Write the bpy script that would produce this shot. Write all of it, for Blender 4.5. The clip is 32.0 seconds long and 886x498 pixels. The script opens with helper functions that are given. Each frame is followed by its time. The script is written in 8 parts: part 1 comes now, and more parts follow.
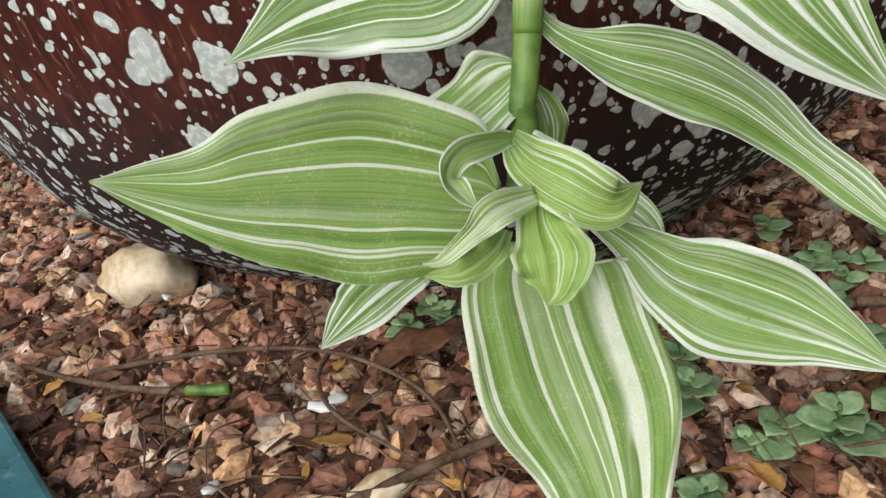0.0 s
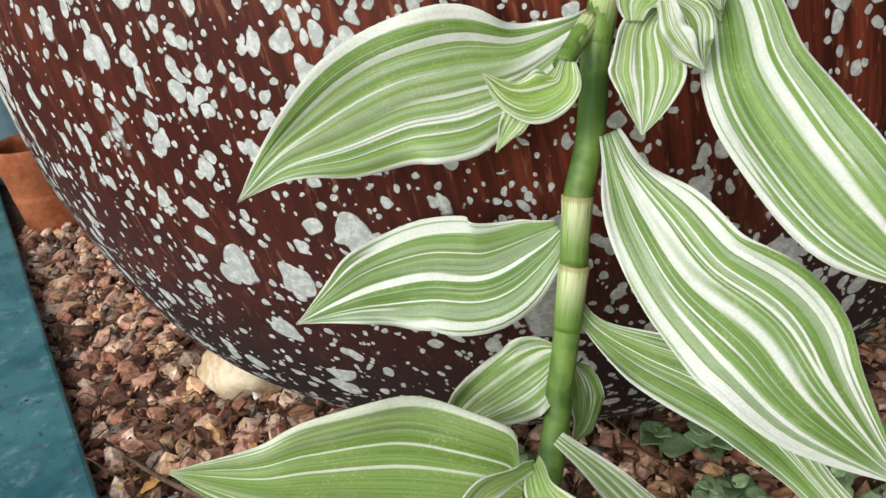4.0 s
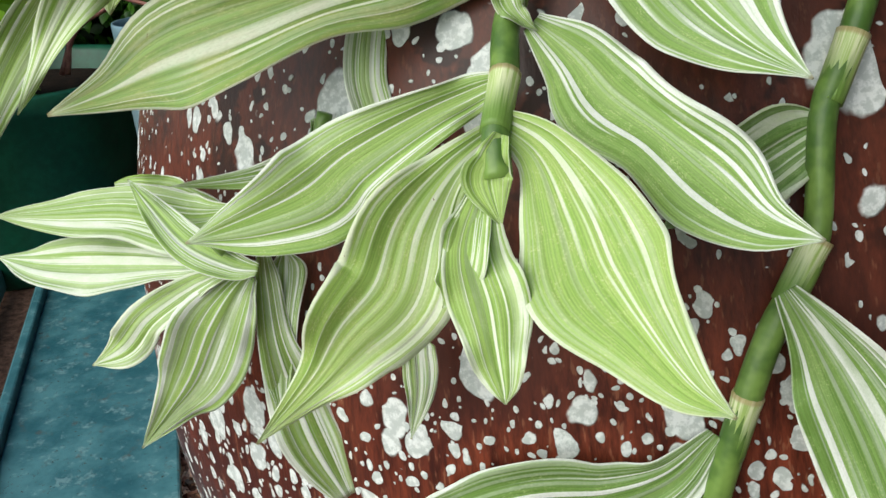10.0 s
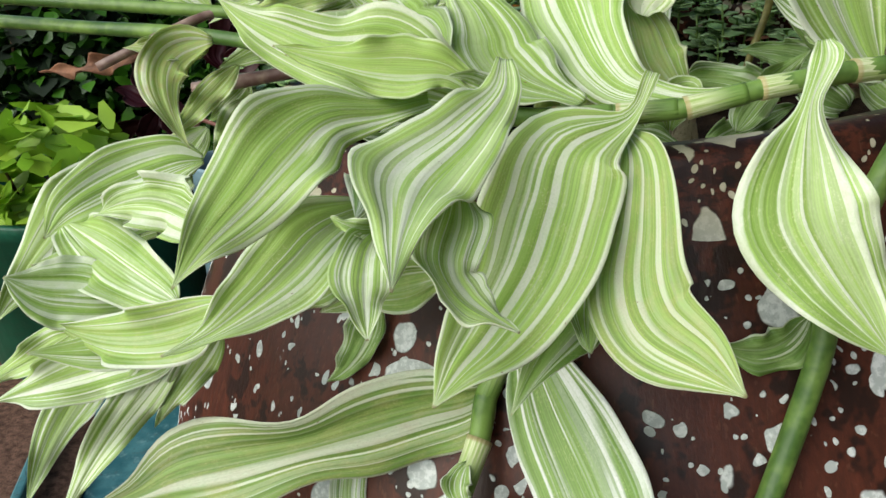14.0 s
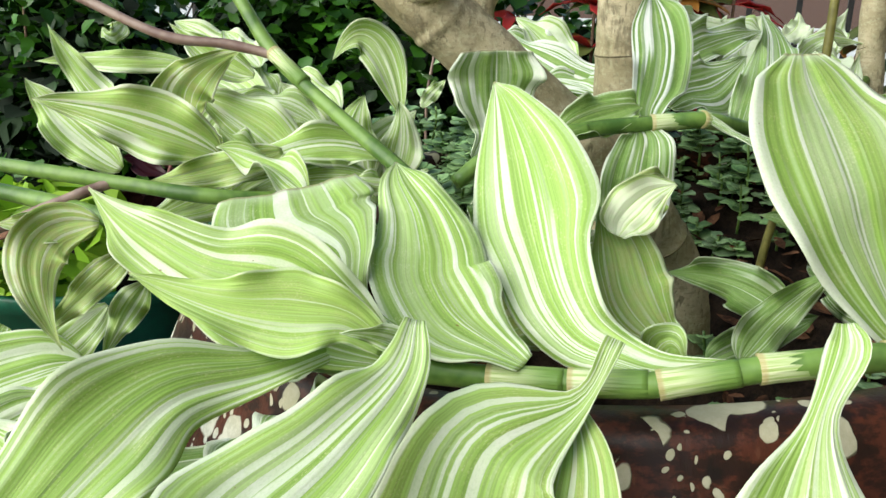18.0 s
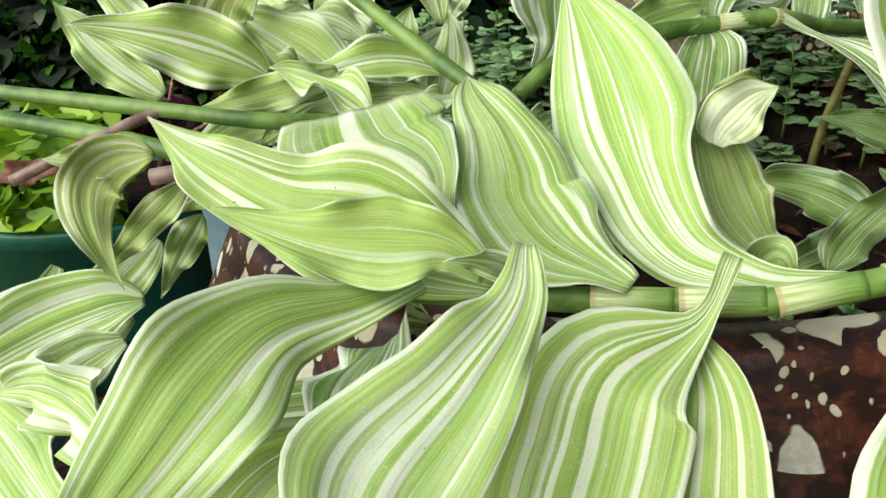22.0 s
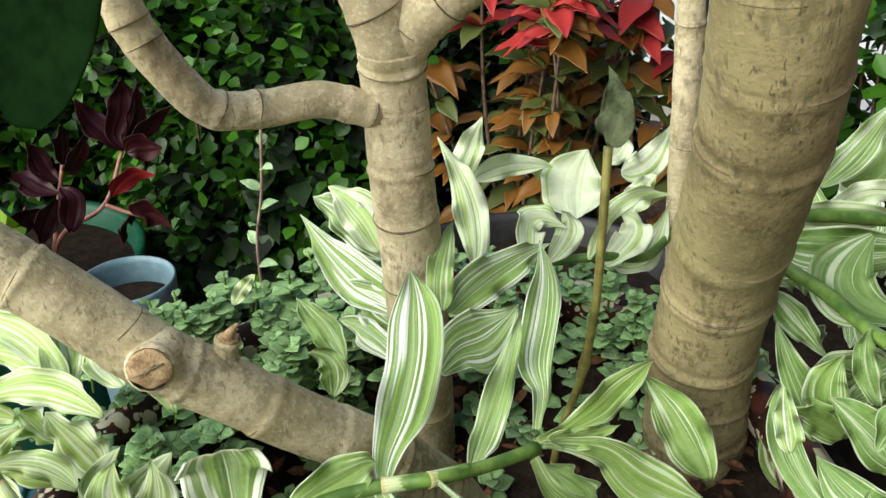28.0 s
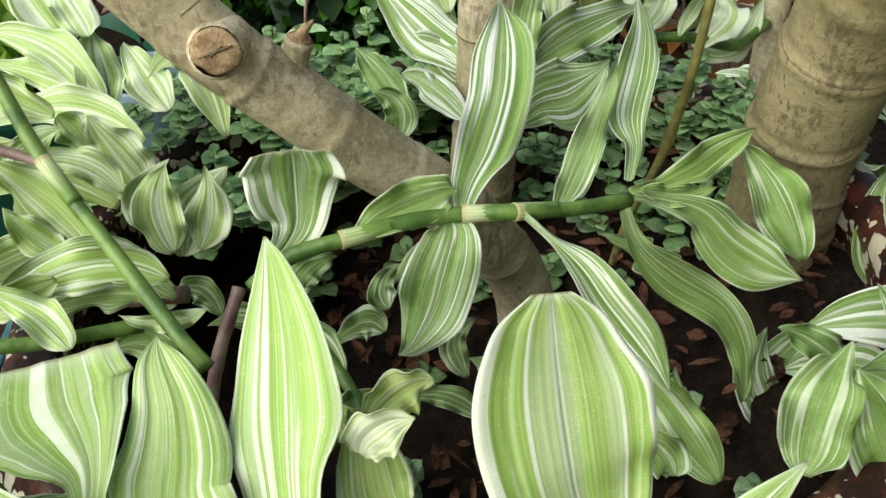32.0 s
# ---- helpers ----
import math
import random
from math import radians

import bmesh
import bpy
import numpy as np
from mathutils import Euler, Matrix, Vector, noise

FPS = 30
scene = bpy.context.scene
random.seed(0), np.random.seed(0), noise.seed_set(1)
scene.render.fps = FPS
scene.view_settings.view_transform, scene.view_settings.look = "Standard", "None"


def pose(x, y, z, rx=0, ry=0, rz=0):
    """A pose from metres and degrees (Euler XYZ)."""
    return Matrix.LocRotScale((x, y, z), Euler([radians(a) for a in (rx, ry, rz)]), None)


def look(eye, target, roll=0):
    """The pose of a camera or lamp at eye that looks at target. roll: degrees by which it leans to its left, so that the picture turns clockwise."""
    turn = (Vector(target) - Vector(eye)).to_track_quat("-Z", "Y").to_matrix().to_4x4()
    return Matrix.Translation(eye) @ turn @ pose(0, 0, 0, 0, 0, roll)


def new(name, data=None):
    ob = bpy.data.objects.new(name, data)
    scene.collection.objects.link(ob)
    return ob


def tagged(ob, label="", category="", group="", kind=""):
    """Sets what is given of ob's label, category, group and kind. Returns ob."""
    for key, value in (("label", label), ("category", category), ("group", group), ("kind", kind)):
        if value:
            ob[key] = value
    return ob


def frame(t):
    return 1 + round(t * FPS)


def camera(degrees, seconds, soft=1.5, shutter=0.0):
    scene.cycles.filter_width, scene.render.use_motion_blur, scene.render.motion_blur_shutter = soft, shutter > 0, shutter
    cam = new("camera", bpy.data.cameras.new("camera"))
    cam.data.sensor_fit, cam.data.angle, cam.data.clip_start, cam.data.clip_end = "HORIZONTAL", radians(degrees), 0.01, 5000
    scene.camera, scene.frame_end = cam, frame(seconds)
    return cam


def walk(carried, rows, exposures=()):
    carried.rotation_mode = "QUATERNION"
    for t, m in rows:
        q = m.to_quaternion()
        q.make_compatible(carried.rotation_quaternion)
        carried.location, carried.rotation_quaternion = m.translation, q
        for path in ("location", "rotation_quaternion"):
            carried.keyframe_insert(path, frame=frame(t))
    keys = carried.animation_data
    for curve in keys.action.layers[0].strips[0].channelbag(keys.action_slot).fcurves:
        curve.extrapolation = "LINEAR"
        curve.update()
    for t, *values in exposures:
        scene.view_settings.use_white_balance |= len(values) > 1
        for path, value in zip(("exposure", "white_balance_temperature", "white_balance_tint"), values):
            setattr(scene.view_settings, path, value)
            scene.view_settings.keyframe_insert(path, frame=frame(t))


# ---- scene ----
cam = camera(53.3, 32.0)
METRES, EYE, TILT, LEAN, TURN = 1.4, 0.256, -25.4, 8.4, 0.0
ROWS = [
    (0.0, 0.0, 0.0, 0.0, 0.0, 0.0, -0.0),
    (0.5, 0.0016, -0.0013, 0.0061, 1.06, -0.57, -0.84),
    (1.0, 0.0021, -0.0074, 0.0181, 1.83, -1.55, -1.46),
    (1.5, 0.0027, -0.0113, 0.0281, 2.5, -1.98, -1.78),
    (2.0, 0.0065, -0.0117, 0.0375, 3.77, -2.07, -2.29),
    (2.5, 0.0075, -0.0141, 0.0468, 4.24, -1.84, -2.6),
    (4.5, 0.0144, -0.0206, 0.0828, 7.97, -2.24, -4.85),
    (5.0, 0.0131, -0.0235, 0.0912, 8.34, -1.46, -5.46),
    (5.5, 0.0142, -0.0262, 0.1028, 9.29, -1.14, -6.18),
    (6.0, 0.0155, -0.0293, 0.1135, 10.13, -0.92, -6.79),
    (6.5, 0.0183, -0.0311, 0.1252, 11.17, -1.01, -7.19),
    (7.0, 0.0242, -0.0319, 0.1402, 13.37, -1.68, -8.09),
    (7.5, 0.0324, -0.0341, 0.1552, 16.12, -1.51, -8.93),
    (8.0, 0.0351, -0.0414, 0.1714, 17.13, -1.52, -9.39),
    (8.5, 0.0335, -0.0487, 0.184, 17.18, -1.1, -10.38),
    (9.0, 0.0271, -0.0504, 0.1962, 16.96, -0.81, -11.65),
    (9.5, 0.0214, -0.0522, 0.2099, 16.91, -1.89, -12.96),
    (10.0, 0.0199, -0.0542, 0.2198, 17.85, -2.04, -13.83),
    (10.5, 0.0157, -0.0589, 0.2321, 17.38, -2.11, -14.33),
    (11.0, 0.0136, -0.0618, 0.2436, 17.81, -0.72, -15.07),
    (11.5, 0.014, -0.068, 0.2522, 18.71, -0.28, -16.01),
    (12.0, 0.0179, -0.0717, 0.2688, 20.96, -2.92, -16.55),
    (12.5, 0.0189, -0.074, 0.2794, 21.71, -2.9, -16.38),
    (13.0, 0.019, -0.0795, 0.3, 22.22, -1.34, -16.3),
    (13.5, 0.0233, -0.0833, 0.3161, 21.95, -0.47, -16.55),
    (14.0, 0.0294, -0.0894, 0.3397, 22.91, -1.65, -17.4),
    (14.5, 0.0386, -0.0924, 0.3625, 23.37, -1.71, -17.8),
    (15.0, 0.0409, -0.0929, 0.3722, 23.63, -0.39, -19.28),
    (15.5, 0.0478, -0.0998, 0.3838, 24.82, -0.92, -20.51),
    (17.5, 0.0306, -0.0468, 0.4035, 27.45, -0.76, -21.07),
    (18.0, 0.0177, -0.0334, 0.398, 25.57, 0.46, -20.78),
    (18.5, -0.0026, -0.0311, 0.3885, 20.75, 1.99, -20.42),
    (19.0, -0.0183, -0.0215, 0.3794, 20.06, 1.6, -19.65),
    (19.5, -0.0216, -0.012, 0.374, 19.67, 2.84, -18.99),
    (20.0, -0.0302, -0.0071, 0.3721, 17.02, 2.68, -18.84),
    (20.5, -0.0341, -0.016, 0.3679, 15.15, 3.35, -19.03),
    (21.0, -0.0314, -0.0276, 0.3725, 15.92, 1.06, -18.74),
    (21.5, -0.0153, -0.0343, 0.3824, 21.42, -2.6, -18.5),
    (22.0, -0.0055, -0.0316, 0.3916, 25.05, -4.75, -18.36),
    (22.5, 0.0059, -0.0233, 0.3962, 25.29, -4.23, -18.39),
    (23.0, 0.0124, -0.015, 0.4055, 24.73, -5.25, -18.2),
    (23.5, 0.0152, -0.0068, 0.4228, 24.6, -8.36, -17.79),
    (24.0, 0.0142, 0.002, 0.4417, 24.78, -10.49, -17.66),
    (24.5, 0.0057, 0.0086, 0.4601, 24.13, -10.56, -17.34),
    (25.0, 0.0085, -0.0028, 0.4826, 23.97, -10.72, -17.21),
    (25.5, 0.0161, -0.0208, 0.5199, 23.58, -13.26, -16.78),
    (26.0, 0.0148, -0.0196, 0.5437, 22.48, -15.38, -16.72),
    (26.5, 0.0094, -0.0185, 0.5683, 22.3, -16.58, -17.29),
    (28.5, 0.0415, -0.0251, 0.594, 23.36, -6.52, -16.92),
    (29.0, 0.0475, -0.0277, 0.5932, 23.16, -5.34, -16.6),
    (29.5, 0.0631, -0.0407, 0.5814, 23.17, -6.69, -16.13),
    (30.0, 0.057, -0.0347, 0.5542, 25.18, -8.45, -19.35),
    (30.5, 0.0541, -0.0204, 0.5493, 29.03, -12.96, -22.23),
    (31.0, 0.0534, -0.0065, 0.5441, 30.06, -15.42, -21.23),
    (31.5, 0.0379, -0.0029, 0.5341, 27.06, -16.6, -21.46),
    (32.0, 0.0168, -0.0092, 0.527, 24.34, -17.44, -22.19),
]
walk(cam, [(t, pose(0, 0, EYE, TILT, LEAN, TURN) @ pose(METRES * x, METRES * y, METRES * z, 90 + pitch, roll, yaw)) for t, x, y, z, yaw, pitch, roll in ROWS],
     exposures=[(0.0, 0.20, 6600, 8), (2.0, 0.22, 6600, 7), (5.0, 0.34, 6600, 9), (7.0, 0.31, 6550, 8), (9.0, 0.43, 6500, 6), (11.0, 0.46, 6500, 5), (12.3, 0.24, 6500, 5), (13.5, 0.40, 6550, 5), (15.0, 0.66, 6600, 4), (18.0, 0.84, 6600, 1), (20.0, 0.66, 6600, 0), (22.0, 0.76, 6800, 4), (24.0, 0.72, 6600, 1), (26.0, 0.76, 6650, 2), (29.0, 1.06, 6800, 4), (30.5, 0.78, 6700, 4), (32.0, 0.72, 6700, 4)])

# ---- world and light ----
world = bpy.data.worlds.new("world")
scene.world = world
world.use_nodes = True
wn = world.node_tree
sky = wn.nodes.new("ShaderNodeTexSky")
sky.sky_type, sky.sun_disc = "NISHITA", False
sky.sun_elevation, sky.sun_rotation = radians(36), radians(209)
wn.nodes["Background"].inputs["Strength"].default_value = 0.105
wn.links.new(sky.outputs[0], wn.nodes["Background"].inputs["Color"])
sun = new("sun", bpy.data.lights.new("sun", "SUN"))
sun.data.energy, sun.data.angle, sun.data.color = 2.85, radians(75), (1, 0.96, 0.90)
sun.matrix_world = look((-1.05, -1.30, 1.85), (0, 0.6, 0.3))


# ---- mesh helpers ----
def link(name, bm, mats, parent=None, label="", smooth=True):
    me = bpy.data.meshes.new(name)
    if isinstance(bm, tuple):
        me.from_pydata(bm[0], [], bm[1])
    else:
        bm.to_mesh(me)
        bm.free()
    for m in (mats if isinstance(mats, (list, tuple)) else [mats]):
        me.materials.append(m)
    if smooth:
        me.polygons.foreach_set("use_smooth", [True] * len(me.polygons))
    me.update()
    ob = new(name, me)
    if parent is not None:
        ob.parent = parent
        ob.matrix_parent_inverse = parent.matrix_world.inverted() if parent.type != "EMPTY" else Matrix.Translation(-parent.location)
    if label:
        tagged(ob, label)
    return ob


def empty(name, at, label, category, group=""):
    ob = new(name)
    ob.location = at
    ob.empty_display_size = 0.02
    return tagged(ob, label, category, group)


def lathe(profile, n=128):
    """A closed turned shape; the profile runs as (radius, height)."""
    vs, fs = [], []
    for r, z in profile:
        vs += [(r * math.cos(2 * math.pi * i / n), r * math.sin(2 * math.pi * i / n), z) for i in range(n)]
    for k in range(len(profile) - 1):
        for i in range(n):
            j = (i + 1) % n
            fs.append((k * n + i, k * n + j, (k + 1) * n + j, (k + 1) * n + i))
    return vs, fs


def spline(pts, n):
    """Points evenly along a Catmull-Rom curve."""
    p = [Vector(q) for q in pts]
    p = [p[0] * 2 - p[1]] + p + [p[-1] * 2 - p[-2]]
    res = []
    segs = len(pts) - 1
    for i in range(n + 1):
        s = min(i / n * segs, segs - 1e-6)
        k, u = int(s), s - int(s)
        a, b, c, d = p[k:k + 4]
        res.append(0.5 * (2 * b + (c - a) * u + (2 * a - 5 * b + 4 * c - d) * u * u + (3 * b - a - 3 * c + d) * u ** 3))
    return res


def tube(pts, radius, n=10, steps=None, caps=True):
    """A tube along a smooth curve; radius is a number or a function of 0..1."""
    ps = spline(pts, steps or 6 * (len(pts) - 1))
    vs, fs = [], []
    up = Vector((0.3, 0.2, 1)).normalized()
    m = len(ps)
    side = None
    for i, p in enumerate(ps):
        t = (ps[min(i + 1, m - 1)] - ps[max(i - 1, 0)]).normalized()
        ref = side if side is not None else up.cross(t)
        side = (ref - t * ref.dot(t)).normalized()
        oth = t.cross(side)
        r = radius(i / (m - 1)) if callable(radius) else radius
        vs += [tuple(p + (side * math.cos(2 * math.pi * k / n) + oth * math.sin(2 * math.pi * k / n)) * r) for k in range(n)]
    for i in range(m - 1):
        for k in range(n):
            j = (k + 1) % n
            fs.append((i * n + k, i * n + j, (i + 1) * n + j, (i + 1) * n + k))
    if caps:
        fs.append(tuple(range(n - 1, -1, -1)))
        fs.append(tuple((m - 1) * n + k for k in range(n)))
    return vs, fs


def blob(size, seed, rough=0.25, sub=2):
    """An uneven stone."""
    bm = bmesh.new()
    bmesh.ops.create_icosphere(bm, subdivisions=sub, radius=1)
    for v in bm.verts:
        k = 1 + rough * noise.noise(v.co * 1.3 + Vector((seed * 7.1, seed, 0))) + 0.4 * rough * noise.noise(v.co * 3.1 + Vector((0, seed * 3.3, 0)))
        v.co = Vector((v.co.x * size[0], v.co.y * size[1], v.co.z * size[2])) * k
    return bm


# ---- materials ----
class Mat:
    """A small writer for node materials."""

    def __init__(self, name, rough=0.5, spec=0.4):
        self.mat = bpy.data.materials.new(name)
        self.mat.use_nodes = True
        self.t = self.mat.node_tree
        self.b = self.t.nodes["Principled BSDF"]
        self.b.inputs["Roughness"].default_value = rough
        self.b.inputs["Specular IOR Level"].default_value = spec

    def set(self, socket, v):
        if isinstance(v, bpy.types.NodeSocket):
            self.t.links.new(v, socket)
        elif isinstance(v, (tuple, list)) and len(v) == 3 and socket.type == "RGBA":
            socket.default_value = (*v, 1)
        else:
            socket.default_value = v

    def math(self, op, a, b=0.0, c=0.0):
        n = self.t.nodes.new("ShaderNodeMath")
        n.operation = op
        for s, v in zip(n.inputs, (a, b, c)):
            self.set(s, v)
        return n.outputs[0]

    def step(self, v, lo, hi):
        n = self.t.nodes.new("ShaderNodeMapRange")
        n.interpolation_type = "SMOOTHSTEP"
        for s, x in zip(n.inputs[:5], (v, lo, hi, 0.0, 1.0)):
            self.set(s, x)
        return n.outputs[0]

    def mix(self, f, a, b, mode="MIX"):
        n = self.t.nodes.new("ShaderNodeMix")
        n.data_type, n.blend_type = "RGBA", mode
        for s, v in zip((n.inputs[0], n.inputs[6], n.inputs[7]), (f, a, b)):
            self.set(s, v)
        return n.outputs[2]

    def vec(self, x, y, z=0.0):
        n = self.t.nodes.new("ShaderNodeCombineXYZ")
        for s, v in zip(n.inputs, (x, y, z)):
            self.set(s, v)
        return n.outputs[0]

    def scaled(self, v, k):
        n = self.t.nodes.new("ShaderNodeVectorMath")
        n.operation = "MULTIPLY"
        self.set(n.inputs[0], v)
        n.inputs[1].default_value = k
        return n.outputs[0]

    def plus(self, a, b):
        n = self.t.nodes.new("ShaderNodeVectorMath")
        self.set(n.inputs[0], a)
        self.set(n.inputs[1], b)
        return n.outputs[0]

    def split(self, v):
        n = self.t.nodes.new("ShaderNodeSeparateXYZ")
        self.set(n.inputs[0], v)
        return n.outputs

    def noise(self, v, scale=1.0, detail=2.0, rough=0.5, colour=False):
        n = self.t.nodes.new("ShaderNodeTexNoise")
        self.set(n.inputs["Vector"], v)
        n.inputs["Scale"].default_value, n.inputs["Detail"].default_value, n.inputs["Roughness"].default_value = scale, detail, rough
        return n.outputs["Color" if colour else "Fac"]

    def voronoi(self, v, scale, feature="F1", rand=1.0):
        n = self.t.nodes.new("ShaderNodeTexVoronoi")
        n.feature = feature
        self.set(n.inputs["Vector"], v)
        n.inputs["Scale"].default_value, n.inputs["Randomness"].default_value = scale, rand
        return n.outputs

    def coord(self, kind="Object"):
        return self.t.nodes.new("ShaderNodeTexCoord").outputs[kind]

    def info(self, kind):
        return self.t.nodes.new("ShaderNodeObjectInfo").outputs[kind]

    def island(self):
        return self.t.nodes.new("ShaderNodeNewGeometry").outputs["Random Per Island"]

    def ramp(self, f, stops):
        n = self.t.nodes.new("ShaderNodeValToRGB")
        e = n.color_ramp.elements
        while len(e) < len(stops):
            e.new(0.5)
        for el, (p, c) in zip(e, stops):
            el.position, el.color = p, (*c, 1)
        self.set(n.inputs[0], f)
        return n.outputs[0]

    def bump(self, h, dist, strength=1.0):
        n = self.t.nodes.new("ShaderNodeBump")
        n.inputs["Strength"].default_value, n.inputs["Distance"].default_value = strength, dist
        self.set(n.inputs["Height"], h)
        self.set(self.b.inputs["Normal"], n.outputs[0])
        return n.outputs[0]

    def colour(self, c):
        self.set(self.b.inputs["Base Color"], c)

    def rough(self, r):
        self.set(self.b.inputs["Roughness"], r)

    def translucent(self, c, f):
        tr = self.t.nodes.new("ShaderNodeBsdfTranslucent")
        mx = self.t.nodes.new("ShaderNodeMixShader")
        self.set(tr.inputs["Color"], c)
        mx.inputs[0].default_value = f
        self.t.links.new(self.b.outputs[0], mx.inputs[1])
        self.t.links.new(tr.outputs[0], mx.inputs[2])
        out = self.t.nodes["Material Output"]
        self.t.links.new(mx.outputs[0], out.inputs[0])


def make_leaf_material():
    """Striped leaf: UV x runs across the blade, y along it; the object colour holds greenness, whiteness and age, on
    some leaves sun or shade too.
    """
    m = Mat("striped_leaf", 0.5, 0.35)
    u, v, _ = m.split(m.coord("UV"))
    r = m.info("Random")
    tone, white, old = m.split(m.info("Color"))
    r40, r9 = m.math("MULTIPLY", r, 40.0), m.math("MULTIPLY", r, 9.0)
    wob = m.math("MULTIPLY", m.math("SUBTRACT", m.noise(m.vec(m.math("MULTIPLY", u, 3.0), m.math("MULTIPLY", v, 5.0), r40), 1, 2), 0.5), 0.018)
    uu = m.math("ADD", u, wob)

    def lines(k, along, off, detail=1.0):
        return m.noise(m.vec(m.math("ADD", m.math("MULTIPLY", uu, k), r40), m.math("ADD", m.math("MULTIPLY", v, along), off), r9), 1, detail, 0.5)

    def thin(field, at, wide, soft):
        return m.step(m.math("ABSOLUTE", m.math("SUBTRACT", field, at)), wide + soft, wide)

    wide, fine, hair = lines(9, 0.18, 0.0), lines(17, 0.5, 7.0), lines(75, 2.0, 3.0)
    bands, dash, broad = lines(12, 0.5, 21.0), lines(38, 5.0, 33.0, 2.0), lines(4.5, 0.6, 51.0)
    shift = m.math("MULTIPLY", m.math("SUBTRACT", white, 0.5), 0.20)
    w1 = m.step(m.math("ADD", wide, shift), 0.635, 0.655)
    pale = m.math("MULTIPLY", m.step(m.math("ADD", fine, shift), 0.54, 0.64), 0.26)
    few = lines(6.0, 0.25, 91.0)
    line_a = m.math("MULTIPLY", thin(few, 0.48, 0.024, 0.014), m.step(lines(5.0, 1.2, 111.0), 0.36, 0.50))
    line_b = m.math("MULTIPLY", thin(fine, 0.57, 0.008, 0.016), m.math("MULTIPLY", white, 0.16))
    slim = lines(9.0, 0.18, 131.0, 0.0)
    line_c = m.math("MULTIPLY", m.math("MULTIPLY", thin(slim, 0.50, 0.014, 0.020), m.step(lines(6.0, 0.9, 151.0), 0.44, 0.60)), m.math("ADD", 0.12, m.math("MULTIPLY", white, 0.40)))
    edge = m.math("ABSOLUTE", m.math("SUBTRACT", m.math("MULTIPLY", u, 2.0), 1.0))
    rim = m.step(m.math("ADD", edge, m.math("MULTIPLY", m.math("SUBTRACT", lines(3.0, 1.6, 71.0), 0.45), 0.46)), 0.945, 0.975)
    tipw = m.math("MULTIPLY", m.step(v, 0.92, 1.0), 0.5)
    mask = m.math("MAXIMUM", m.math("MAXIMUM", w1, m.math("MAXIMUM", line_c, m.math("MAXIMUM", line_a, line_b))), m.math("MAXIMUM", rim, tipw))
    mask = m.math("MAXIMUM", mask, pale)
    warm = m.math("MAXIMUM", m.step(tone, 0.60, 0.82), m.step(white, 0.48, 0.36))
    mask = m.math("MULTIPLY", mask, m.math("MULTIPLY", m.math("ADD", 0.62, m.math("MULTIPLY", m.step(white, 0.20, 0.46), 0.38)), m.math("SUBTRACT", 1.0, m.math("MULTIPLY", m.step(tone, 0.60, 0.82), 0.10))))
    uvv = m.vec(m.math("MULTIPLY", u, 7.0), m.math("MULTIPLY", v, 13.0), r40)
    blotch = m.noise(uvv, 1, 4, 0.65)
    speck = m.noise(uvv, 12, 2, 0.6)
    deep = m.mix(tone, (0.048, 0.130, 0.020), (0.250, 0.440, 0.050))
    mid = m.mix(tone, (0.112, 0.235, 0.055), (0.390, 0.585, 0.130))
    grey = m.mix(tone, (0.195, 0.335, 0.110), (0.485, 0.660, 0.180))
    vein = m.math("MULTIPLY", m.step(bands, 0.52, 0.34), 0.48)
    vein = m.math("MAXIMUM", vein, m.math("MULTIPLY", m.step(dash, 0.40, 0.34), m.math("SUBTRACT", 0.75, m.math("MULTIPLY", tone, 0.5))))
    green = m.mix(vein, mid, deep)
    green = m.mix(m.math("MULTIPLY", m.step(broad, 0.46, 0.60), 0.55), green, grey)
    green = m.mix(m.math("MULTIPLY", m.step(blotch, 0.46, 0.70), 0.45), green, grey)
    fibre = m.math("ADD", 0.86, m.math("MULTIPLY", m.step(hair, 0.34, 0.66), 0.28))
    green = m.mix(1.0, green, m.vec(fibre, fibre, fibre), "MULTIPLY")
    fleck = m.math("MULTIPLY", m.step(speck, 0.54, 0.66), m.math("ADD", 0.14, m.math("MULTIPLY", m.step(blotch, 0.44, 0.6), 0.50)))
    green = m.mix(m.math("MULTIPLY", fleck, m.math("ADD", 0.30, m.math("MULTIPLY", tone, 0.8))), green, (0.64, 0.70, 0.33))
    cream = m.mix(m.step(blotch, 0.35, 0.7), m.mix(warm, (0.79, 0.84, 0.76), (0.77, 0.84, 0.63)), m.mix(warm, (0.89, 0.91, 0.90), (0.88, 0.91, 0.81)))
    cream = m.mix(m.math("MULTIPLY", m.step(speck, 0.50, 0.40), 0.14), cream, green)
    c = m.mix(mask, green, cream)
    c = m.mix(m.math("MULTIPLY", old, m.step(blotch, 0.3, 0.75)), c, (0.50, 0.46, 0.17))
    spots = m.noise(m.vec(m.math("MULTIPLY", u, 14.0), m.math("MULTIPLY", v, 40.0), r40), 1, 3, 0.6)
    brown = m.math("MULTIPLY", m.step(m.math("ADD", spots, m.math("MULTIPLY", old, 0.06)), 0.735, 0.78), 0.8)
    c = m.mix(brown, c, (0.20, 0.085, 0.02))
    c = m.mix(m.math("MULTIPLY", m.step(v, 0.985, 0.998), 0.5), c, (0.30, 0.17, 0.06))
    m.colour(c)
    m.rough(m.math("ADD", 0.42, m.math("MULTIPLY", blotch, 0.18)))
    ridge = m.math("ADD", m.math("MULTIPLY", bands, 1.2), m.math("ADD", m.math("MULTIPLY", fine, 0.6), m.math("MULTIPLY", hair, 0.16)))
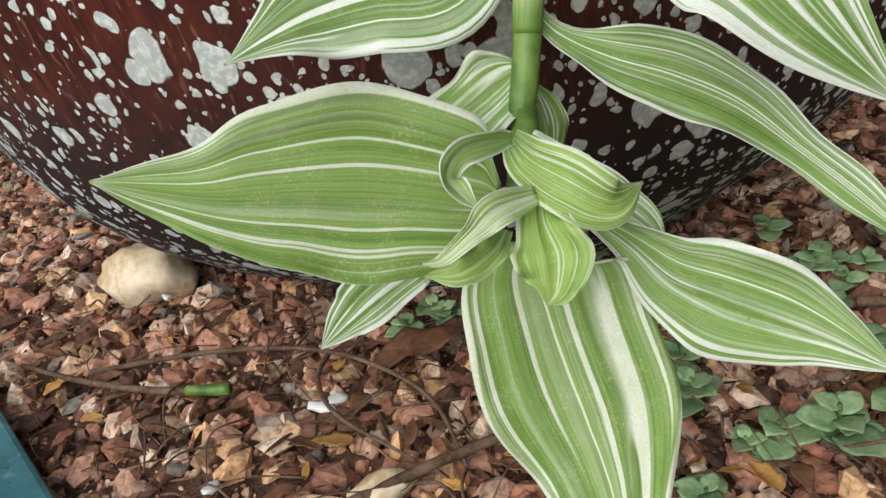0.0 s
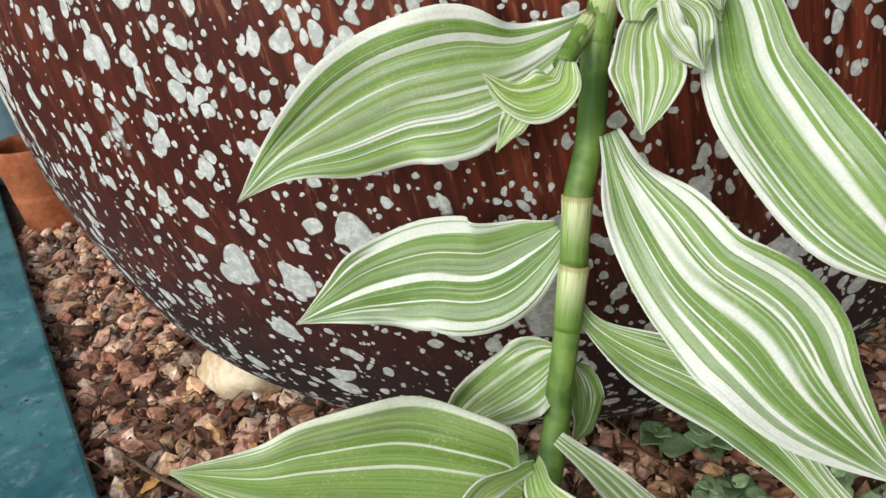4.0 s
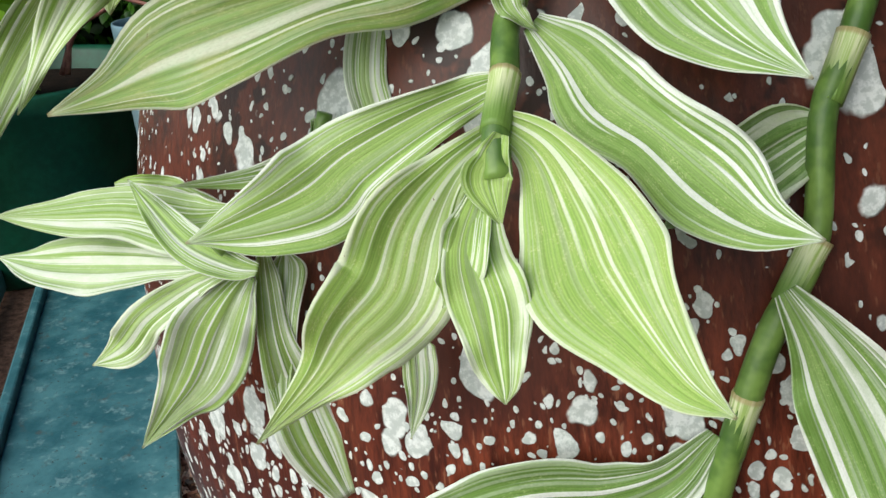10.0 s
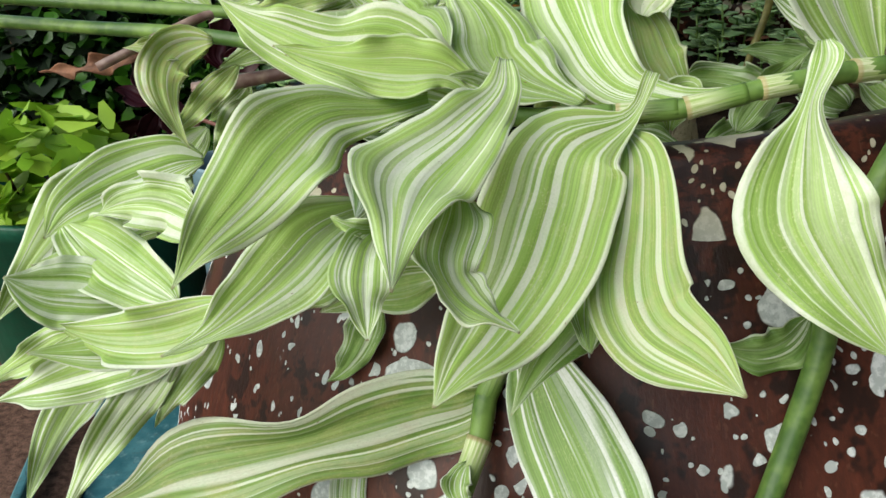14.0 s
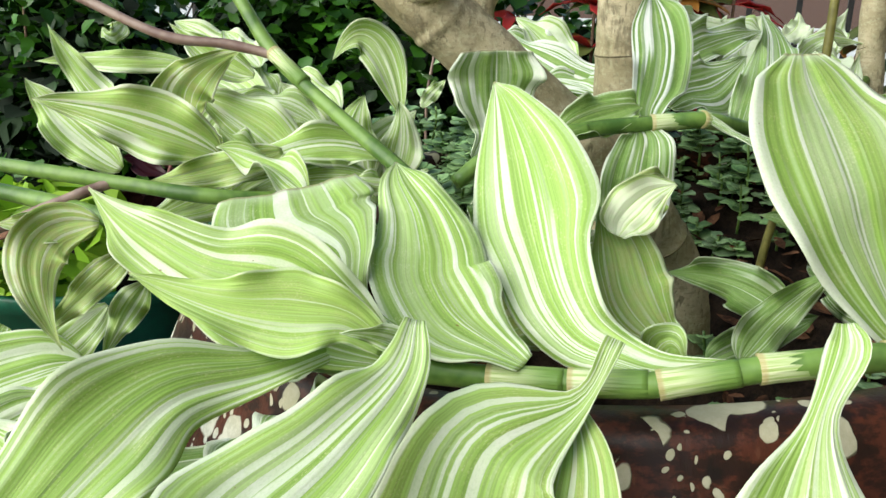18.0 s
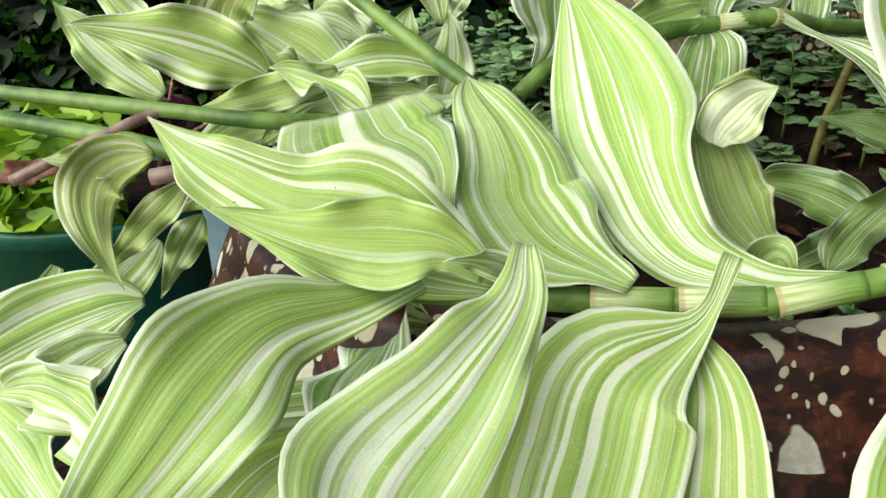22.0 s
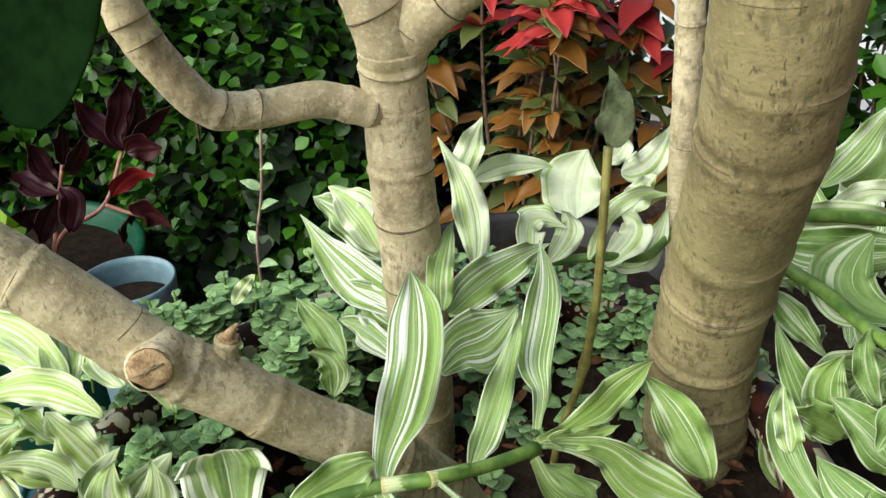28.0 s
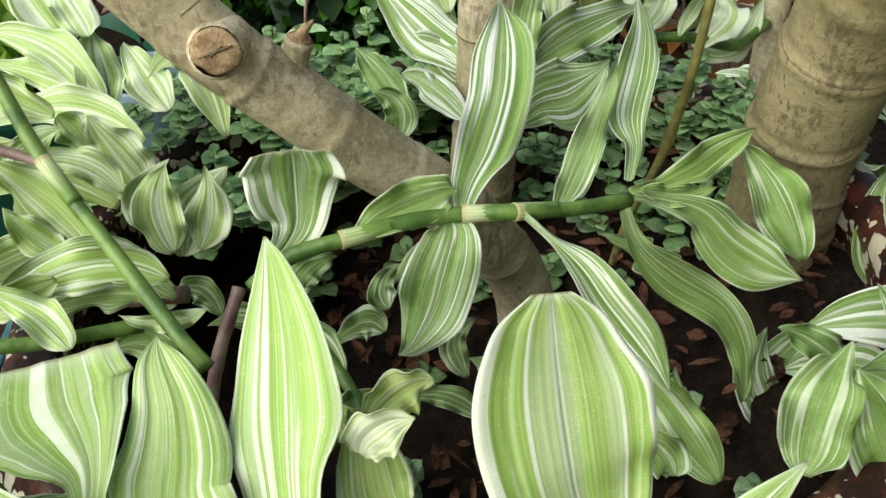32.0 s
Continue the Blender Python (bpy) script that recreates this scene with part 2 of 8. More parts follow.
    m.bump(m.math("ADD", ridge, m.math("ADD", m.math("MULTIPLY", mask, 0.08), m.math("MULTIPLY", speck, 0.10))), 0.0009, 0.6)
    m.translucent(m.mix(0.5, c, (0.62, 0.80, 0.16), "MULTIPLY"), 0.28)
    return m.mat


def make_sheath_material():
    """Collar at a joint: cream at the joint, running out into green ribs; UV x runs round, y along."""
    m = Mat("pale_sheath", 0.45, 0.35)
    u, v, _ = m.split(m.coord("UV"))
    r40 = m.math("MULTIPLY", m.info("Random"), 40.0)
    ribs = m.noise(m.vec(m.math("MULTIPLY", u, 34.0), m.math("MULTIPLY", v, 0.8), r40), 1, 2, 0.6)
    fade = m.step(m.math("ADD", v, m.math("MULTIPLY", m.math("SUBTRACT", ribs, 0.5), 1.1)), 0.15, 0.85)
    c = m.mix(m.step(ribs, 0.36, 0.62), (0.30, 0.42, 0.12), (0.66, 0.70, 0.44))
    c = m.mix(fade, c, (0.13, 0.23, 0.045))
    c = m.mix(m.math("MULTIPLY", m.step(v, 0.10, 0.04), 0.7), c, (0.34, 0.25, 0.11))
    m.colour(c)
    m.bump(ribs, 0.0006, 0.5)
    return m.mat


def make_stem_material(name, deep, light, pale=0.0):
    m = Mat(name, 0.4, 0.4)
    o = m.coord("Object")
    n = m.noise(o, 60, 3, 0.6)
    s = m.noise(m.scaled(o, (520, 520, 60)), 1, 2)
    c = m.mix(m.step(n, 0.35, 0.65), deep, light)
    if pale:
        c = m.mix(m.math("MULTIPLY", m.step(s, 0.47, 0.58), pale), c, (0.78, 0.80, 0.58))
    m.colour(c)
    m.bump(s, 0.0004, 0.4)
    return m.mat


def make_jar_material():
    """Brown varnish, brushed downwards, with blots of grey-white paint of many sizes."""
    m = Mat("spotted_varnish", 0.36, 0.22)
    o = m.coord("Object")
    x, y, z = m.split(o)
    streak = m.noise(m.scaled(o, (190, 190, 10)), 1, 4, 0.75)
    cloud = m.noise(o, 7, 3, 0.6)
    fleck = m.noise(m.scaled(o, (420, 420, 70)), 1, 2, 0.5)
    c = m.mix(m.step(streak, 0.28, 0.74), (0.032, 0.008, 0.006), (0.205, 0.045, 0.022))
    c = m.mix(m.math("MULTIPLY", m.step(cloud, 0.42, 0.62), 0.75), c, (0.050, 0.015, 0.013))
    c = m.mix(m.math("MULTIPLY", m.step(fleck, 0.60, 0.70), 0.35), c, (0.36, 0.16, 0.09))
    # underside of the belly goes near black: its shade mixed into the varnish colour
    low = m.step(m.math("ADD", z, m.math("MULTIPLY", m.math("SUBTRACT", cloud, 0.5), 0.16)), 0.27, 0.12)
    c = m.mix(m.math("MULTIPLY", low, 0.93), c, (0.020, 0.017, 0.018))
    # upper part: a darker brown that also holds the shade of overhanging leaves
    high = m.step(m.math("ADD", z, m.math("MULTIPLY", m.math("SUBTRACT", cloud, 0.5), 0.20)), 0.36, 0.52)
    c = m.mix(m.math("MULTIPLY", high, 0.72), c, (0.062, 0.023, 0.015))
    tar = m.step(m.math("ADD", m.noise(o, 26, 4, 0.7), m.math("MULTIPLY", high, 0.10)), 0.62, 0.68)
    c = m.mix(m.math("MULTIPLY", tar, m.math("MULTIPLY", high, 0.8)), c, (0.012, 0.009, 0.008))
    lip = m.math("MULTIPLY", m.step(z, 0.595, 0.625), m.step(m.noise(m.scaled(o, (60, 60, 130)), 1, 4, 0.7), 0.44, 0.56))
    c = m.mix(m.math("MULTIPLY", lip, 0.8), c, (0.013, 0.009, 0.008))
    warp = m.plus(o, m.scaled(m.noise(o, 75, 1, 0.5, True), (0.0085, 0.0085, 0.0085)))
    warp = m.plus(warp, m.scaled(m.noise(o, 300, 1, 0.5, True), (0.0012, 0.0012, 0.0012)))
    warp = m.scaled(warp, (1.0, 1.0, 0.80))
    crowd = m.noise(o, 9, 2, 0.5)
    mask = None
    for scale, share, size in ((25, 0.30, 0.38), (42, 0.46, 0.40), (78, 0.68, 0.38), (130, 0.74, 0.38), (240, 0.62, 0.36), (52, 0.62, 0.44)):
        d, col, _, _, _ = m.voronoi(m.plus(warp, (0.37 * scale, 0.11 * scale, 0.0)), scale)
        k, k2, _ = m.split(col)
        sparse = m.math("SUBTRACT", 1.0, m.math("MULTIPLY", m.step(z, 0.36, 0.54), 0.0 if scale < 60 else 0.6))
        if scale < 30:
            sparse = m.math("MULTIPLY", m.step(z, 0.40, 0.50), m.step(z, 0.60, 0.55))
        if scale == 52:
            sparse = m.step(z, 0.600, 0.625)
        dense = m.math("ADD", m.math("MULTIPLY", sparse, share), m.math("MULTIPLY", m.math("SUBTRACT", crowd, 0.5), 1.3))
        radius = m.math("MULTIPLY", m.math("MULTIPLY", m.math("LESS_THAN", k, dense), m.math("ADD", 0.40, m.math("MULTIPLY", k2, 0.75))), size)
        one = m.math("MULTIPLY", m.step(m.math("SUBTRACT", radius, d), 0.0, 0.035), m.math("GREATER_THAN", radius, 0.01))
        mask = one if mask is None else m.math("MAXIMUM", mask, one)
    paint = m.mix(m.step(m.noise(o, 260, 3, 0.7), 0.42, 0.62), (0.44, 0.48, 0.46), (0.66, 0.69, 0.67))
    paint = m.mix(m.math("MULTIPLY", m.step(z, 0.585, 0.635), 0.8), paint, (0.46, 0.41, 0.26))
    c = m.mix(mask, c, paint)
    m.colour(c)
    m.rough(m.math("ADD", m.math("MAXIMUM", m.math("MULTIPLY", low, 0.36), m.math("MULTIPLY", mask, 0.30)), m.math("ADD", 0.28, m.math("MULTIPLY", streak, 0.16))))
    m.bump(m.math("ADD", m.math("MULTIPLY", mask, 1.0), m.math("ADD", m.math("MULTIPLY", streak, 0.45), m.math("MULTIPLY", cloud, 1.0))), 0.0011, 0.6)
    return m.mat


def make_plain(name, a, b, scale, rough=0.7, bump=0.001, stretch=(1, 1, 1), per="", spread=0.4):
    """Two-colour material with cloudy and fine variation, and a light shift from piece to piece."""
    m = Mat(name, rough, 0.35 if rough < 0.8 else 0.12)
    o = m.scaled(m.coord("Object"), stretch)
    big, small = m.noise(o, scale, 3, 0.6), m.noise(o, scale * 7, 3, 0.65)
    f = m.math("ADD", m.math("MULTIPLY", big, 0.6), m.math("MULTIPLY", small, 0.4))
    c = m.mix(m.step(f, 0.36, 0.64), a, b)
    if per:
        r = m.island() if per == "island" else m.info("Random")
        k = m.math("ADD", 1 - spread, m.math("MULTIPLY", r, 2 * spread))
        c = m.mix(1.0, c, m.vec(k, k, k), "MULTIPLY")
    m.colour(c)
    m.rough(m.math("ADD", rough - 0.1, m.math("MULTIPLY", small, 0.2)))
    m.bump(f, bump, 0.7)
    return m.mat


def make_gravel():
    m = Mat("gravel_stone", 0.8, 0.3)
    o = m.coord("Object")
    r = m.island()
    n = m.noise(o, 220, 3, 0.65)
    c = m.ramp(r, [(0.0, (0.05, 0.028, 0.022)), (0.14, (0.15, 0.075, 0.052)), (0.32, (0.34, 0.155, 0.10)), (0.50, (0.50, 0.29, 0.20)), (0.62, (0.19, 0.185, 0.16)), (0.74, (0.60, 0.35, 0.17)), (0.88, (0.68, 0.52, 0.40)), (1.0, (0.28, 0.12, 0.075))])
    c = m.mix(m.step(n, 0.28, 0.62), m.mix(0.5, c, (0.03, 0.018, 0.013)), m.mix(1.0, c, (1.5, 1.48, 1.48), "MULTIPLY"))
    m.colour(c)
    m.bump(n, 0.0012, 0.8)
    return m.mat


def make_bark(name, dark, light):
    """Smooth greyish bark: cloudy, with pale lichen, olive algae and fine pits."""
    m = Mat(name, 0.72, 0.3)
    o = m.coord("Object")
    big, small = m.noise(o, 22, 4, 0.6), m.noise(o, 330, 3, 0.65)
    grain = m.noise(m.scaled(o, (150, 150, 420)), 1, 3, 0.6)
    c = m.mix(m.step(big, 0.32, 0.68), dark, light)
    c = m.mix(m.math("MULTIPLY", m.step(m.noise(o, 60, 5, 0.7), 0.50, 0.66), 0.45), c, (0.19, 0.165, 0.075))
    c = m.mix(m.math("MULTIPLY", m.step(small, 0.50, 0.64), 0.35), c, tuple(min(0.7, 1.3 * x) for x in light))
    c = m.mix(m.math("MULTIPLY", m.step(m.noise(o, 520, 2, 0.6), 0.64, 0.70), 0.5), c, tuple(0.45 * x for x in dark))
    c = m.mix(m.math("MULTIPLY", m.step(grain, 0.54, 0.68), 0.40), c, tuple(0.55 * x for x in dark))
    patch = m.math("MULTIPLY", m.step(m.noise(o, 34, 5, 0.75), 0.50, 0.60), m.step(m.noise(m.scaled(o, (300, 300, 90)), 1, 3, 0.6), 0.40, 0.58))
    c = m.mix(m.math("MULTIPLY", patch, 0.62), c, tuple(0.42 * x for x in dark))
    moss = m.step(m.noise(o, 16, 3, 0.6), 0.46, 0.62)
    c = m.mix(m.math("MULTIPLY", moss, 0.30), c, (0.270, 0.245, 0.115))
    tick = m.step(m.noise(m.scaled(o, (420, 420, 110)), 1, 2, 0.5), 0.62, 0.68)
    c = m.mix(m.math("MULTIPLY", tick, m.math("MULTIPLY", m.step(big, 0.35, 0.6), 0.65)), c, tuple(0.35 * x for x in dark))
    m.colour(c)
    m.bump(m.math("ADD", small, m.math("ADD", m.math("MULTIPLY", grain, 0.6), m.math("MULTIPLY", patch, -0.25))), 0.0007, 0.7)
    return m.mat


def make_foliage(name, a, b, spread=0.35, gloss=0.45, veins=True):
    """Small leaves whose shade differs from leaf to leaf."""
    m = Mat(name, gloss, 0.4)
    r = m.island()
    n = m.noise(m.coord("Object"), 120, 2, 0.6)
    c = m.mix(m.math("ADD", m.math("MULTIPLY", m.math("POWER", r, 1.7), 0.8), m.math("MULTIPLY", n, 0.2)), a, b)
    m.colour(c)
    m.translucent(m.mix(0.5, c, (0.6, 0.8, 0.15), "MULTIPLY"), 0.2)
    return m.mat


def make_teal():
    """Worn teal paint, rubbed pale along its length, chipped to dark specks."""
    m = Mat("worn_teal_paint", 0.45, 0.4)
    o = m.coord("Object")
    big, rub = m.noise(o, 14, 4, 0.65), m.noise(m.scaled(o, (60, 60, 60)), 1, 5, 0.7)
    c = m.mix(m.step(big, 0.34, 0.66), (0.020, 0.098, 0.118), (0.070, 0.200, 0.218))
    c = m.mix(m.math("MULTIPLY", m.step(rub, 0.54, 0.68), 0.5), c, (0.22, 0.36, 0.36))
    chip = m.step(m.noise(o, 170, 4, 0.75), 0.62, 0.66)
    c = m.mix(m.math("MULTIPLY", chip, m.step(big, 0.42, 0.52)), c, (0.030, 0.030, 0.026))
    c = m.mix(m.math("MULTIPLY", m.step(m.noise(o, 40, 5, 0.7), 0.58, 0.70), 0.6), c, (0.085, 0.075, 0.06))
    m.colour(c)
    m.rough(m.math("ADD", 0.35, m.math("MULTIPLY", rub, 0.3)))
    m.bump(m.math("SUBTRACT", rub, chip), 0.0008, 0.6)
    return m.mat


striped = make_leaf_material()
stem_green = make_stem_material("green_stem", (0.055, 0.12, 0.022), (0.17, 0.28, 0.06), 0.0)
stem_purple = make_stem_material("purple_brown_stem", (0.13, 0.07, 0.06), (0.28, 0.20, 0.16), 0.0)
sheath_pale = make_sheath_material()
jar_paint = make_jar_material()
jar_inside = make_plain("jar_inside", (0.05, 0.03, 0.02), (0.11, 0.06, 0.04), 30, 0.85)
soil_dark = make_plain("dark_soil", (0.007, 0.005, 0.004), (0.028, 0.018, 0.012), 60, 0.95, 0.006)
gravel_stone = make_gravel()
grit_base = make_plain("grit", (0.06, 0.034, 0.024), (0.19, 0.105, 0.074), 90, 0.95, 0.006)
bark = make_bark("ringed_bark", (0.36, 0.295, 0.18), (0.62, 0.53, 0.36))
olive_bark = make_bark("olive_bark", (0.140, 0.114, 0.055), (0.285, 0.242, 0.128))
scar_bark = make_bark("leaf_scar_bark", (0.075, 0.055, 0.032), (0.18, 0.14, 0.085))
cut_wood = make_plain("cut_wood", (0.20, 0.125, 0.065), (0.48, 0.35, 0.20), 130, 0.85, 0.002)
teal_paint = make_teal()
cream_stone = make_plain("cream_stone", (0.52, 0.36, 0.18), (0.78, 0.68, 0.52), 25, 0.7, 0.002)
dry_leaf = make_plain("dry_leaf", (0.10, 0.045, 0.025), (0.30, 0.14, 0.075), 40, 0.7, 0.001, per="object")
twig_wood = make_plain("twig", (0.07, 0.042, 0.028), (0.19, 0.13, 0.09), 80, 0.8)
terracotta = make_plain("terracotta", (0.26, 0.075, 0.03), (0.42, 0.15, 0.07), 20, 0.8)
creeper_leaf = make_foliage("creeper_leaf", (0.055, 0.125, 0.035), (0.22, 0.36, 0.13))
bush_leaf = make_foliage("bush_leaf", (0.004, 0.022, 0.003), (0.060, 0.190, 0.012), gloss=0.38)
# near-black copy of the bush leaf: shade of the hedge's depth as colour
inner_shade_leaf = make_foliage("inner_shade_leaf", (0.002, 0.009, 0.002), (0.008, 0.030, 0.004), gloss=0.8)
lime_leaf = make_foliage("lime_leaf", (0.16, 0.34, 0.02), (0.42, 0.62, 0.06))
red_leaf = make_foliage("red_leaf", (0.24, 0.012, 0.016), (0.62, 0.06, 0.05))
copper_leaf = make_foliage("copper_leaf", (0.06, 0.028, 0.012), (0.40, 0.17, 0.02))
wine_leaf = make_foliage("wine_leaf", (0.020, 0.002, 0.004), (0.15, 0.010, 0.018))
olive_leaf = make_foliage("olive_leaf", (0.045, 0.075, 0.015), (0.16, 0.17, 0.05))
black_plastic = make_plain("black_plastic", (0.010, 0.010, 0.011), (0.028, 0.028, 0.030), 30, 0.5)
wine_stem = make_stem_material("reddish_stem", (0.20, 0.07, 0.055), (0.38, 0.17, 0.13), 0.0)
blue_plastic = make_plain("blue_grey_plastic", (0.11, 0.19, 0.23), (0.19, 0.28, 0.32), 12, 0.4)
green_plastic = make_plain("green_plastic", (0.006, 0.060, 0.032), (0.012, 0.105, 0.058), 12, 0.4)
old_plank = make_plain("old_plank", (0.085, 0.055, 0.038), (0.20, 0.14, 0.10), 18, 0.85, 0.002, (1, 8, 8))
black_iron = make_plain("black_iron", (0.008, 0.008, 0.008), (0.02, 0.02, 0.02), 40, 0.5)
concrete = make_plain("pale_concrete", (0.50, 0.49, 0.46), (0.70, 0.69, 0.66), 6, 0.85)


# ---- plant helpers ----
def plant(name, at, label, group=""):
    return empty(name, at, label, "plant", group)


leaf_count = [0]


def skin(parent, centre, breadth, width, face, cup, wave, twist, look_of, name, mat, nu, nv, thick, pleat, rnd):
    """The two faces and the margin of a blade; centre gives place and way at 0..1, breadth the half width."""
    up = Vector(face).normalized()
    ph, ph2, fq = rnd.uniform(0, 6), rnd.uniform(0, 6), rnd.uniform(1.6, 3.0)
    skew = rnd.uniform(-0.05, 0.05)
    wave *= 1.6
    ruff = 0.0006 if mat is None and width > 0.02 else 0.0
    top, low, uvs = [], [], []
    for i in range(nu + 1):
        u = i / nu
        c, d = centre(u)
        n = up - d * up.dot(d)
        n.normalize()
        s = d.cross(n)
        a = radians(twist) * (u - 0.5)
        n, s = n * math.cos(a) + s * math.sin(a), s * math.cos(a) - n * math.sin(a)
        for j in range(nv + 1):
            q = 2 * j / nv - 1
            e = abs(q)
            w = breadth(u, q)
            h = cup * w * (e ** 1.6) * (1.15 - 0.5 * u) - cup * w * 0.35
            h += wave * math.sin(fq * 2 * math.pi * u + ph + (1.7 if q > 0 else 0)) * e ** 2.2 * min(1, 4 * u * (1 - u) + 0.1)
            h += (0.16 * wave + ruff) * math.sin(fq * 4.3 * math.pi * u + ph2 + (2.4 if q > 0 else 0)) * e ** 3.5 * min(1, 3 * (1 - u), 6 * u)
            h += pleat * 0.7 * (math.cos(q * 9 + ph) + 0.5 * math.cos(q * 17 + ph2)) * min(1, w / 0.014)
            x = w * (q + skew * (1 - q * q)) * (1 - 0.12 * cup * e)
            p = c + s * x + n * h
            top.append(p + n * thick * 0.5)
            low.append(p - n * thick * 0.5)
            uvs.append((j / nv, u))
    cnt = len(top)
    fs = []
    for i in range(nu):
        for j in range(nv):
            a0 = i * (nv + 1) + j
            quad = (a0, a0 + 1, a0 + nv + 2, a0 + nv + 1)
            fs.append(quad)
            fs.append(tuple(cnt + x for x in reversed(quad)))
    ring = [j for j in range(nv + 1)] + [i * (nv + 1) + nv for i in range(1, nu + 1)] + [nu * (nv + 1) + j for j in range(nv - 1, -1, -1)] + [i * (nv + 1) for i in range(nu - 1, 0, -1)]
    for x, y in zip(ring, ring[1:] + ring[:1]):
        fs.append((y, x, cnt + x, cnt + y))
    ob = link(name, ([tuple(p) for p in top + low], fs), mat or striped, parent)
    layer = ob.data.uv_layers.new(name="UVMap")
    idx = np.zeros(len(ob.data.loops), dtype=np.int32)
    ob.data.loops.foreach_get("vertex_index", idx)
    layer.data.foreach_set("uv", np.array(uvs, dtype=np.float32)[idx % cnt].ravel())
    ob.color = (*look_of, 1)
    return ob


def leaf(parent, base, mid, tip, width, face, cup, wave, twist, look_of, name="leaf", mat=None, nu=26, nv=20, thick=0.0005, pleat=0.0006, blunt=False):
    """A long pointed blade from base over mid to tip. face: the way that its upper side looks; cup: how far the margins rise;
    wave: ripple of the margins in metres; twist: degrees from base to tip; look_of: greenness, whiteness, age."""
    leaf_count[0] += 1
    rnd = random.Random(leaf_count[0] * 13 + 5)
    b, m, t = Vector(base), Vector(mid), Vector(tip)
    k = m * 2 - (b + t) * 0.5
    pa, pb = (0.62, 0.30) if blunt else (rnd.uniform(0.60, 0.72), rnd.uniform(0.95, 1.2))
    e1, e2, e3 = rnd.uniform(0, 6), rnd.uniform(0, 6), rnd.uniform(1.1, 1.7)
    peak = (pa / (pa + pb)) ** pa * (pb / (pa + pb)) ** pb

    def centre(u):
        return b * (1 - u) ** 2 + k * 2 * u * (1 - u) + t * u * u, ((k - b) * (1 - u) + (t - k) * u).normalized()

    def breadth(u, q):
        w = width * 0.5 * max((u ** pa * (1 - u) ** pb) / peak, 0.16 * (1 - u) ** 3, 0.004)
        return w * (1 + (0.085 if width > 0.012 else 0.02) * math.sin(2 * math.pi * e3 * u + (e1 if q > 0 else e2)))
    return skin(parent, centre, breadth, width, face, cup, wave, twist, look_of, name, mat, nu, nv, thick, pleat, rnd)


def blade(parent, path, widths, face, cup, wave, twist, look_of, name="leaf", nu=40, nv=24, thick=0.0005, pleat=0.0006, mat=None):
    """A large leaf with a bent midrib and its own outline: the widths stand at even steps along the path."""
    leaf_count[0] += 1
    rnd = random.Random(leaf_count[0] * 13 + 5)
    line = spline(path, nu * 2)
    half_of = [max(0.0004, p.x * 0.5) for p in spline([(w, 0, 0) for w in widths], nu * 2)]
    e1, e2, e3 = rnd.uniform(0, 6), rnd.uniform(0, 6), rnd.uniform(2.2, 3.4)

    def centre(u):
        k = round(u * nu * 2)
        return line[k], (line[min(k + 1, nu * 2)] - line[max(k - 1, 0)]).normalized()

    def breadth(u, q):
        return half_of[round(u * nu * 2)] * (1 + 0.03 * math.sin(2 * math.pi * e3 * u + (e1 if q > 0 else e2)))
    return skin(parent, centre, breadth, max(widths), face, cup, wave * 0.55, twist, look_of, name, mat, nu, nv, thick, pleat, rnd)


def stem(parent, pts, radius, mat):
    return link("stem", tube(pts, lambda u: radius * (1 + 0.05 * math.sin(u * 20)), 12, 6 * len(pts)), mat, parent)


def sheath(parent, a, b, radius):
    """The pale ribbed collar at a joint of the stem."""
    a, b = Vector(a), Vector(b)
    n, steps = 14, 10
    ob = link("sheath", tube([a, a.lerp(b, 0.35), a.lerp(b, 0.7), b], lambda u: radius * (1.035 - 0.06 * u + 0.05 * math.exp(-(u * 9) ** 2)), n, steps), sheath_pale, parent)
    layer = ob.data.uv_layers.new(name="UVMap")
    for lp in ob.data.loops:
        layer.data[lp.index].uv = ((lp.vertex_index % n) / n, (lp.vertex_index // n) / steps)
    return ob
# ---- ground ----
def sheet(x0, x1, y0, y1, n, m, height):
    vs = [(x0 + (x1 - x0) * i / n, y0 + (y1 - y0) * j / m, 0) for j in range(m + 1) for i in range(n + 1)]
    vs = [(x, y, height(x, y)) for x, y, _ in vs]
    fs = [(j * (n + 1) + i, j * (n + 1) + i + 1, (j + 1) * (n + 1) + i + 1, (j + 1) * (n + 1) + i) for j in range(m) for i in range(n)]
    return vs, fs


def lump(x, y):
    return 0.005 * noise.noise(Vector((x * 9, y * 9, 0))) + 0.003 * noise.noise(Vector((x * 40, y * 40, 2)))


GX = [-60, -20, -6, -3] + [-2 + 0.04 * i for i in range(76)] + [1.5, 4, 20, 60]
GY = [-60, -20, -6, -2, -0.6] + [-0.1 + 0.04 * i for i in range(76)] + [3.2, 4, 6, 20, 60]
gverts = [(x, y, lump(x, y) if abs(x) < 3 and -1 < y < 4 else 0) for y in GY for x in GX]
gw = len(GX)
gfaces = [(j * gw + i, j * gw + i + 1, (j + 1) * gw + i + 1, (j + 1) * gw + i) for j in range(len(GY) - 1) for i in range(gw - 1)]
tagged(link("ground", (gverts, gfaces), grit_base), "reddish brown earth and grit round the jar", "ground", kind="structure")

# pale road beyond the fence, a slab a hand above the earth
bm = bmesh.new()
bmesh.ops.create_cube(bm, size=1, matrix=Matrix.LocRotScale((-1.0, 7.4, 0.03), Euler((0, 0, radians(12))), (24, 9, 0.10)))
tagged(link("road", bm, concrete, smooth=False), "pale sunlit concrete beyond the fence", "road", kind="structure")


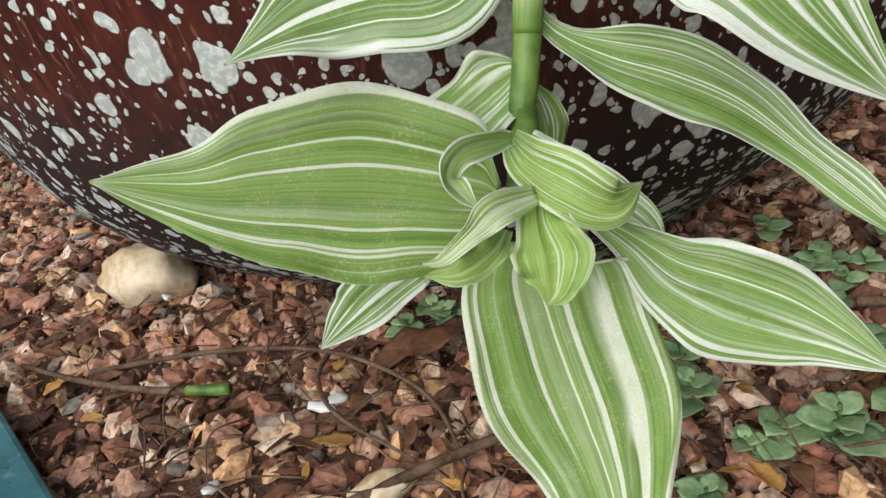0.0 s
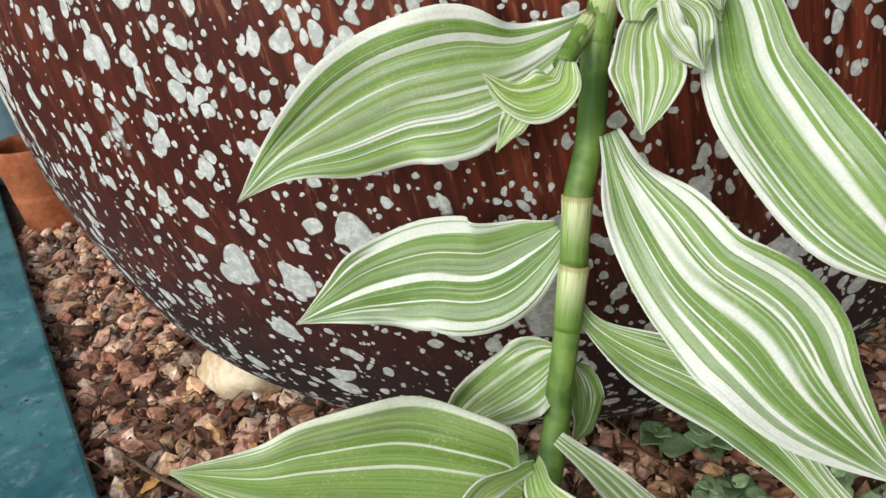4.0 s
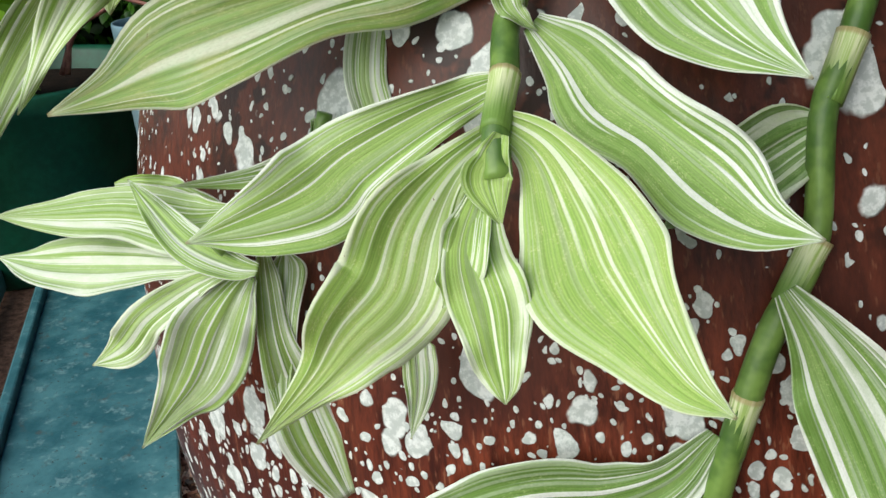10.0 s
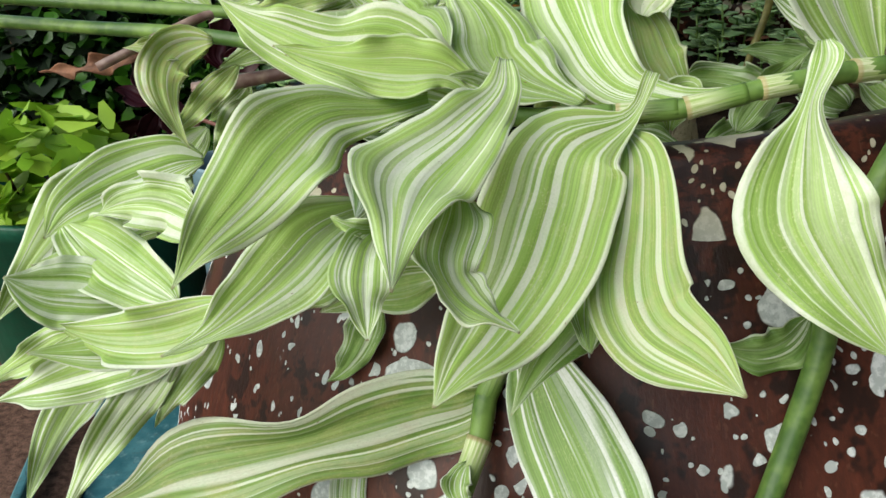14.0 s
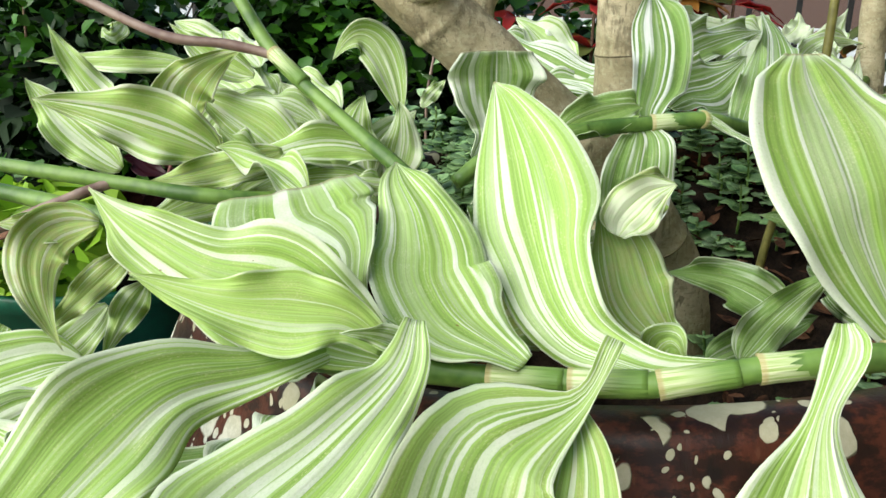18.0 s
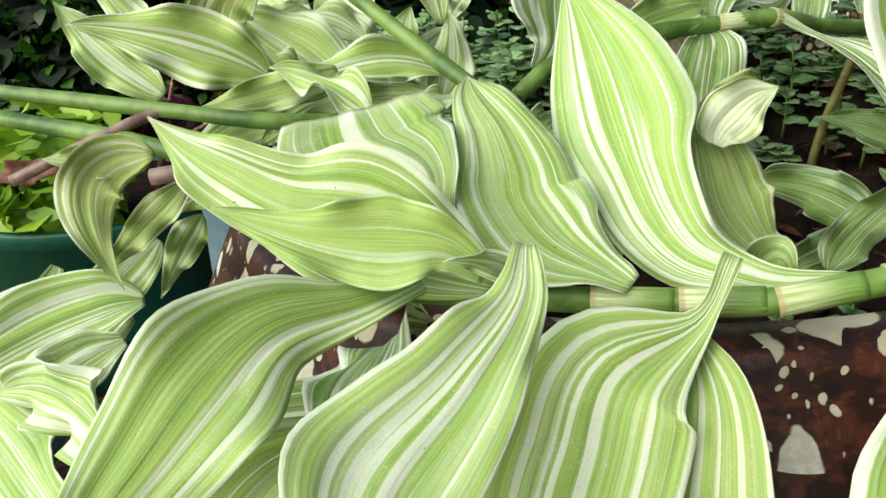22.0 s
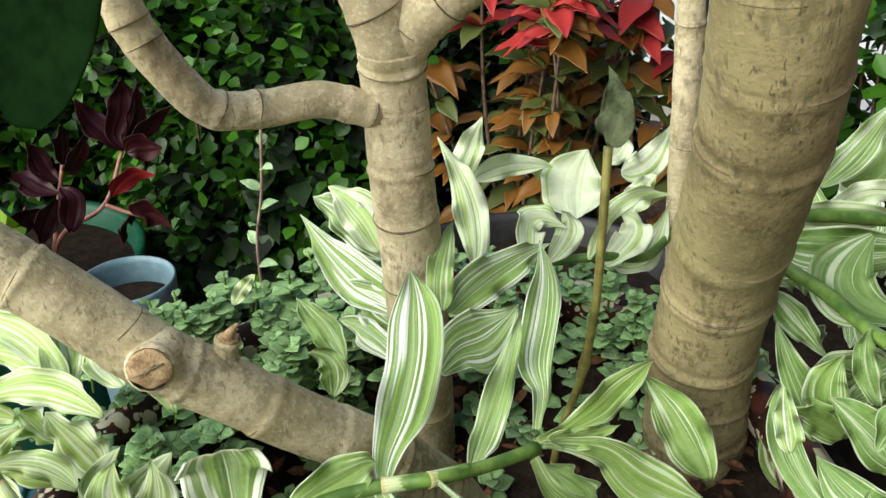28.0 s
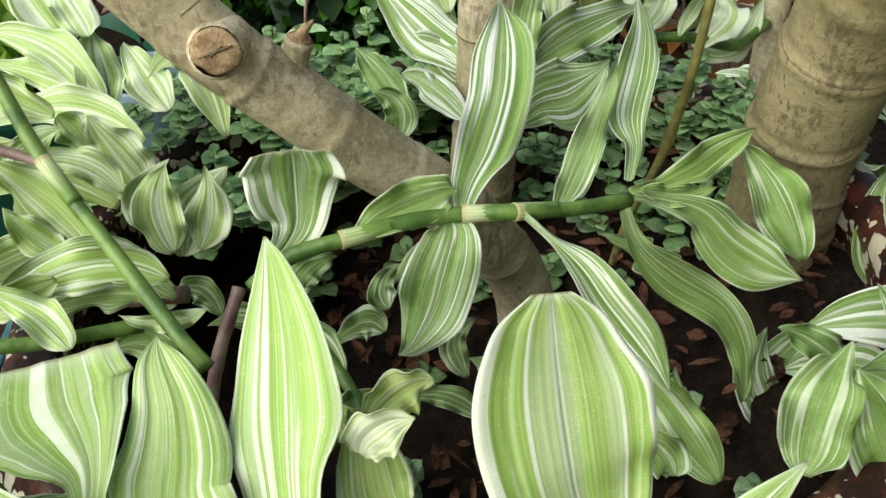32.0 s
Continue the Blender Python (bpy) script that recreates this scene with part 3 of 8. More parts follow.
def scatter(name, mat, count, area, size, seed, flat=0.6, label="", category="", z0=0.0, base_sub=1, dens=None, lift=0.3):
    """Loose pieces joined into one mesh: angular lumps of many sizes lying on the ground."""
    rng = np.random.default_rng(seed)
    bm = bmesh.new()
    bmesh.ops.create_icosphere(bm, subdivisions=base_sub, radius=1)
    bv = np.array([v.co[:] for v in bm.verts])
    bf = np.array([[v.index for v in f.verts] for f in bm.faces])
    bm.free()
    x = rng.uniform(area[0], area[1], count)
    y = rng.uniform(area[2], area[3], count)
    if dens is not None:
        keep = np.array([dens(a, b) for a, b in zip(x, y)]) > rng.uniform(0, 1, count)
        x, y = x[keep], y[keep]
    n = len(x)
    s = size[0] + (size[1] - size[0]) * rng.uniform(0, 1, n) ** 4.2
    allv, allf = [], []
    for i in range(n):
        q = Euler(rng.uniform(0, 6.28, 3)).to_matrix()
        v = bv * (1 + rng.uniform(-0.32, 0.32, (len(bv), 1))) * (s[i] * np.array([1, rng.uniform(0.55, 1), rng.uniform(0.4, 1) * flat]))
        v = v @ np.array(q)
        v[:, 2] *= 0.75
        v += (x[i], y[i], z0 + lump(x[i], y[i]) + s[i] * lift)
        allf.append(bf + i * len(bv))
        allv.append(v)
    ob = link(name, (np.concatenate(allv).tolist(), np.concatenate(allf).tolist()), mat, smooth=False)
    return tagged(ob, label, category, kind="stuff")


def near_jar(x, y):
    d = math.hypot(x - 0.0, y - 0.68)
    return 0.0 if d < 0.17 else 1.0


scatter("gravel", gravel_stone, 32000, (-0.62, 0.34, 0.16, 0.98), (0.0014, 0.0125), 3, 0.8, "reddish brown, tan and grey gravel chips", "gravel", dens=near_jar)

# crumbs of bark, leaf and fibre among the stones
crumb = make_plain("plant_crumb", (0.045, 0.024, 0.015), (0.20, 0.105, 0.062), 70, 0.9, per="island", spread=0.6)
cv, cf = [], []
cr = np.random.default_rng(61)
for k in range(5200):
    x, y = cr.uniform(-0.60, 0.30), cr.uniform(0.18, 0.90)
    if near_jar(x, y) < 0.5:
        continue
    a, ln = cr.uniform(0, 6.28), cr.uniform(0.003, 0.016) * cr.uniform(0.4, 1.0)
    wd = cr.uniform(0.0004, 0.0011) if k % 3 else cr.uniform(0.0012, 0.0035)
    c = Vector((x, y, lump(x, y) + cr.uniform(0.003, 0.0095)))
    d = Vector((math.cos(a), math.sin(a), cr.uniform(-0.25, 0.25)))
    w = Vector((-math.sin(a), math.cos(a), cr.uniform(-0.4, 0.4))) * wd
    h = Vector((0, 0, wd * 0.8))
    o = len(cv)
    cv += [tuple(c + d * ln * q + w * r + h * g) for q, r, g in ((-1, 0, 0), (-0.3, 1, 0.3), (-0.3, -1, 0.3), (-0.2, 0, 1.2), (0.45, 0.8, 0.5), (0.45, -0.8, 0.5), (0.4, 0, 1.3), (1, 0.1, 0.2))]
    cf += [(o + p, o + q, o + r) for p, q, r in ((0, 3, 1), (0, 2, 3), (1, 3, 6), (1, 6, 4), (3, 2, 5), (3, 5, 6), (4, 6, 7), (6, 5, 7))]
tagged(link("plant_crumbs", (cv, cf), crumb, smooth=False), "brown crumbs of bark, leaf and fibre among the stones", "litter", kind="stuff")

# added wall, out of view, that holds sky light off the east side
render_plaster = make_plain("brown_plaster", (0.10, 0.08, 0.06), (0.20, 0.16, 0.12), 4, 0.9, 0.002)
bm = bmesh.new()
bmesh.ops.create_cube(bm, size=1, matrix=Matrix.LocRotScale((1.05, 0.9, 1.15), None, (0.16, 4.4, 2.3)))
tagged(link("wall_east", bm, render_plaster, smooth=False), "added unseen brown wall that shades the east side", "wall", kind="structure")

# ---- the jar ----
JAR = Matrix.Translation((0.0129, 0.6905, 0.0024)) @ Vector((-0.0995, -0.0599, 0.9932)).to_track_quat("Z", "Y").to_matrix().to_4x4()
radii = [(0.0, 0.1903), (0.1, 0.3058), (0.2, 0.3471), (0.3, 0.3556), (0.4, 0.343), (0.5, 0.3122), (0.6, 0.2581), (0.66, 0.222)]


def jar_radius(h):
    p = spline([(a, b, 0) for a, b in radii], 70)
    for a, b in zip(p, p[1:]):
        if a.x <= h <= b.x:
            return a.y + (b.y - a.y) * (h - a.x) / max(1e-6, b.x - a.x)
    return p[-1].y


jar = empty("plant_jar", JAR.translation, "big red-brown varnished jar spattered with grey-white paint", "jar")
jar.matrix_basis = JAR
prof = [(0.02, -0.005), (0.185, -0.005)] + [(jar_radius(h), h) for h in [0.004 + 0.0125 * i for i in range(51)]]
rt = jar_radius(0.63)
prof += [(rt - 0.002, 0.637), (rt - 0.005, 0.642), (rt - 0.010, 0.644), (rt - 0.020, 0.643), (rt - 0.026, 0.638), (rt - 0.028, 0.628), (rt - 0.022, 0.60), (rt - 0.01, 0.56)]
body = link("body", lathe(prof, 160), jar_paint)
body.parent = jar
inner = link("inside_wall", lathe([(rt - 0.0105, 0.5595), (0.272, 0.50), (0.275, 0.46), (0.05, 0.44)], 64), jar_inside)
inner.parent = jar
sv, sf = lathe([(0.002, 0.51)] + [(0.018 * i, 0.51) for i in range(1, 14)] + [(0.262, 0.508)], 96)
sv = [(x, y, z + 0.095 * min(1.0, max(0.0, (-0.65 * x + 0.75 * y) / 0.17)) + 0.012 * noise.noise(Vector((x * 14, y * 14, 0))) + 0.006 * noise.noise(Vector((x * 50, y * 50, 0)))) for x, y, z in sv]
soil = link("potting_soil", (sv, sf), soil_dark)
soil.matrix_basis = JAR
tagged(soil, "dark crumbly soil filling the jar", "soil", kind="stuff")
rng = np.random.default_rng(5)

# ---- teal panel lying on the gravel ----
panel = empty("teal_panel", (-0.50, 0.55, 0.01), "worn teal plastic panel with raised ribs lying on the ground", "panel")
ang = math.atan2(0.785, -0.62)
PM = Matrix.Translation((-0.246, 0.352, 0.012)) @ Matrix.Rotation(ang, 4, "Z")


def slab(name, x0, x1, y0, y1, z0, z1, mat, parent, m, bevel=0.003):
    bm = bmesh.new()
    bmesh.ops.create_cube(bm, size=1, matrix=Matrix.LocRotScale(((x0 + x1) / 2, (y0 + y1) / 2, (z0 + z1) / 2), None, (x1 - x0, y1 - y0, z1 - z0)))
    if bevel:
        bmesh.ops.bevel(bm, geom=bm.edges[:], offset=bevel, segments=2, affect="EDGES", profile=0.5)
    bmesh.ops.transform(bm, matrix=m, verts=bm.verts[:])
    return link(name, bm, mat, parent, smooth=False)


slab("sheet", -0.30, 1.22, 0.0, 0.18, 0.0, 0.010, teal_paint, panel, PM)
slab("rib", -0.30, 1.22, 0.18, 0.194, -0.004, 0.022, teal_paint, panel, PM)
slab("rib", 1.22, 1.24, 0.0, 0.194, -0.004, 0.020, teal_paint, panel, PM)
slab("side_rail", -0.28, 1.15, 0.248, 0.262, -0.006, 0.03, teal_paint, panel, PM)

# the ledge of old planks behind
ledge = empty("plank_ledge", (-1.3, 1.75, 0), "low ledge of old grey-brown planks", "ledge")
LM = Matrix.Translation((-1.35, 1.62, 0.0)) @ Matrix.Rotation(radians(25), 4, "Z")
for k in range(3):
    slab("plank", -0.9, 0.75, -0.10 + 0.13 * k, 0.02 + 0.13 * k, 0.10, 0.135, old_plank, ledge, LM, 0.004)
slab("riser", -0.9, 0.75, -0.08, -0.05, 0.0, 0.098, old_plank, ledge, LM, 0.003)

# ---- things on the gravel ----
stone = link("stone", blob((0.034, 0.024, 0.023), 4, 0.35, 3), cream_stone)
stone.matrix_basis = pose(-0.232, 0.520, 0.022, 0, 0, -15)
tagged(stone, "smooth cream and white stone beside the jar", "stone")
stone = link("stone", blob((0.016, 0.009, 0.007), 9, 0.4, 2), cream_stone)
stone.matrix_basis = pose(-0.062, 0.296, 0.010, 0, 0, 25)
tagged(stone, "small broken cream stone chip on the gravel", "stone")


def twig(pts, r, label, mat=None, tip=None):
    ob = link("twig", tube(pts, lambda u: r * (1.0 - 0.45 * u), 7, 24), mat or twig_wood)
    return tagged(ob, label, "twig", "twigs on the gravel")


twig([(-0.146, 0.378, 0.016), (-0.185, 0.387, 0.014), (-0.235, 0.408, 0.013), (-0.285, 0.437, 0.012)], 0.0026, "short dry twig with a green end", None)
link("green_end", tube([(-0.146, 0.378, 0.016), (-0.158, 0.380, 0.0155), (-0.170, 0.383, 0.015)], lambda u: 0.0036 - 0.0008 * u, 8, 8), stem_green, bpy.data.objects["twig"], "fresh green end")
twig([(-0.237, 0.419, 0.012), (-0.17, 0.418, 0.016), (-0.11, 0.405, 0.018), (-0.07, 0.380, 0.018), (-0.04, 0.345, 0.016), (-0.025, 0.298, 0.012)], 0.0017, "long bent dry tendril on the gravel")
twig([(-0.097, 0.400, 0.016), (-0.098, 0.370, 0.020), (-0.085, 0.340, 0.018), (-0.048, 0.306, 0.014)], 0.0015, "curled dry tendril on the gravel")
twig([(-0.075, 0.285, 0.012), (-0.03, 0.305, 0.015), (0.02, 0.325, 0.014), (0.07, 0.335, 0.012)], 0.003, "dark dry twig on the gravel")
twig([(-0.13, 0.47, 0.02), (-0.11, 0.44, 0.016), (-0.12, 0.40, 0.013), (-0.10, 0.36, 0.012)], 0.0009, "thin dry straw on the gravel")
twig([(0.17, 0.38, 0.02), (0.21, 0.37, 0.02), (0.27, 0.365, 0.015)], 0.003, "pale dry twig among the creepers")
for k in range(80):
    r2 = random.Random(k + 900)
    x, y, a, ln = r2.uniform(-0.34, 0.12), r2.uniform(0.26, 0.52), r2.uniform(0, 6.28), r2.uniform(0.02, 0.07)
    b = r2.uniform(-0.6, 0.6)
    twig([(x, y, 0.012), (x + ln * 0.5 * math.cos(a), y + ln * 0.5 * math.sin(a), 0.015 + r2.uniform(0, 0.006)), (x + ln * (0.5 * math.cos(a) + 0.5 * math.cos(a + b)), y + ln * (0.5 * math.sin(a) + 0.5 * math.sin(a + b)), 0.011)], r2.uniform(0.0004, 0.0009), "thin dry plant fibre on the gravel")


def fallen(at, size, turn, seed, mat, label):
    """A curled dead leaf lying on the ground."""
    r2 = random.Random(seed)
    c, s = math.cos(turn), math.sin(turn)
    ob = leaf(None, at, (at[0] + size * 0.5 * c, at[1] + size * 0.5 * s, at[2] + size * 0.10), (at[0] + size * c, at[1] + size * s, at[2] + 0.002), size * r2.uniform(0.3, 0.5), (r2.uniform(-0.2, 0.2), r2.uniform(-0.3, 0.1), 1), r2.uniform(0.1, 0.5), size * 0.03, r2.uniform(-20, 20), (0.5, 0.2, 1), "fallen_leaf", mat, 8, 6)
    return tagged(ob, label, "leaf", "dead leaves on the gravel")


fallen((-0.075, 0.385, 0.010), 0.075, 0.45, 1, dry_leaf, "dry red-brown leaf lying on the gravel")
yellow_dry = make_plain("yellow_dry_leaf", (0.30, 0.14, 0.03), (0.58, 0.33, 0.10), 60, 0.7, 0.001, per="object")
for k in range(110):
    r2 = random.Random(k + 40)
    fallen((r2.uniform(-0.30, 0.20), r2.uniform(0.26, 0.50), 0.009), r2.uniform(0.008, 0.022), r2.uniform(0, 6.28), k, r2.choice([yellow_dry, dry_leaf, dry_leaf]), "small curled dead leaf on the gravel")
flake = make_plain("white_flake", (0.7, 0.7, 0.68), (0.85, 0.85, 0.83), 50, 0.8)
for k, (x, y) in enumerate([(-0.096, 0.356), (-0.088, 0.362), (-0.138, 0.305), (-0.215, 0.50)]):
    ob = link("paint_flake", blob((0.006, 0.0035, 0.0016), k + 3, 0.6, 2), flake)
    ob.matrix_basis = pose(x, y, 0.013, 20, 10, 40 * k)
    tagged(ob, "white flake of paint on the gravel", "flake")
# ---- tree helpers ----
# blackish green: the shade on a backlit leaf is put into its colour
backlit_leaf = make_plain("smooth_backlit_leaf", (0.003, 0.009, 0.003), (0.006, 0.018, 0.005), 20, 0.85, 0.0004)
backlit_leaf.node_tree.nodes["Principled BSDF"].inputs["Specular IOR Level"].default_value = 0.0
fresh_leaf = make_plain("smooth_fresh_leaf", (0.035, 0.12, 0.008), (0.065, 0.18, 0.013), 30, 0.6, 0.0004)


def trunk(parent, pts, r0, r1, rings, seed, name, mat=None):
    """A tapering trunk with raised leaf-scar rings at uneven steps."""
    r2 = random.Random(seed)
    marks = [(i + r2.uniform(0.2, 0.8)) / rings for i in range(rings)]
    deep = [r2.uniform(0.018, 0.055) for _ in marks]
    sharp = 1.0 / 0.0030 * sum((Vector(a) - Vector(b)).length for a, b in zip(pts, pts[1:]))

    def radius(u):
        r = r0 + (r1 - r0) * u
        for a, d in zip(marks, deep):
            x = (u - a) * sharp
            r *= 1 + d * math.exp(-x * x) - 0.55 * d * math.exp(-(x - 1.9) ** 2)
        return r
    steps = 260
    vs, fs = tube(pts, radius, 28, steps)
    res = []
    for v in vs:
        p = Vector(v)
        k = noise.noise(p * 45) * 0.0012 + noise.noise(p * 170) * 0.0004
        res.append((v[0] + k, v[1] - k, v[2] + k * 0.6))
    ob = link(name, (res, fs), mat or bark, parent)
    for a in marks:
        k = int(a * steps) + 2
        if k < 3 or k > steps - 3:
            continue
        q0, span = r2.randrange(28), r2.choice([9, 14, 18, 24])
        mid = sum((Vector(res[k * 28 + q]) for q in range(28)), Vector()) / 28
        arc = [Vector(res[k * 28 + (q0 + j) % 28]) for j in range(span + 1)]
        dip = (Vector(res[(k + 3) * 28]) - Vector(res[(k - 3) * 28])).normalized()
        arc = [p + (p - mid).normalized() * 0.0001 + dip * (-0.0022 * math.sin(math.pi * j / span)) for j, p in enumerate(arc)]
        thick = r2.uniform(0.0004, 0.0008) * r0 / 0.03 + 0.0002
        link("leaf_scar", tube(arc, lambda u: thick * (0.25 + 0.75 * math.sin(math.pi * u) ** 0.6), 6, 2 * span), scar_bark, ob)
    return ob


def stub(parent, a, b, r):
    """A sawn-off branch with a bark collar and a cracked cut face."""
    a, b = Vector(a), Vector(b)
    ob = link("cut_stub", tube([a, a.lerp(b, 0.45), a.lerp(b, 0.8), b], lambda u: r * (1.25 - 0.42 * u + 0.12 * math.sin(u * 9)), 18, 14, False), bark, parent)
    d = (b - a).normalized()
    q = d.to_track_quat("Z", "Y").to_matrix().to_4x4()
    bm = blob((r * 0.86, r * 0.80, r * 0.22), 3, 0.15, 3)
    bmesh.ops.transform(bm, matrix=Matrix.Translation(b - d * r * 0.06) @ q, verts=bm.verts[:])
    link("cut_face", bm, cut_wood, ob, "pale cracked sawn face")
    for ang, ln in ((0.35, 0.62), (0.75, 0.30)):
        bm = blob((r * ln, r * 0.055, r * 0.10), 2, 0.35, 5)
        bmesh.ops.transform(bm, matrix=Matrix.Translation(b + d * r * 0.14) @ q @ Matrix.Rotation(ang, 4, "Z"), verts=bm.verts[:])
        link("crack", bm, scar_bark, ob, "dark crack in the sawn face")


def spray(n, centre, radius, size, seed, shape=(1, 1), droop=0.3, shell=0.55):
    """Many small folded leaves through an uneven round mass, as one mesh."""
    rng = np.random.default_rng(seed)
    vs, fs = [], []
    c = Vector(centre)
    for i in range(n):
        d = Vector(rng.normal(0, 1, 3)).normalized()
        k = (shell + (1 - shell) * rng.uniform()) * (0.82 + 0.3 * noise.noise(d * 2.2 + Vector((seed, 0, 0))))
        p = c + Vector((d.x * radius[0], d.y * radius[1], d.z * radius[2])) * k
        a = (d * 0.6 + Vector(rng.normal(0, 0.7, 3)) + Vector((0, 0, -droop))).normalized()
        up = (Vector((0, 0, 1)) + d * 0.4 + Vector(rng.normal(0, 0.5, 3))).normalized()
        s = a.cross(up).normalized()
        up = s.cross(a)
        ln = size * rng.uniform(0.65, 1.25) * shape[0]
        w = size * rng.uniform(0.24, 0.34) * shape[1]
        o = len(vs)
        for u, x, h in ((0, 0, 0), (0.3, 0.85, 0.10), (0.3, 0, -0.02), (0.3, -0.85, 0.10), (0.62, 0.9, 0.09), (0.62, 0, -0.03), (0.62, -0.9, 0.09), (1, 0, -0.12)):
            vs.append(tuple(p + a * ln * u + s * w * x + up * ln * h))
        for f in ((0, 2, 1), (0, 3, 2), (1, 2, 5, 4), (2, 3, 6, 5), (4, 5, 7), (5, 6, 7)):
            fs.append(tuple(o + q for q in f))
    return vs, fs


def bush(name, base, centre, radius, n, size, mat, seed, label, stems=7, shape=(1, 1), twigs=None, extra=(), droop=0.3):
    """A shrub: branching stems and a crown of many small leaves."""
    th = empty(name, base, label, "shrub")
    b, c = Vector(base), Vector(centre)
    r2 = random.Random(seed)
    for i in range(stems):
        e = c + Vector((r2.uniform(-0.8, 0.8) * radius[0], r2.uniform(-0.8, 0.8) * radius[1], r2.uniform(-0.1, 0.85) * radius[2]))
        m = b.lerp(e, 0.5) + Vector((r2.uniform(-0.05, 0.05), r2.uniform(-0.05, 0.05), 0.03))
        link("stem", tube([b + Vector((r2.uniform(-0.03, 0.03), r2.uniform(-0.03, 0.03), 0)), m, e], lambda u: 0.006 * (1 - 0.7 * u), 6, 10), twigs or twig_wood, th)
    crown = link("crown", spray(n, c, radius, size, seed, shape, droop), mat, th)
    tagged(crown, kind="stuff")
    # inner leaves, coloured dark for the shade within the crown
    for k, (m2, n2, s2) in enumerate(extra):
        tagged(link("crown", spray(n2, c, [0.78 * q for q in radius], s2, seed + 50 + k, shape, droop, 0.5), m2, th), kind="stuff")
    return th
# ---- the striped trailing plants ----
trail_a = plant("trailing_plant", (0.1237, 0.4606, 0.6558), "striped trailing stem hanging down the jar with a rosette tip", "striped trailing plants in the jar")
stem(trail_a, [(0.1280, 0.4806, 0.6536), (0.1141, 0.4494, 0.6480), (0.0982, 0.4229, 0.6005), (0.0974, 0.4089, 0.5696), (0.0852, 0.3699, 0.5052), (0.0796, 0.3587, 0.4844), (0.0815, 0.3474, 0.4441), (0.0719, 0.3350, 0.4182), (0.0664, 0.3288, 0.3942), (0.0603, 0.3229, 0.3590), (0.0586, 0.3206, 0.3377), (0.0520, 0.3180, 0.3238), (0.0373, 0.3137, 0.3021), (0.0331, 0.3011, 0.2871), (0.0295, 0.2974, 0.2579), (0.0241, 0.2929, 0.2376), (0.0213, 0.2876, 0.2145), (0.0162, 0.2806, 0.1843), (0.0130, 0.2764, 0.1703), (0.0139, 0.2763, 0.1705), (0.0106, 0.2581, 0.1582), (0.0088, 0.2492, 0.1535)], 0.0047, stem_green)
sheath(trail_a, (0.1147, 0.4503, 0.6497), (0.1082, 0.4396, 0.6304), 0.0050)
sheath(trail_a, (0.0857, 0.3708, 0.5069), (0.0803, 0.3602, 0.4872), 0.0050)
sheath(trail_a, (0.0821, 0.3482, 0.4458), (0.0748, 0.3388, 0.4261), 0.0050)
sheath(trail_a, (0.0668, 0.3291, 0.3961), (0.0629, 0.3254, 0.3737), 0.0050)
sheath(trail_a, (0.0594, 0.3209, 0.3395), (0.0497, 0.3171, 0.3190), 0.0050)
sheath(trail_a, (0.0377, 0.3149, 0.3036), (0.0329, 0.3005, 0.2864), 0.0050)
sheath(trail_a, (0.0243, 0.2933, 0.2395), (0.0217, 0.2882, 0.2173), 0.0050)
sheath(trail_a, (0.0217, 0.2881, 0.2164), (0.0179, 0.2829, 0.1943), 0.0050)
stem(trail_a, [(0.0604, 0.3203, 0.3304), (0.0552, 0.3138, 0.3191), (0.0540, 0.3001, 0.3145), (0.0533, 0.2874, 0.3046)], 0.0034, stem_green)
sheath(trail_a, (0.0553, 0.3157, 0.3198), (0.0535, 0.2940, 0.3125), 0.0036)
blade(trail_a, [(0.0024, 0.2433, 0.1563), (-0.0050, 0.2408, 0.1585), (-0.0253, 0.2355, 0.1668), (-0.0441, 0.2304, 0.1722), (-0.0604, 0.2262, 0.1753), (-0.0757, 0.2227, 0.1776), (-0.0905, 0.2209, 0.1816), (-0.1055, 0.2200, 0.1860)], [0.0080, 0.0439, 0.0547, 0.0552, 0.0449, 0.0289, 0.0154, 0.0000], (0.2832, -0.9072, 0.3111), 0.1, 0.0022, 0, (0.39, 0.4, 0.0))
blade(trail_a, [(0.0130, 0.2374, 0.1422), (0.0116, 0.2355, 0.1339), (0.0148, 0.2306, 0.1146), (0.0197, 0.2236, 0.0928), (0.0242, 0.2158, 0.0733), (0.0258, 0.2090, 0.0590), (0.0269, 0.2024, 0.0468)], [0.0080, 0.0485, 0.0579, 0.0575, 0.0450, 0.0294, 0.0000], (-0.0163, -0.9412, 0.3374), 0.1, 0.002, 0, (0.34, 0.4, 0.0))
blade(trail_a, [(0.0290, 0.2408, 0.1467), (0.0391, 0.2349, 0.1390), (0.0487, 0.2278, 0.1305), (0.0608, 0.2220, 0.1255), (0.0758, 0.2144, 0.1206), (0.0878, 0.2069, 0.1165), (0.1010, 0.1955, 0.1106)], [0.0068, 0.0136, 0.0260, 0.0349, 0.0312, 0.0179, 0.0000], (-0.3629, -0.8574, 0.3649), 0.16, 0.004, 0, (0.32, 0.45, 0.0))
blade(trail_a, [(-0.0221, 0.2690, 0.1250), (-0.0292, 0.2723, 0.1233), (-0.0459, 0.2771, 0.1125), (-0.0579, 0.2795, 0.1019), (-0.0705, 0.2812, 0.0897)], [0.0080, 0.0165, 0.0218, 0.0162, 0.0000], (-0.3540, -0.9196, 0.1705), 0.1, 0.002, 0, (0.34, 0.5, 0.0))
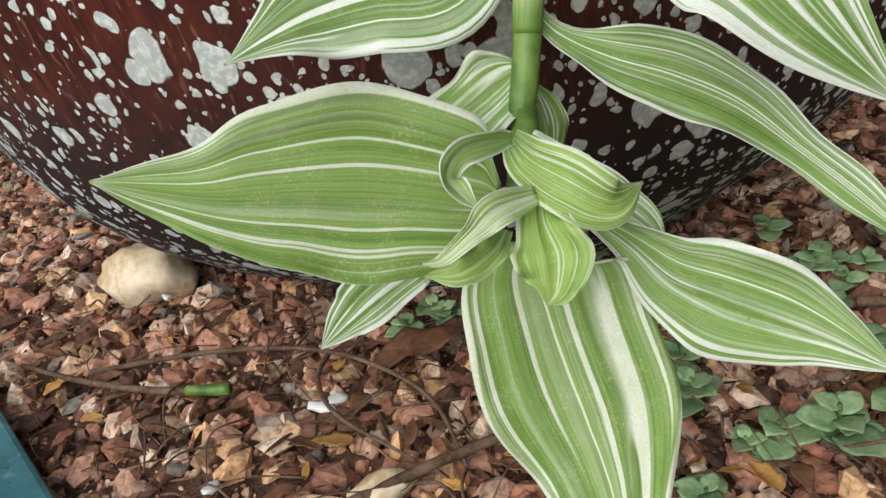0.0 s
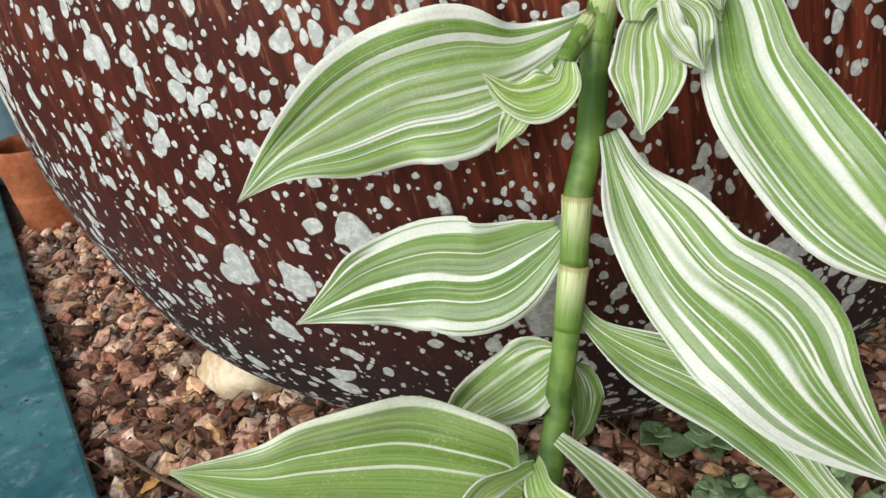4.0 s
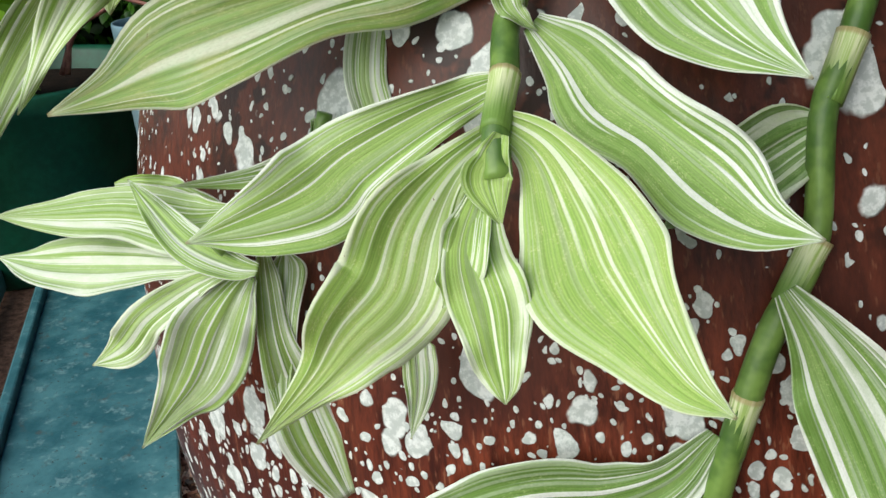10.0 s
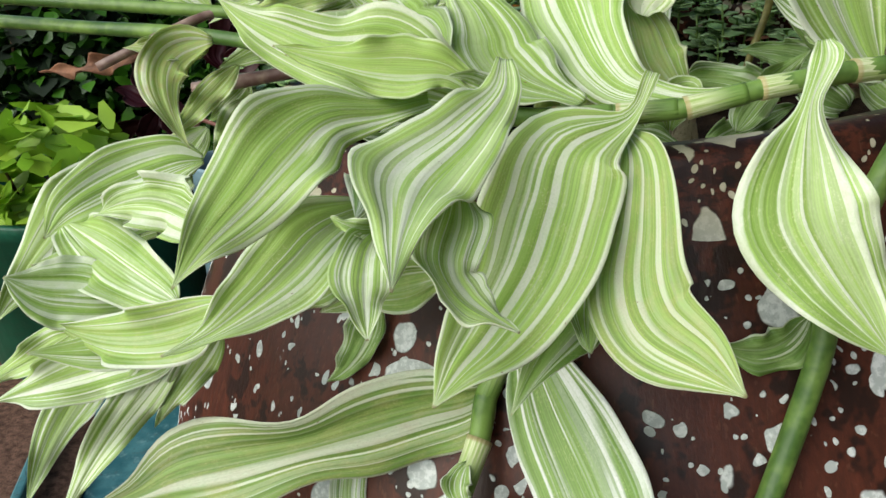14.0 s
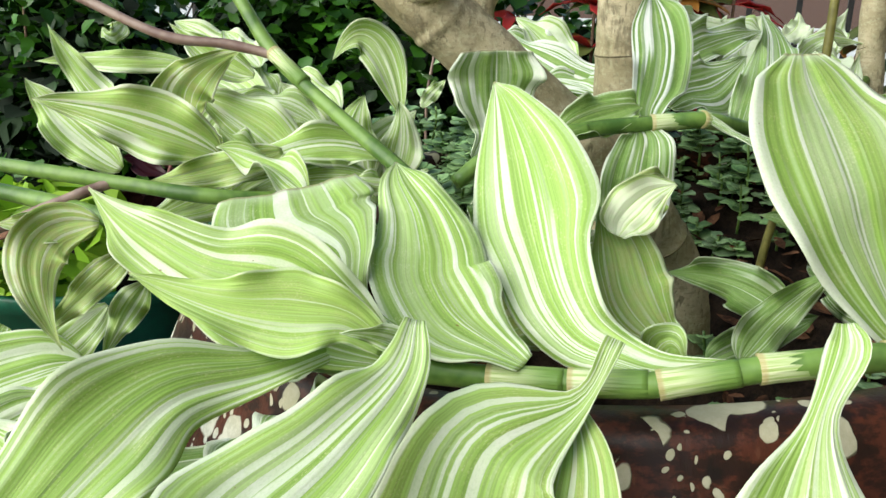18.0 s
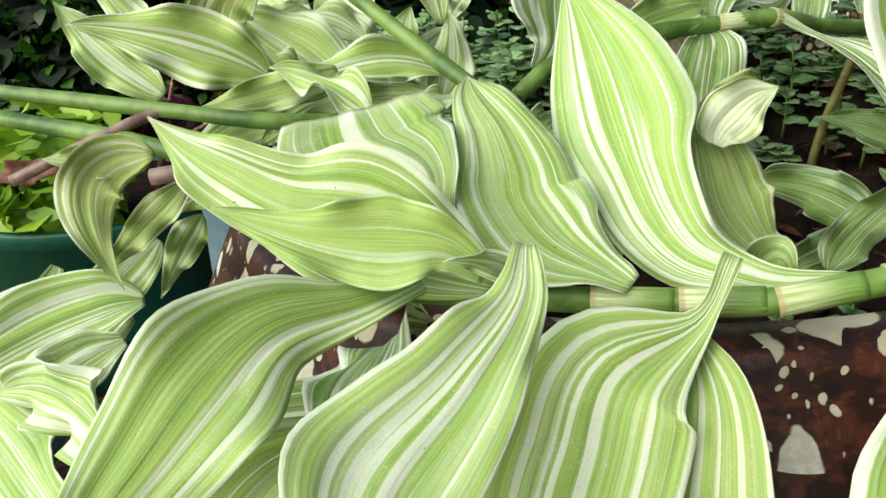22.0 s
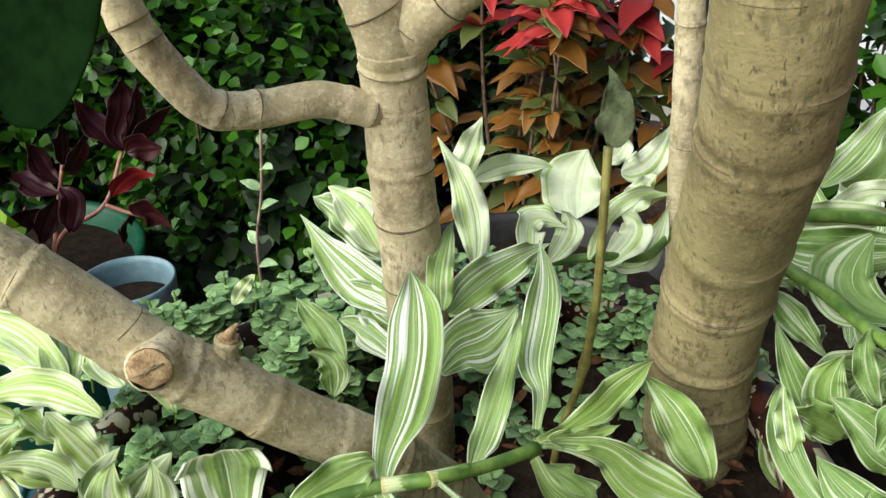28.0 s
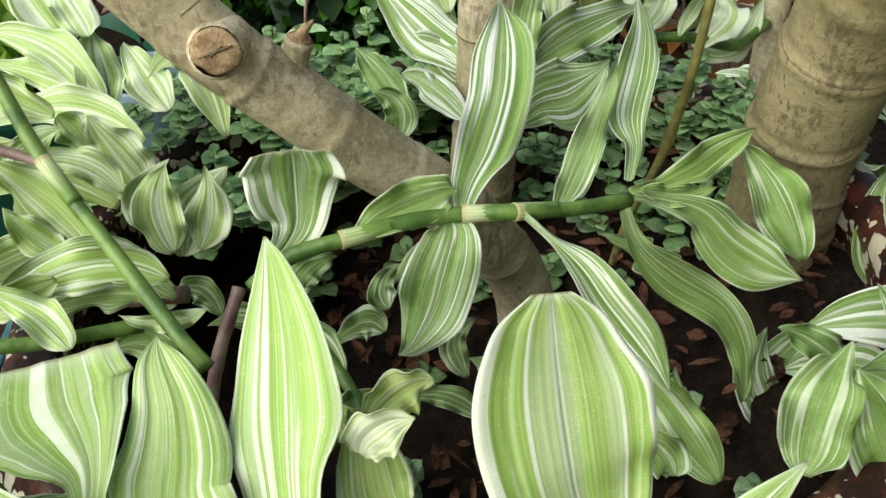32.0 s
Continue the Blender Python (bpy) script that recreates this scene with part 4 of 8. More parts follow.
blade(trail_a, [(0.0199, 0.2916, 0.2021), (0.0275, 0.2858, 0.1924), (0.0431, 0.2797, 0.1839), (0.0617, 0.2728, 0.1770), (0.0789, 0.2631, 0.1680), (0.0930, 0.2493, 0.1556), (0.1053, 0.2342, 0.1445), (0.1149, 0.2163, 0.1337)], [0.0040, 0.0079, 0.0195, 0.0261, 0.0234, 0.0131, 0.0117, 0.0000], (-0.2249, -0.7805, 0.5833), 0.3, 0.003, 15, (0.3, 0.5, 0.0))
blade(trail_a, [(0.0074, 0.2351, 0.1757), (0.0115, 0.2223, 0.1734), (0.0197, 0.2119, 0.1702), (0.0307, 0.2106, 0.1636), (0.0405, 0.2209, 0.1641)], [0.0071, 0.0143, 0.0178, 0.0132, 0.0000], (-0.2217, -0.9372, 0.2694), 0.22, 0.002, 0, (0.6, 0.35, 0.0))
blade(trail_a, [(0.0074, 0.2326, 0.1774), (0.0026, 0.2270, 0.1789), (-0.0058, 0.2188, 0.1804), (-0.0103, 0.2126, 0.1767), (-0.0075, 0.2096, 0.1724), (-0.0034, 0.2085, 0.1676)], [0.0037, 0.0074, 0.0077, 0.0083, 0.0056, 0.0000], (0.6059, -0.7910, 0.0854), 0.4, 0.0015, 0, (0.6, 0.6, 0.0))
blade(trail_a, [(0.0117, 0.2157, 0.1667), (0.0009, 0.2045, 0.1686), (-0.0062, 0.1991, 0.1654), (-0.0148, 0.1988, 0.1594), (-0.0197, 0.2016, 0.1578)], [0.0048, 0.0096, 0.0059, 0.0033, 0.0000], (0.2263, -0.8399, 0.4934), 0.2, 0.0012, 0, (0.79, 1.0, 0.0))
blade(trail_a, [(0.0133, 0.2266, 0.1637), (0.0119, 0.2124, 0.1607), (0.0133, 0.2029, 0.1552), (0.0126, 0.1999, 0.1474), (0.0107, 0.2006, 0.1419)], [0.0065, 0.0129, 0.0216, 0.0143, 0.0000], (-0.0818, -0.6289, 0.7732), 0.22, 0.002, 0, (0.7, 0.2, 0.0))
blade(trail_a, [(0.0026, 0.2237, 0.1545), (-0.0024, 0.2116, 0.1537), (-0.0108, 0.2055, 0.1518), (-0.0206, 0.2101, 0.1499)], [0.0043, 0.0085, 0.0079, 0.0000], (0.2752, -0.7935, 0.5428), 0.3, 0.0015, 0, (0.7, 0.2, 0.0))
blade(trail_a, [(0.0358, 0.2922, 0.2609), (0.0396, 0.2801, 0.2530), (0.0479, 0.2645, 0.2418), (0.0579, 0.2506, 0.2296), (0.0741, 0.2403, 0.2172), (0.0870, 0.2315, 0.1996), (0.1121, 0.2282, 0.1722)], [0.0071, 0.0143, 0.0291, 0.0365, 0.0443, 0.0323, 0.0000], (-0.0977, -0.8477, 0.5214), 0.12, 0.004, 0, (0.29, 0.65, 0.0))
blade(trail_a, [(0.0178, 0.2961, 0.2263), (0.0090, 0.2945, 0.2203), (-0.0096, 0.2921, 0.2120), (-0.0305, 0.2932, 0.2124), (-0.0499, 0.2923, 0.2092), (-0.0655, 0.2903, 0.2041), (-0.0813, 0.2876, 0.1975)], [0.0080, 0.0234, 0.0418, 0.0396, 0.0325, 0.0157, 0.0000], (-0.0117, -0.9371, 0.3490), 0.1, 0.004, 0, (0.24, 0.5, 0.0))
leaf(trail_a, (0.0153, 0.2855, 0.1832), (-0.0063, 0.2786, 0.1723), (-0.0339, 0.2687, 0.1558), 0.0275, (-0.0074, -0.8452, 0.5345), 0.1, 0.004, 0, (0.34, 0.4, 0.0))
leaf(trail_a, (0.0187, 0.2902, 0.1749), (0.0224, 0.2909, 0.1562), (0.0160, 0.2833, 0.1438), 0.0127, (0.0060, -0.9763, 0.2165), 0.1, 0.002, 0, (0.34, 0.4, 0.0))
blade(trail_a, [(0.0334, 0.3107, 0.2944), (0.0250, 0.3065, 0.2895), (0.0083, 0.3002, 0.2825), (-0.0103, 0.2969, 0.2806), (-0.0312, 0.2943, 0.2784), (-0.0532, 0.2901, 0.2705), (-0.0730, 0.2869, 0.2622), (-0.0896, 0.2830, 0.2495)], [0.0065, 0.0130, 0.0328, 0.0487, 0.0489, 0.0368, 0.0167, 0.0000], (0.1542, -0.9691, 0.1925), 0.12, 0.004, 0, (0.34, 0.55, 0.0))
blade(trail_a, [(0.0582, 0.3246, 0.3810), (0.0454, 0.3210, 0.3617), (0.0268, 0.3148, 0.3504), (0.0011, 0.3096, 0.3435), (-0.0293, 0.3107, 0.3290), (-0.0514, 0.3144, 0.3183), (-0.0657, 0.3183, 0.3123)], [0.0080, 0.0218, 0.0379, 0.0488, 0.0377, 0.0181, 0.0000], (0.0372, -0.9952, 0.0908), 0.12, 0.002, 0, (0.26, 0.5, 0.0))
blade(trail_a, [(0.0586, 0.3186, 0.3203), (0.0663, 0.3082, 0.3132), (0.0734, 0.2899, 0.2992), (0.0757, 0.2709, 0.2837), (0.0828, 0.2571, 0.2704), (0.0929, 0.2457, 0.2570), (0.1038, 0.2381, 0.2448), (0.1144, 0.2325, 0.2318)], [0.0054, 0.0107, 0.0234, 0.0290, 0.0336, 0.0330, 0.0240, 0.0000], (-0.2295, -0.7475, 0.6233), 0.12, 0.003, 0, (0.29, 0.5, 0.0))
blade(trail_a, [(0.0746, 0.3323, 0.4335), (0.0851, 0.3295, 0.4204), (0.0962, 0.3255, 0.4051), (0.1083, 0.3186, 0.3848), (0.1183, 0.3096, 0.3630), (0.1270, 0.2946, 0.3335)], [0.0080, 0.0203, 0.0349, 0.0402, 0.0299, 0.0000], (0.0287, -0.9223, 0.3854), 0.14, 0.002, 0, (0.32, 0.5, 0.0))
blade(trail_a, [(0.0248, 0.2811, 0.2880), (0.0229, 0.2776, 0.2817), (0.0152, 0.2747, 0.2793), (0.0072, 0.2738, 0.2813), (-0.0002, 0.2754, 0.2883)], [0.0050, 0.0115, 0.0169, 0.0098, 0.0000], (0.072, -0.825, 0.561), 0.3, 0.0015, 0, (0.72, 0.45, 0.0))
blade(trail_a, [(0.0184, 0.2775, 0.2787), (0.0111, 0.2749, 0.2769), (0.0069, 0.2717, 0.2723), (0.0022, 0.2677, 0.2662)], [0.0050, 0.0104, 0.0077, 0.0000], (0.099, -0.809, 0.580), 0.3, 0.0015, 0, (0.72, 0.9, 0.0))
stem(trail_a, [(0.0316, 0.3040, 0.2946), (0.0272, 0.2941, 0.2909), (0.0227, 0.2842, 0.2861)], 0.0029, stem_green)
sheath(trail_a, (0.0316, 0.3040, 0.2946), (0.0227, 0.2842, 0.2861), 0.0031)
blade(trail_a, [(0.0523, 0.2817, 0.3019), (0.0472, 0.2775, 0.2955), (0.0473, 0.2730, 0.2862), (0.0466, 0.2688, 0.2777), (0.0446, 0.2643, 0.2691)], [0.0050, 0.0148, 0.0222, 0.0148, 0.0000], (-0.035, -0.837, 0.546), 0.25, 0.0015, 0, (0.52, 0.65, 0.0))
blade(trail_a, [(0.0544, 0.2775, 0.3039), (0.0586, 0.2756, 0.2979), (0.0595, 0.2725, 0.2909), (0.0627, 0.2701, 0.2842)], [0.0050, 0.0137, 0.0113, 0.0000], (-0.076, -0.843, 0.533), 0.25, 0.0015, 0, (0.52, 0.6, 0.0))
blade(trail_a, [(0.0441, 0.2772, 0.2988), (0.0449, 0.2795, 0.3033), (0.0487, 0.2823, 0.3072), (0.0550, 0.2849, 0.3097), (0.0628, 0.2863, 0.3086), (0.0685, 0.2825, 0.2980)], [0.0050, 0.0119, 0.0141, 0.0131, 0.0109, 0.0000], (-0.061, -0.880, 0.471), 0.25, 0.001, 0, (0.56, 0.75, 0.0))
blade(trail_a, [(0.0565, 0.2842, 0.3026), (0.0640, 0.2883, 0.3076), (0.0672, 0.2864, 0.3020), (0.0684, 0.2832, 0.2949)], [0.0050, 0.0074, 0.0064, 0.0000], (-0.100, -0.866, 0.491), 0.2, 0.0015, 0, (0.56, 0.5, 0.0))
blade(trail_a, [(0.0526, 0.2729, 0.3046), (0.0540, 0.2701, 0.2981), (0.0570, 0.2683, 0.2928), (0.0620, 0.2662, 0.2859)], [0.0050, 0.0074, 0.0071, 0.0000], (-0.069, -0.844, 0.532), 0.2, 0.0015, 0, (0.62, 1.3, 0.0))
leaf(trail_a, (0.0813, 0.3584, 0.4814), (0.0588, 0.3474, 0.4672), (0.0367, 0.3275, 0.4523), 0.0300, (0.3791, -0.8623, 0.3357), 0.15, 0.002, 0, (0.19, 0.3, 0.0))
leaf(trail_a, (0.0917, 0.4168, 0.5830), (0.0816, 0.4055, 0.5714), (0.0623, 0.3994, 0.5740), 0.0188, (0.4381, -0.8652, 0.2439), 0.15, 0.002, 0, (0.29, 0.3, 0.0))
blade(trail_a, [(0.0138, 0.2547, 0.1696), (0.0263, 0.2509, 0.1593), (0.0362, 0.2472, 0.1497), (0.0450, 0.2441, 0.1415), (0.0502, 0.2415, 0.1353)], [0.0050, 0.0091, 0.0129, 0.0106, 0.0000], (-0.092, -0.768, 0.634), 0.15, 0.0015, 0, (0.40, 0.75, 0.0))
trail_b = plant("trailing_plant", (-0.0019, 0.3790, 0.5805), "striped trailing stem with a wide spreading leaf rosette against the jar", "striped trailing plants in the jar")
stem(trail_b, [(-0.0000, 0.4028, 0.6052), (-0.0016, 0.3843, 0.5783), (-0.0148, 0.3789, 0.5633), (-0.0192, 0.3707, 0.5462), (-0.0170, 0.3578, 0.5311), (-0.0185, 0.3413, 0.5131), (-0.0148, 0.3265, 0.4984), (-0.0127, 0.3112, 0.4869), (-0.0096, 0.3025, 0.4730)], 0.0046, stem_green)
sheath(trail_b, (-0.0143, 0.3798, 0.5650), (-0.0196, 0.3700, 0.5449), 0.0049)
sheath(trail_b, (-0.0169, 0.3592, 0.5326), (-0.0183, 0.3437, 0.5157), 0.0049)
sheath(trail_b, (-0.0150, 0.3281, 0.4996), (-0.0126, 0.3098, 0.4859), 0.0049)
blade(trail_b, [(-0.0163, 0.3174, 0.4834), (-0.0254, 0.3029, 0.4744), (-0.0328, 0.2891, 0.4604), (-0.0358, 0.2788, 0.4427), (-0.0469, 0.2705, 0.4298), (-0.0575, 0.2643, 0.4151), (-0.0779, 0.2576, 0.3931)], [0.0080, 0.0166, 0.0341, 0.0396, 0.0318, 0.0159, 0.0000], (0.4350, -0.8580, 0.2732), 0.12, 0.004, 0, (0.77, 0.4, 0.15))
blade(trail_b, [(-0.0135, 0.3150, 0.4884), (0.0021, 0.3100, 0.4805), (0.0151, 0.2984, 0.4669), (0.0265, 0.2841, 0.4534), (0.0408, 0.2717, 0.4440), (0.0540, 0.2601, 0.4380), (0.0665, 0.2512, 0.4367)], [0.0080, 0.0191, 0.0379, 0.0435, 0.0291, 0.0146, 0.0000], (-0.2092, -0.7491, 0.6286), 0.12, 0.002, 0, (0.77, 0.4, 0.1))
blade(trail_b, [(-0.0103, 0.3431, 0.5132), (0.0041, 0.3376, 0.5034), (0.0166, 0.3308, 0.4926), (0.0332, 0.3252, 0.4834), (0.0506, 0.3178, 0.4723), (0.0663, 0.3116, 0.4639), (0.0831, 0.3084, 0.4612)], [0.0080, 0.0240, 0.0331, 0.0287, 0.0338, 0.0192, 0.0000], (-0.0275, -0.8504, 0.5254), 0.14, 0.003, 0, (0.46, 0.5, 0.0))
blade(trail_b, [(-0.0168, 0.3292, 0.4969), (-0.0276, 0.3280, 0.4919), (-0.0436, 0.3257, 0.4841), (-0.0687, 0.3203, 0.4687), (-0.0832, 0.3157, 0.4562), (-0.1045, 0.3107, 0.4471), (-0.1320, 0.3043, 0.4381)], [0.0075, 0.0149, 0.0201, 0.0335, 0.0384, 0.0257, 0.0000], (0.1495, -0.9876, 0.0486), 0.14, 0.004, 0, (0.6, 0.45, 0.0))
blade(trail_b, [(-0.0142, 0.3040, 0.4693), (-0.0114, 0.2866, 0.4566), (-0.0038, 0.2763, 0.4456), (0.0011, 0.2682, 0.4350), (0.0044, 0.2632, 0.4265), (0.0055, 0.2611, 0.4224)], [0.0080, 0.0202, 0.0241, 0.0183, 0.0095, 0.0000], (0.2132, -0.6626, 0.7180), 0.15, 0.002, 0, (0.8, 0.55, 0.0))
blade(trail_b, [(-0.0169, 0.3036, 0.4666), (-0.0150, 0.2925, 0.4622), (-0.0140, 0.2832, 0.4546), (-0.0156, 0.2805, 0.4467), (-0.0205, 0.2811, 0.4390)], [0.0068, 0.0136, 0.0160, 0.0126, 0.0000], (0.1598, -0.8089, 0.5658), 0.45, 0.002, 0, (0.75, 0.45, 0.0))
blade(trail_b, [(-0.0093, 0.3059, 0.4866), (-0.0109, 0.3023, 0.4801), (-0.0115, 0.2988, 0.4732), (-0.0061, 0.2954, 0.4610)], [0.0050, 0.0112, 0.0160, 0.0000], (0.293, -0.828, 0.478), 0.35, 0.0015, 0, (0.86, 0.3, 0.0))
# the next two hang in shade, which their low greenness value carries
blade(trail_b, [(-0.0185, 0.3728, 0.5481), (-0.0259, 0.3665, 0.5417), (-0.0423, 0.3574, 0.5369), (-0.0618, 0.3470, 0.5302), (-0.0849, 0.3357, 0.5221), (-0.1123, 0.3241, 0.5133), (-0.1369, 0.3145, 0.5049), (-0.1568, 0.3059, 0.4939), (-0.1784, 0.2982, 0.4853)], [0.0080, 0.0275, 0.0407, 0.0406, 0.0301, 0.0410, 0.0425, 0.0173, 0.0000], (0.3314, -0.9122, 0.2411), 0.14, 0.006, 40, (0.36, 0.4, 0.42))
blade(trail_b, [(-0.0126, 0.3847, 0.5762), (-0.0023, 0.3765, 0.5648), (0.0131, 0.3637, 0.5486), (0.0297, 0.3505, 0.5338), (0.0450, 0.3367, 0.5207), (0.0590, 0.3251, 0.5115), (0.0750, 0.3130, 0.5047)], [0.0080, 0.0209, 0.0398, 0.0456, 0.0397, 0.0212, 0.0000], (-0.1801, -0.7840, 0.5941), 0.12, 0.002, 0, (0.36, 0.6, 0.0))
leaf(trail_b, (-0.0173, 0.3488, 0.5276), (-0.0169, 0.3395, 0.5204), (-0.0075, 0.3398, 0.5112), 0.0117, (0.1189, -0.8386, 0.5316), 0.4, 0.002, 0, (0.55, 0.45, 0.0))
blade(trail_b, [(-0.0749, 0.4089, 0.5600), (-0.0766, 0.3927, 0.5479), (-0.0790, 0.3700, 0.5204), (-0.0769, 0.3521, 0.4931), (-0.0712, 0.3465, 0.4754), (-0.0685, 0.3401, 0.4588)], [0.0050, 0.0074, 0.0139, 0.0164, 0.0135, 0.0000], (0.401, -0.705, 0.585), 0.15, 0.0015, 0, (0.70, 1.2, 0.0))
leaf(trail_b, (-0.0985, 0.3469, 0.4756), (-0.1060, 0.3443, 0.4582), (-0.1431, 0.3137, 0.4561), 0.0130, (0.4601, -0.8190, 0.3428), 0.2, 0.002, 0, (0.55, 0.45, 0.0))
leaf(trail_b, (-0.0806, 0.3874, 0.5730), (-0.0850, 0.3769, 0.5481), (-0.0987, 0.3722, 0.5311), 0.0166, (0.2119, -0.9443, 0.2516), 0.2, 0.002, 0, (0.45, 0.25, 0.0))
blade(trail_b, [(-0.0469, 0.3196, 0.4044), (-0.0451, 0.3144, 0.4017), (-0.0415, 0.3059, 0.3903), (-0.0413, 0.2954, 0.3775)], [0.0050, 0.0128, 0.0109, 0.0000], (0.320, -0.687, 0.652), 0.15, 0.0015, 0, (0.55, 0.9, 0.25))
trail_c = plant("trailing_plant", (-0.1156, 0.3194, 0.5829), "striped shoots with white-edged leaves spilling over the jar", "striped trailing plants in the jar")
stem(trail_c, [(-0.0925, 0.3468, 0.4783), (-0.0974, 0.3429, 0.4605), (-0.1110, 0.3390, 0.4508), (-0.1248, 0.3117, 0.4329)], 0.003, stem_green)
blade(trail_c, [(-0.1170, 0.3191, 0.4207), (-0.1223, 0.3132, 0.4128), (-0.1303, 0.3079, 0.3975), (-0.1418, 0.3064, 0.3761), (-0.1599, 0.3079, 0.3551), (-0.1819, 0.3118, 0.3311)], [0.0080, 0.0221, 0.0349, 0.0316, 0.0148, 0.0000], (0.2529, -0.9599, -0.1214), 0.12, 0.002, 0, (0.65, 0.9, 0.0))
blade(trail_c, [(-0.1231, 0.3123, 0.4241), (-0.1375, 0.3090, 0.4166), (-0.1547, 0.3025, 0.4045), (-0.1671, 0.2990, 0.3908), (-0.1828, 0.2964, 0.3818)], [0.0050, 0.0114, 0.0165, 0.0166, 0.0000], (0.562, -0.599, 0.571), 0.15, 0.0015, 0, (0.74, 0.85, 0.0))
blade(trail_c, [(-0.1371, 0.3172, 0.4219), (-0.1578, 0.3196, 0.4191), (-0.1873, 0.3177, 0.4165), (-0.2196, 0.3174, 0.4131), (-0.2497, 0.3194, 0.4121)], [0.0050, 0.0157, 0.0272, 0.0215, 0.0000], (0.550, -0.501, 0.668), 0.15, 0.0015, 0, (0.72, 1.25, 0.0))
blade(trail_c, [(-0.1277, 0.3318, 0.4412), (-0.1491, 0.3290, 0.4340), (-0.1785, 0.3270, 0.4370), (-0.2126, 0.3231, 0.4342), (-0.2457, 0.3198, 0.4316)], [0.0050, 0.0270, 0.0257, 0.0179, 0.0000], (0.549, -0.537, 0.640), 0.15, 0.0015, 0, (0.72, 0.8, 0.0))
blade(trail_c, [(-0.1084, 0.3131, 0.4263), (-0.1212, 0.3139, 0.4265), (-0.1409, 0.3148, 0.4330), (-0.1620, 0.3229, 0.4437), (-0.1761, 0.3288, 0.4510)], [0.0050, 0.0127, 0.0155, 0.0094, 0.0000], (0.551, -0.656, 0.515), 0.15, 0.0015, 0, (0.66, 0.6, 0.0))
leaf(trail_c, (-0.1947, 0.3403, 0.4433), (-0.1630, 0.3408, 0.4416), (-0.1344, 0.3388, 0.4370), 0.0142, (0.0124, -0.9383, 0.3455), 0.25, 0.002, 0, (0.7, 0.7, 0.0))
blade(trail_c, [(-0.1125, 0.3241, 0.4284), (-0.1128, 0.3244, 0.4166), (-0.1096, 0.3208, 0.3907), (-0.1043, 0.3217, 0.3654), (-0.0963, 0.3206, 0.3433), (-0.0858, 0.3216, 0.3210)], [0.0050, 0.0100, 0.0151, 0.0254, 0.0258, 0.0105], (0.426, -0.629, 0.651), 0.15, 0.0015, 0, (0.62, 0.7, 0.15))
blade(trail_c, [(-0.1072, 0.3311, 0.4262), (-0.1074, 0.3308, 0.4180), (-0.1080, 0.3260, 0.4007), (-0.1098, 0.3203, 0.3796), (-0.1073, 0.3141, 0.3589)], [0.0050, 0.0160, 0.0111, 0.0125, 0.0000], (0.456, -0.670, 0.586), 0.15, 0.0015, 0, (0.62, 0.75, 0.0))
leaf(trail_c, (-0.1191, 0.3096, 0.5923), (-0.1722, 0.3253, 0.5959), (-0.2236, 0.3435, 0.6028), 0.0315, (-0.1271, -0.6283, 0.7675), 0.16, 0.004, 0, (0.8, 0.8, 0.0))
leaf(trail_c, (-0.1085, 0.3206, 0.6184), (-0.1481, 0.3314, 0.6219), (-0.1828, 0.3318, 0.6097), 0.0269, (-0.1791, -0.9245, 0.3365), 0.2, 0.004, 0, (0.8, 0.7, 0.0))
leaf(trail_c, (-0.1840, 0.3928, 0.6116), (-0.2300, 0.3652, 0.5909), (-0.2740, 0.3369, 0.5383), 0.0490, (0.4905, -0.8694, 0.0598), 0.12, 0.004, 0, (0.75, 0.8, 0.0))
leaf(trail_c, (-0.0810, 0.2983, 0.6034), (-0.1264, 0.2951, 0.5821), (-0.1824, 0.3037, 0.5728), 0.0250, (-0.1470, -0.9356, 0.3209), 0.3, 0.003, 0, (0.7, 0.5, 0.2))
leaf(trail_c, (-0.1284, 0.3180, 0.5674), (-0.1839, 0.3147, 0.5441), (-0.2337, 0.3031, 0.5228), 0.0280, (0.0386, -0.9715, 0.2339), 0.15, 0.004, 0, (0.75, 0.8, 0.0))
leaf(trail_c, (-0.1299, 0.3226, 0.5661), (-0.1613, 0.3078, 0.5289), (-0.1758, 0.2829, 0.4896), 0.0201, (0.5158, -0.8467, 0.1310), 0.15, 0.004, 0, (0.8, 1.15, 0.0))
leaf(trail_c, (-0.2155, 0.3615, 0.5298), (-0.2505, 0.3477, 0.4858), (-0.2598, 0.3226, 0.4424), 0.0242, (0.6200, -0.7838, 0.0349), 0.15, 0.002, 0, (0.7, 0.7, 0.0))
leaf(trail_c, (-0.1153, 0.3271, 0.5723), (-0.1312, 0.3214, 0.5509), (-0.1466, 0.3149, 0.5270), 0.0161, (0.3849, -0.9228, -0.0167), 0.15, 0.003, 0, (0.75, 0.8, 0.0))
leaf(trail_c, (-0.2226, 0.3419, 0.5424), (-0.2459, 0.3353, 0.5281), (-0.2766, 0.3224, 0.5082), 0.0179, (0.2793, -0.9547, 0.1029), 0.15, 0.003, 0, (0.95, 0.6, 0.0))
leaf(trail_c, (-0.2097, 0.3894, 0.5316), (-0.2129, 0.3832, 0.5218), (-0.2131, 0.3767, 0.5083), 0.0161, (0.6685, -0.6896, 0.2784), 0.15, 0.003, 0, (0.8, 0.6, 0.0))
leaf(trail_c, (-0.2368, 0.3771, 0.5846), (-0.2153, 0.3738, 0.5786), (-0.1894, 0.3724, 0.5717), 0.0165, (0.1075, -0.7403, 0.6636), 0.3, 0.003, 0, (0.7, 0.8, 0.0))
